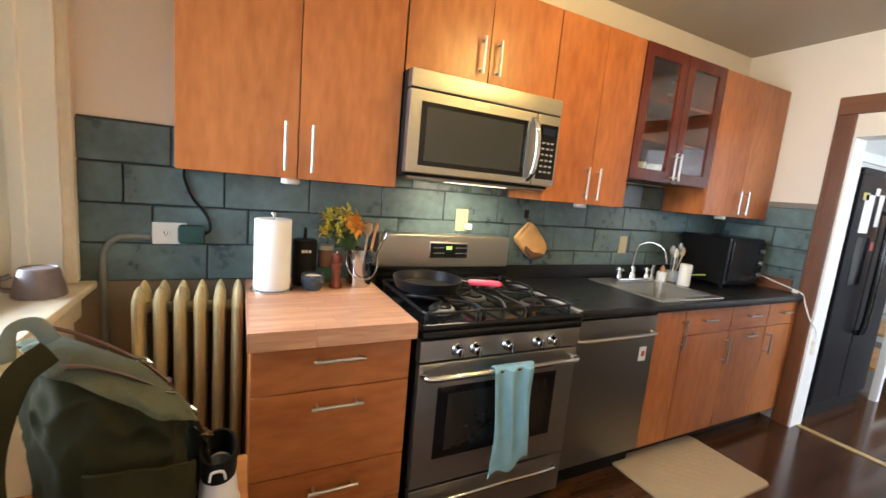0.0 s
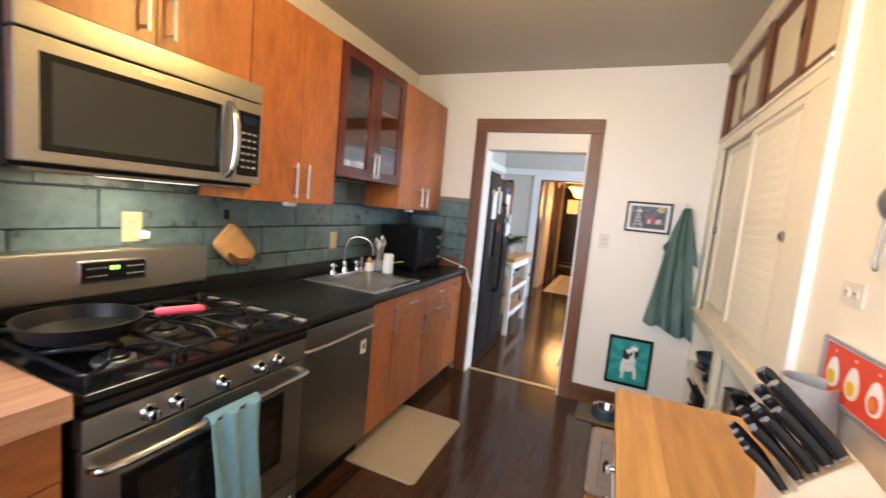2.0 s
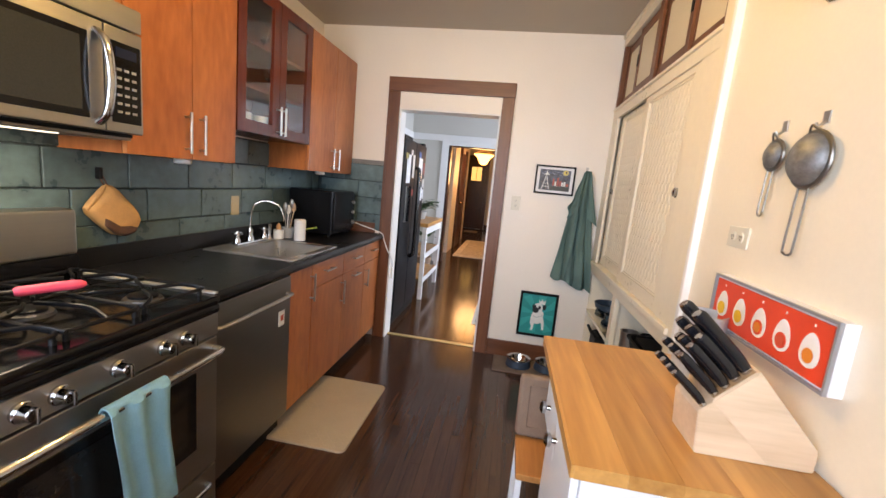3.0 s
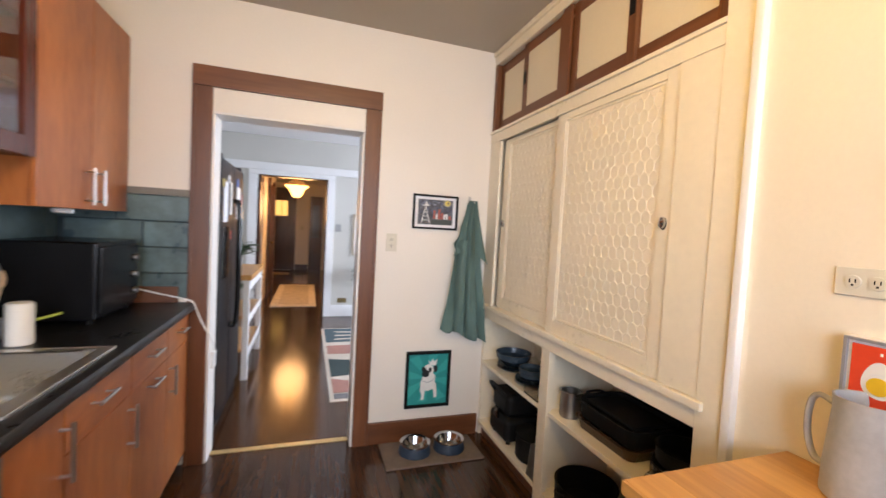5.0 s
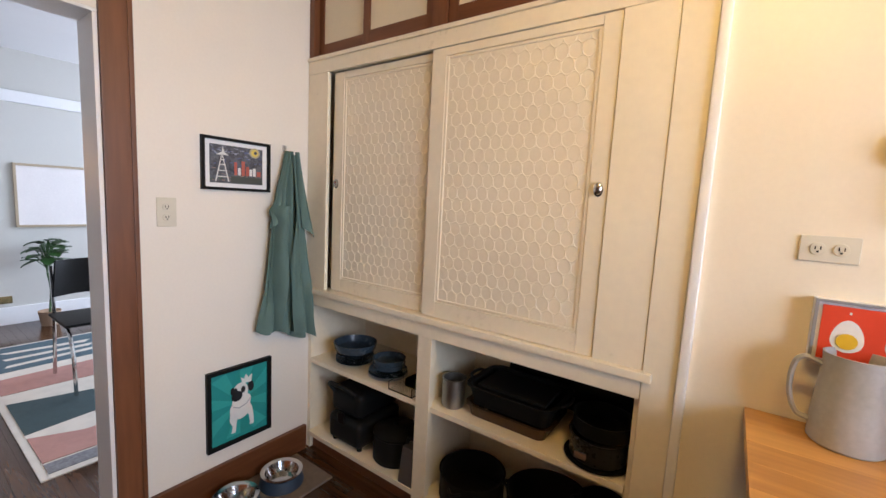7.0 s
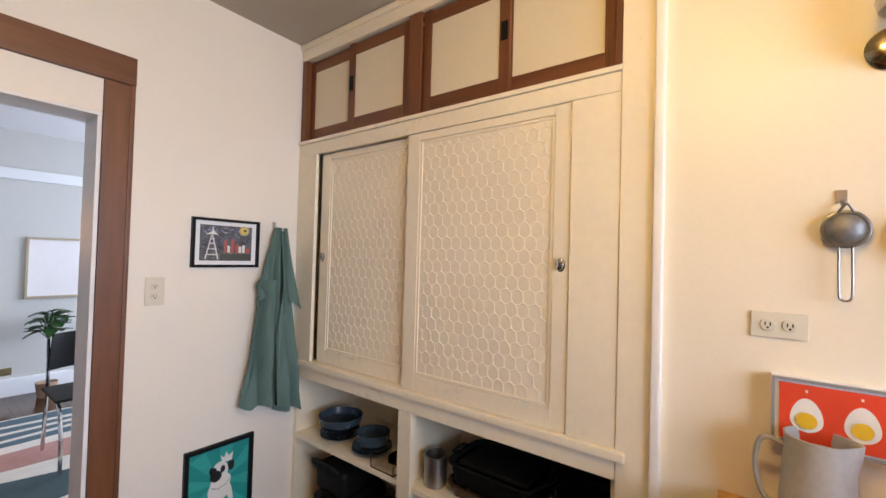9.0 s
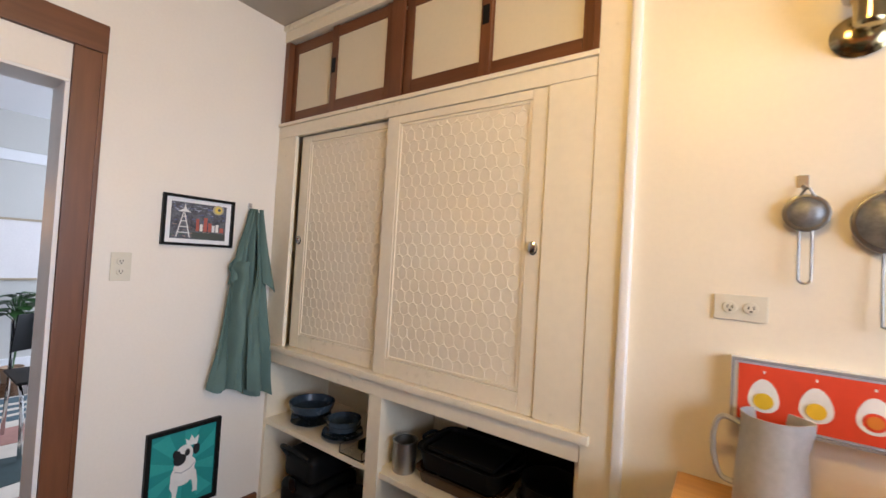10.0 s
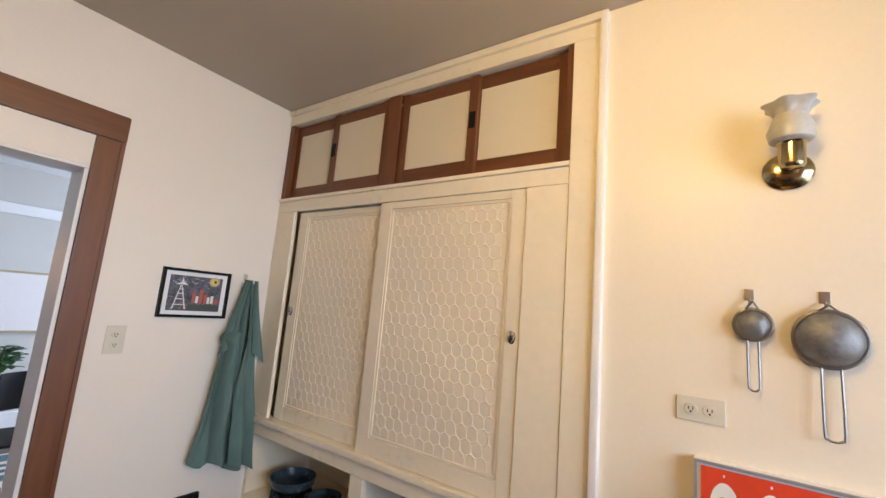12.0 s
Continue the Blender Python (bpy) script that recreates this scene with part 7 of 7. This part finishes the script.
part("power_lead", tube(B(), curve([(3.305, 1.715, 1.06), (3.28, 1.73, 1.03), (3.265, 1.78, 0.985), (3.262, 1.85, 0.95)], 6), 0.004, 8), BLACKM, to)
solo("range_plug", boxes((1.045, 1.075, YN - 0.052, YN - 0.020, 1.190, 1.220), bev=0.005), PLASTW, "white plug in the outlet above the stove", "plug", at=(1.06, YN - 0.03, 1.2))

# radiator
rd = thing("radiator", (-0.17, 1.80, 0), "cream painted cast-iron column radiator", "radiator")
for i in range(7):
    x = -0.345 + i * 0.0625
    bm = B()
    for y, d in ((1.745, 0.052), (1.845, 0.052)):
        prof = [(0.0175, 0.10), (0.021, 0.14), (0.0215, 0.86), (0.021, 0.905), (0.013, 0.935), (0.004, 0.952), (0.001, 0.953)]
        lathe(bm, [(0.001, 0.09)] + prof, (x, y, 0), 14, Matrix.Diagonal((1, 2.1, 1, 1)))
    box(bm, x - 0.014, x + 0.014, 1.755, 1.835, 0.83, 0.90, 0.010)
    box(bm, x - 0.014, x + 0.014, 1.755, 1.835, 0.12, 0.19, 0.010)
    part("section", bm, RADI, rd)
for z in (0.86, 0.15):
    part("hub_rod", rod(B(), (-0.345, 1.795, z), (0.03, 1.795, z), 0.022), RADI, rd)
for x in (-0.345, 0.030):
    for y in (1.745, 1.845):
        part("foot", rod(B(), (x, y, 0), (x, y, 0.10), 0.016, 0.013, 12), RADI, rd)
solo("conduit", tube(B(), curve([(-0.335, YN - 0.022, 1.105), (-0.39, YN - 0.022, 1.108), (-0.44, YN - 0.022, 1.10), (-0.475, YN - 0.022, 1.06), (-0.485, YN - 0.022, 1.0), (-0.485, YN - 0.022, 0.80), (-0.485, YN - 0.022, 0.0)], 8), 0.011, 10), stuff("grey_conduit", (0.22, 0.23, 0.22), 0.5, 0.2), "grey painted conduit bending down from the outlet", "pipe", at=(-0.485, YN, 0))
solo("green_plug", boxes((-0.245, -0.155, YN - 0.060, YN - 0.022, 1.085, 1.160), bev=0.012), GREENP, "dark green extension plug in the outlet box", "plug", at=(-0.2, YN - 0.03, 1.1))
solo("extension_cable", tube(B(), curve([(-0.160, YN - 0.035, 1.12), (-0.135, YN - 0.033, 1.145), (-0.150, YN - 0.026, 1.20), (-0.200, YN - 0.025, 1.27), (-0.225, YN - 0.025, 1.34), (-0.225, YN - 0.03, 1.377)], 7), 0.005, 8), BLACKM, "dark cord running up under the wall cabinet", "cord", at=(-0.2, YN, 1.2))

# window sill: upturned cup
cu = thing("clay_cup", (-0.602, 1.735, 0.935), "upturned brown-grey glazed cup on the sill", "cup")
part("cup", lathe(B(), [(0.001, 0), (0.066, 0), (0.068, 0.006), (0.052, 0.085), (0.046, 0.092), (0.043, 0.088), (0.001, 0.088)], (-0.602, 1.735, 0.9352), 30), CLAYP, cu)
part("cup_handle", tube(B(), curve([(-0.655, 1.715, 0.955), (-0.685, 1.705, 0.965), (-0.690, 1.703, 0.99), (-0.660, 1.713, 1.005)], 5), 0.008, 10), CLAYP, cu)

# floor mat by the sink


def round_slab(x0, x1, y0, y1, z0, z1, rad):
    """A mat with rounded corners and a soft upper edge."""
    bm, rows = B(), []
    for grow, z in ((0.0, z0), (0.0, z1 - 0.005), (-0.002, z1 - 0.001), (-0.006, z1)):
        rows.append([bm.verts.new((cx + (rad + grow) * math.cos((k + q / 6) * math.pi / 2), cy + (rad + grow) * math.sin((k + q / 6) * math.pi / 2), z)) for cx, cy, k in ((x1 - rad, y1 - rad, 0), (x0 + rad, y1 - rad, 1), (x0 + rad, y0 + rad, 2), (x1 - rad, y0 + rad, 3)) for q in range(7)])
    for a, b in zip(rows, rows[1:]):
        for i in range(len(a)):
            bm.faces.new((a[i], a[(i + 1) % len(a)], b[(i + 1) % len(a)], b[i]))
    bm.faces.new(rows[0][::-1])
    bm.faces.new(rows[-1])
    return bm


fmx = solo("sink_mat", round_slab(1.80, 2.51, 0.965, 1.42, 0.0, 0.012, 0.035), MATB, "beige anti-fatigue mat before the sink", "mat", at=(2.16, 1.19, 0))
bm = B()
for i in range(22):
    for j in range(14):
        x, y = 1.835 + i * 0.0305, 0.995 + j * 0.0305
        sgn = 1 if (i + j) % 2 else -1
        a, b = Vector((x - 0.010, y - 0.010 * sgn, 0.0125)), Vector((x + 0.010, y + 0.010 * sgn, 0.0125))
        s = (b - a).cross(Vector((0, 0, 1))).normalized() * 0.003
        vs = [bm.verts.new(p) for p in (a + s, b + s, b - s, a - s)]
        bm.faces.new(vs)
        tp_ = [bm.verts.new(p + Vector((0, 0, 0.0012))) for p in (a + s * 0.4, b + s * 0.4, b - s * 0.4, a - s * 0.4)]
        bm.faces.new(tp_)
        for k in range(4):
            bm.faces.new((vs[k], vs[(k + 1) % 4], tp_[(k + 1) % 4], tp_[k]))
tagged(part("basket_weave", bm, MATB, fmx), kind="stuff")

# backpack on a low bench, sneaker beside it
bn = thing("low_bench", (-0.30, 1.02, 0), "low wooden bench before the radiator", "bench")
part("bench_top", boxes((-0.56, 0.0, 0.86, 1.16, 0.60, 0.625), bev=0.004), ORANGEW, bn)
for x in (-0.53, -0.08):
    for y in (0.88, 1.10):
        part("leg", boxes((x, x + 0.04, y, y + 0.04, 0, 0.5995), bev=0.003), ORANGEW, bn)
BPX, BPY, BPZ = -0.255, 1.000, 0.626
bp = thing("backpack", (BPX, BPY, BPZ), "olive green canvas backpack with brown leather straps", "backpack")
bp.rotation_euler = (0, 0, radians(30))


def pack_top(x):
    """The slumped top falls from the back panel towards the front pocket."""
    k = min(1.0, max(0.0, (x - BPX + 0.14) / 0.28))
    return 1.095 - 0.215 * k ** 1.15


def pack_at(a, t, grow=0.0):
    """The pack's skin: a round the pack, t up it."""
    c, s = math.cos(a), math.sin(a)
    e = (abs(c) ** 3.2 + abs(s) ** 3.2) ** (-1 / 3.2)
    r = 1.0 - 0.10 * (1 - t) ** 2
    if t > 0.74:
        r *= math.sqrt(max(0.0, 1 - ((t - 0.74) / 0.26) ** 2.6))
    fold = noise.noise(Vector((2.4 * c, 2.4 * s, 3.6 * t + 4.0)))
    crease = abs(noise.noise(Vector((3.2 * c + 9.0, 3.2 * s, 7.0 * t))))
    wob = 1 + 0.09 * fold + 0.16 * (0.22 - crease)
    x, y = BPX + (0.118 * wob + grow) * e * c * r, BPY + (0.125 * wob + grow) * e * s * r
    lift = 0.012 * noise.noise(Vector((9 * x, 9 * y, 1.0))) * t
    return Vector((x, y, BPZ + (pack_top(x) - BPZ + grow) * t + lift))


def pack_skin(low, top, nt, grow=0.0, a0=0.0, a1=2 * math.pi, na=96):
    """Skin between low and top (either may follow the angle)."""
    bm, g, full = B(), [], a1 - a0 > 6.28
    for j in range(nt + 1):
        row = []
        for i in range(na + (0 if full else 1)):
            a = a0 + (a1 - a0) * i / na
            lo = low(a) if callable(low) else low
            row.append(bm.verts.new(pack_at(a, lo + (top - lo) * j / nt, grow)))
        g.append(row)
    for p, q in zip(g, g[1:]):
        for i in range(len(p) if full else len(p) - 1):
            bm.faces.new((p[i], p[(i + 1) % len(p)], q[(i + 1) % len(p)], q[i]))
    if full:
        bm.faces.new(g[-1])
    bmesh.ops.recalc_face_normals(bm, faces=bm.faces)
    bmesh.ops.solidify(bm, geom=bm.faces[:], thickness=0.006)
    return bm


def flap_edge(a):
    """The lid hangs lowest over the front and dips along each side."""
    return 0.875 - 0.10 * max(0.0, math.cos(a)) ** 0.7 - 0.05 * abs(math.sin(a)) ** 3 + 0.012 * math.sin(5 * a)


part("body", pack_skin(0.0, 1.0, 44), CANVAS, bp)
part("lid_flap", pack_skin(flap_edge, 1.0, 26, 0.014), CANVAS_L, bp, "lighter sage green lid flap")
part("front_pocket", pack_skin(0.10, 0.58, 12, 0.040, -0.62, 0.62, 24), CANVAS, bp)
part("side_pocket", pack_skin(0.05, 0.50, 12, 0.030, math.pi * 1.32, math.pi * 1.70, 22), CANVAS, bp)
for dy_, sink in ((-0.122, 0.030), (0.020, 0.0)):
    pts = [Vector((BPX + dx, BPY + dy_ * (1.0 - 0.10 * k), pack_top(BPX + dx) + dz - sink)) for k, (dx, dz) in enumerate(((-0.100, 0.010), (-0.060, 0.020), (0.0, 0.022), (0.060, 0.016), (0.108, -0.006), (0.148, -0.060), (0.164, -0.120)))]
    s = part("leather_strap", tube(B(), curve(pts, 6), 0.011, 8, 0.28, (0, 0, 1)), LEATHER, bp, "brown leather closing strap")
    for c in (pts[3], pts[5]):
        part("buckle", tube(B(), [c + Vector(v) for v in ((-0.013, -0.017, 0.012), (0.013, -0.017, -0.002), (0.013, 0.017, -0.002), (-0.013, 0.017, 0.012))], 0.0026, 6, closed=True), BRASS, s)
    part("strap_keeper", tube(B(), curve([pts[4] + Vector((-0.004, -0.014, 0.004)), pts[4] + Vector((0.0, 0, 0.008)), pts[4] + Vector((0.004, 0.014, 0.004))], 4), 0.006, 8, 0.4), LEATHER, s)
part("shoulder_strap", tube(B(), curve([(BPX - 0.105, BPY - 0.080, BPZ + 0.440), (BPX - 0.150, BPY - 0.100, BPZ + 0.410), (BPX - 0.185, BPY - 0.105, BPZ + 0.300), (BPX - 0.185, BPY - 0.105, BPZ + 0.190), (BPX - 0.150, BPY - 0.100, BPZ + 0.080), (BPX - 0.090, BPY - 0.090, BPZ + 0.030)], 7), 0.022, 10, 0.25, (0, 1, 0)), CANVAS, bp)
part("grab_loop", tube(B(), curve([(BPX - 0.090, BPY - 0.03, BPZ + 0.440), (BPX - 0.115, BPY - 0.05, BPZ + 0.482), (BPX - 0.145, BPY - 0.06, BPZ + 0.480), (BPX - 0.150, BPY - 0.06, BPZ + 0.430)], 6), 0.013, 8, 0.25, (0, 1, 0)), plain("blue_grey_webbing", (0.19, 0.24, 0.26), 0.9), bp)
sh = thing("sneaker", (-0.062, 0.945, 0.626), "white sneaker with a black collar standing on the bench", "shoe")
bm = B()
sheet(bm, lambda u, v: Vector((-0.062 + 0.042 * math.cos(2 * math.pi * u) * (1 - 0.18 * v), 0.955 + 0.085 * math.sin(2 * math.pi * u) * (1 - 0.38 * v) + 0.02 * v, 0.645 + 0.085 * v)), 24, 6, 0.005)
part("upper", bm, stuff("white_shoe_leather", (0.66, 0.63, 0.670), 0.5, var=0.08), sh)
part("sole", lathe(B(), [(0.001, 0), (0.042, 0), (0.046, 0.006), (0.045, 0.022), (0.001, 0.022)], (-0.062, 0.955, 0.6255), 28, Matrix.Diagonal((1, 2.0, 1, 1))), PAPER, sh)
part("collar", sheet(B(), lambda u, v: Vector((-0.062 + (0.036 + 0.002 * v) * math.cos(2 * math.pi * u), 0.975 + 0.056 * math.sin(2 * math.pi * u), 0.725 + 0.055 * v + 0.010 * math.sin(2 * math.pi * u))), 24, 3, 0.006), BLACKM, sh)
part("side_mark", tube(B(), curve([(-0.095, 0.90, 0.700), (-0.099, 0.93, 0.670), (-0.103, 0.98, 0.685), (-0.099, 1.01, 0.705)], 5), 0.004, 6), BLACKM, sh)
part("tongue_loop", tube(B(), curve([(-0.077, 0.915, 0.740), (-0.072, 0.905, 0.765), (-0.052, 0.905, 0.765), (-0.047, 0.915, 0.740)], 5), 0.003, 6), PAPER, sh)

# ceiling fixture over the aisle
cf = thing("ceiling_fixture", (1.44, 0.62, ZC), "brass ceiling fixture with two lit bulbs", "ceiling lamp")
part("canopy", lathe(B(), [(0.001, -0.03), (0.06, -0.028), (0.075, -0.006), (0.075, 0), (0.001, 0)], (1.44, 0.62, ZC), 28), BRASS, cf)
part("stem", rod(B(), (1.44, 0.62, ZC - 0.028), (1.44, 0.62, ZC - 0.15), 0.010), BRASS, cf)
for s in (-1, 1):
    a = part("arm", rod(B(), (1.44, 0.62, ZC - 0.145), (1.44 + 0.08 * s, 0.62, ZC - 0.19), 0.009), BRASS, cf)
    part("bulb", lathe(B(), [(0.001, -0.075), (0.02, -0.07), (0.03, -0.045), (0.022, -0.015), (0.013, 0), (0.001, 0)], (1.44 + 0.08 * s, 0.62, ZC - 0.192), 18), BULB, a)

# ---------------- tiles and floor boards ----------------
TILES = {}


def tile_mesh(w, h):
    key = (round(w, 3), round(h, 3))
    if key not in TILES:
        bm = box(B(), 0, w, -0.010, 0, 0, h, bev=0.0025, seg=1)
        TILES[key] = mesh_of(bm, "tile", TILE, Vector((0, 0, 0)))
    return TILES[key]


rnd = random.Random(5)
for course in range(4):
    z0 = 1.532 - 0.1495 * (course + 1)
    x = XW - (0.17 if course % 2 else 0.02) - 0.06 * (course // 2)
    while x < XE:
        a, b = max(x, XW + 0.002), min(x + 0.333, XE - 0.012)
        if b - a > 0.03:
            o = new("tile", tile_mesh(b - a - 0.006, 0.1435))
            o.matrix_world = pose(a, YN - 0.0085, z0 + rnd.uniform(-0.001, 0.001), rnd.uniform(-0.4, 0.4), 0, rnd.uniform(-0.3, 0.3))
            o.parent = wall_n
        x += 0.333
for course in range(4):
    z1 = 1.474 - 0.1365 * course
    y = 1.358 - (0.12 if course % 2 else 0)
    while y < YN - 0.02:
        a, b = max(y, 1.360), min(y + 0.333, YN - 0.012)
        if b - a > 0.03:
            o = new("tile", tile_mesh(b - a - 0.006, 0.1305))
            o.matrix_world = pose(XE - 0.0085, a, z1 - 0.1325, 0, 0, 0) @ Matrix.Rotation(math.pi / 2, 4, "Z") @ Matrix.Diagonal((1, -1, 1, 1))
            o.parent = wall_e
        y += 0.333

floor_ob, floor_far = bpy.data.objects["floor"], bpy.data.objects["floor_dining"]
PW_ = 0.0572
plank = mesh_of(box(B(), 0, 1, 0, PW_ - 0.0004, -0.016, 0, bev=0.0004, seg=1), "plank", FLOOR, Vector((0, 0, 0)))
row, y = 0, -0.45
while y < 1.46:
    x = XW - rnd.uniform(0, 0.9)
    while x < 3.5:
        ln = rnd.uniform(0.9, 2.1)
        a, b = max(x, XW), min(x + ln, 3.5)
        if b - a > 0.05:
            o = new("plank", plank)
            o.matrix_world = pose(a, y, 0) @ Matrix.Diagonal((b - a - 0.0008, 1, 1, 1))
            o.parent = floor_ob
        x += ln
    y += PW_
bm = B()
y = -2.4
while y < 2.1:
    x = 3.5 - rnd.uniform(0, 0.9)
    while x < HX1:
        ln = rnd.uniform(0.9, 2.1)
        a, b = max(x, 3.5), min(x + ln, HX1)
        if b - a > 0.05:
            c = [bm.verts.new((px, py, pz)) for pz in (-0.016, 0.0) for px, py in ((a, y), (b - 0.001, y), (b - 0.001, y + PW_ - 0.001), (a, y + PW_ - 0.001))]
            for f in ((4, 5, 6, 7), (0, 1, 5, 4), (1, 2, 6, 5), (2, 3, 7, 6), (3, 0, 4, 7)):
                bm.faces.new([c[i] for i in f])
        x += ln
    y += PW_
tagged(part("floor_boards", bm, FLOOR, floor_far), kind="stuff")
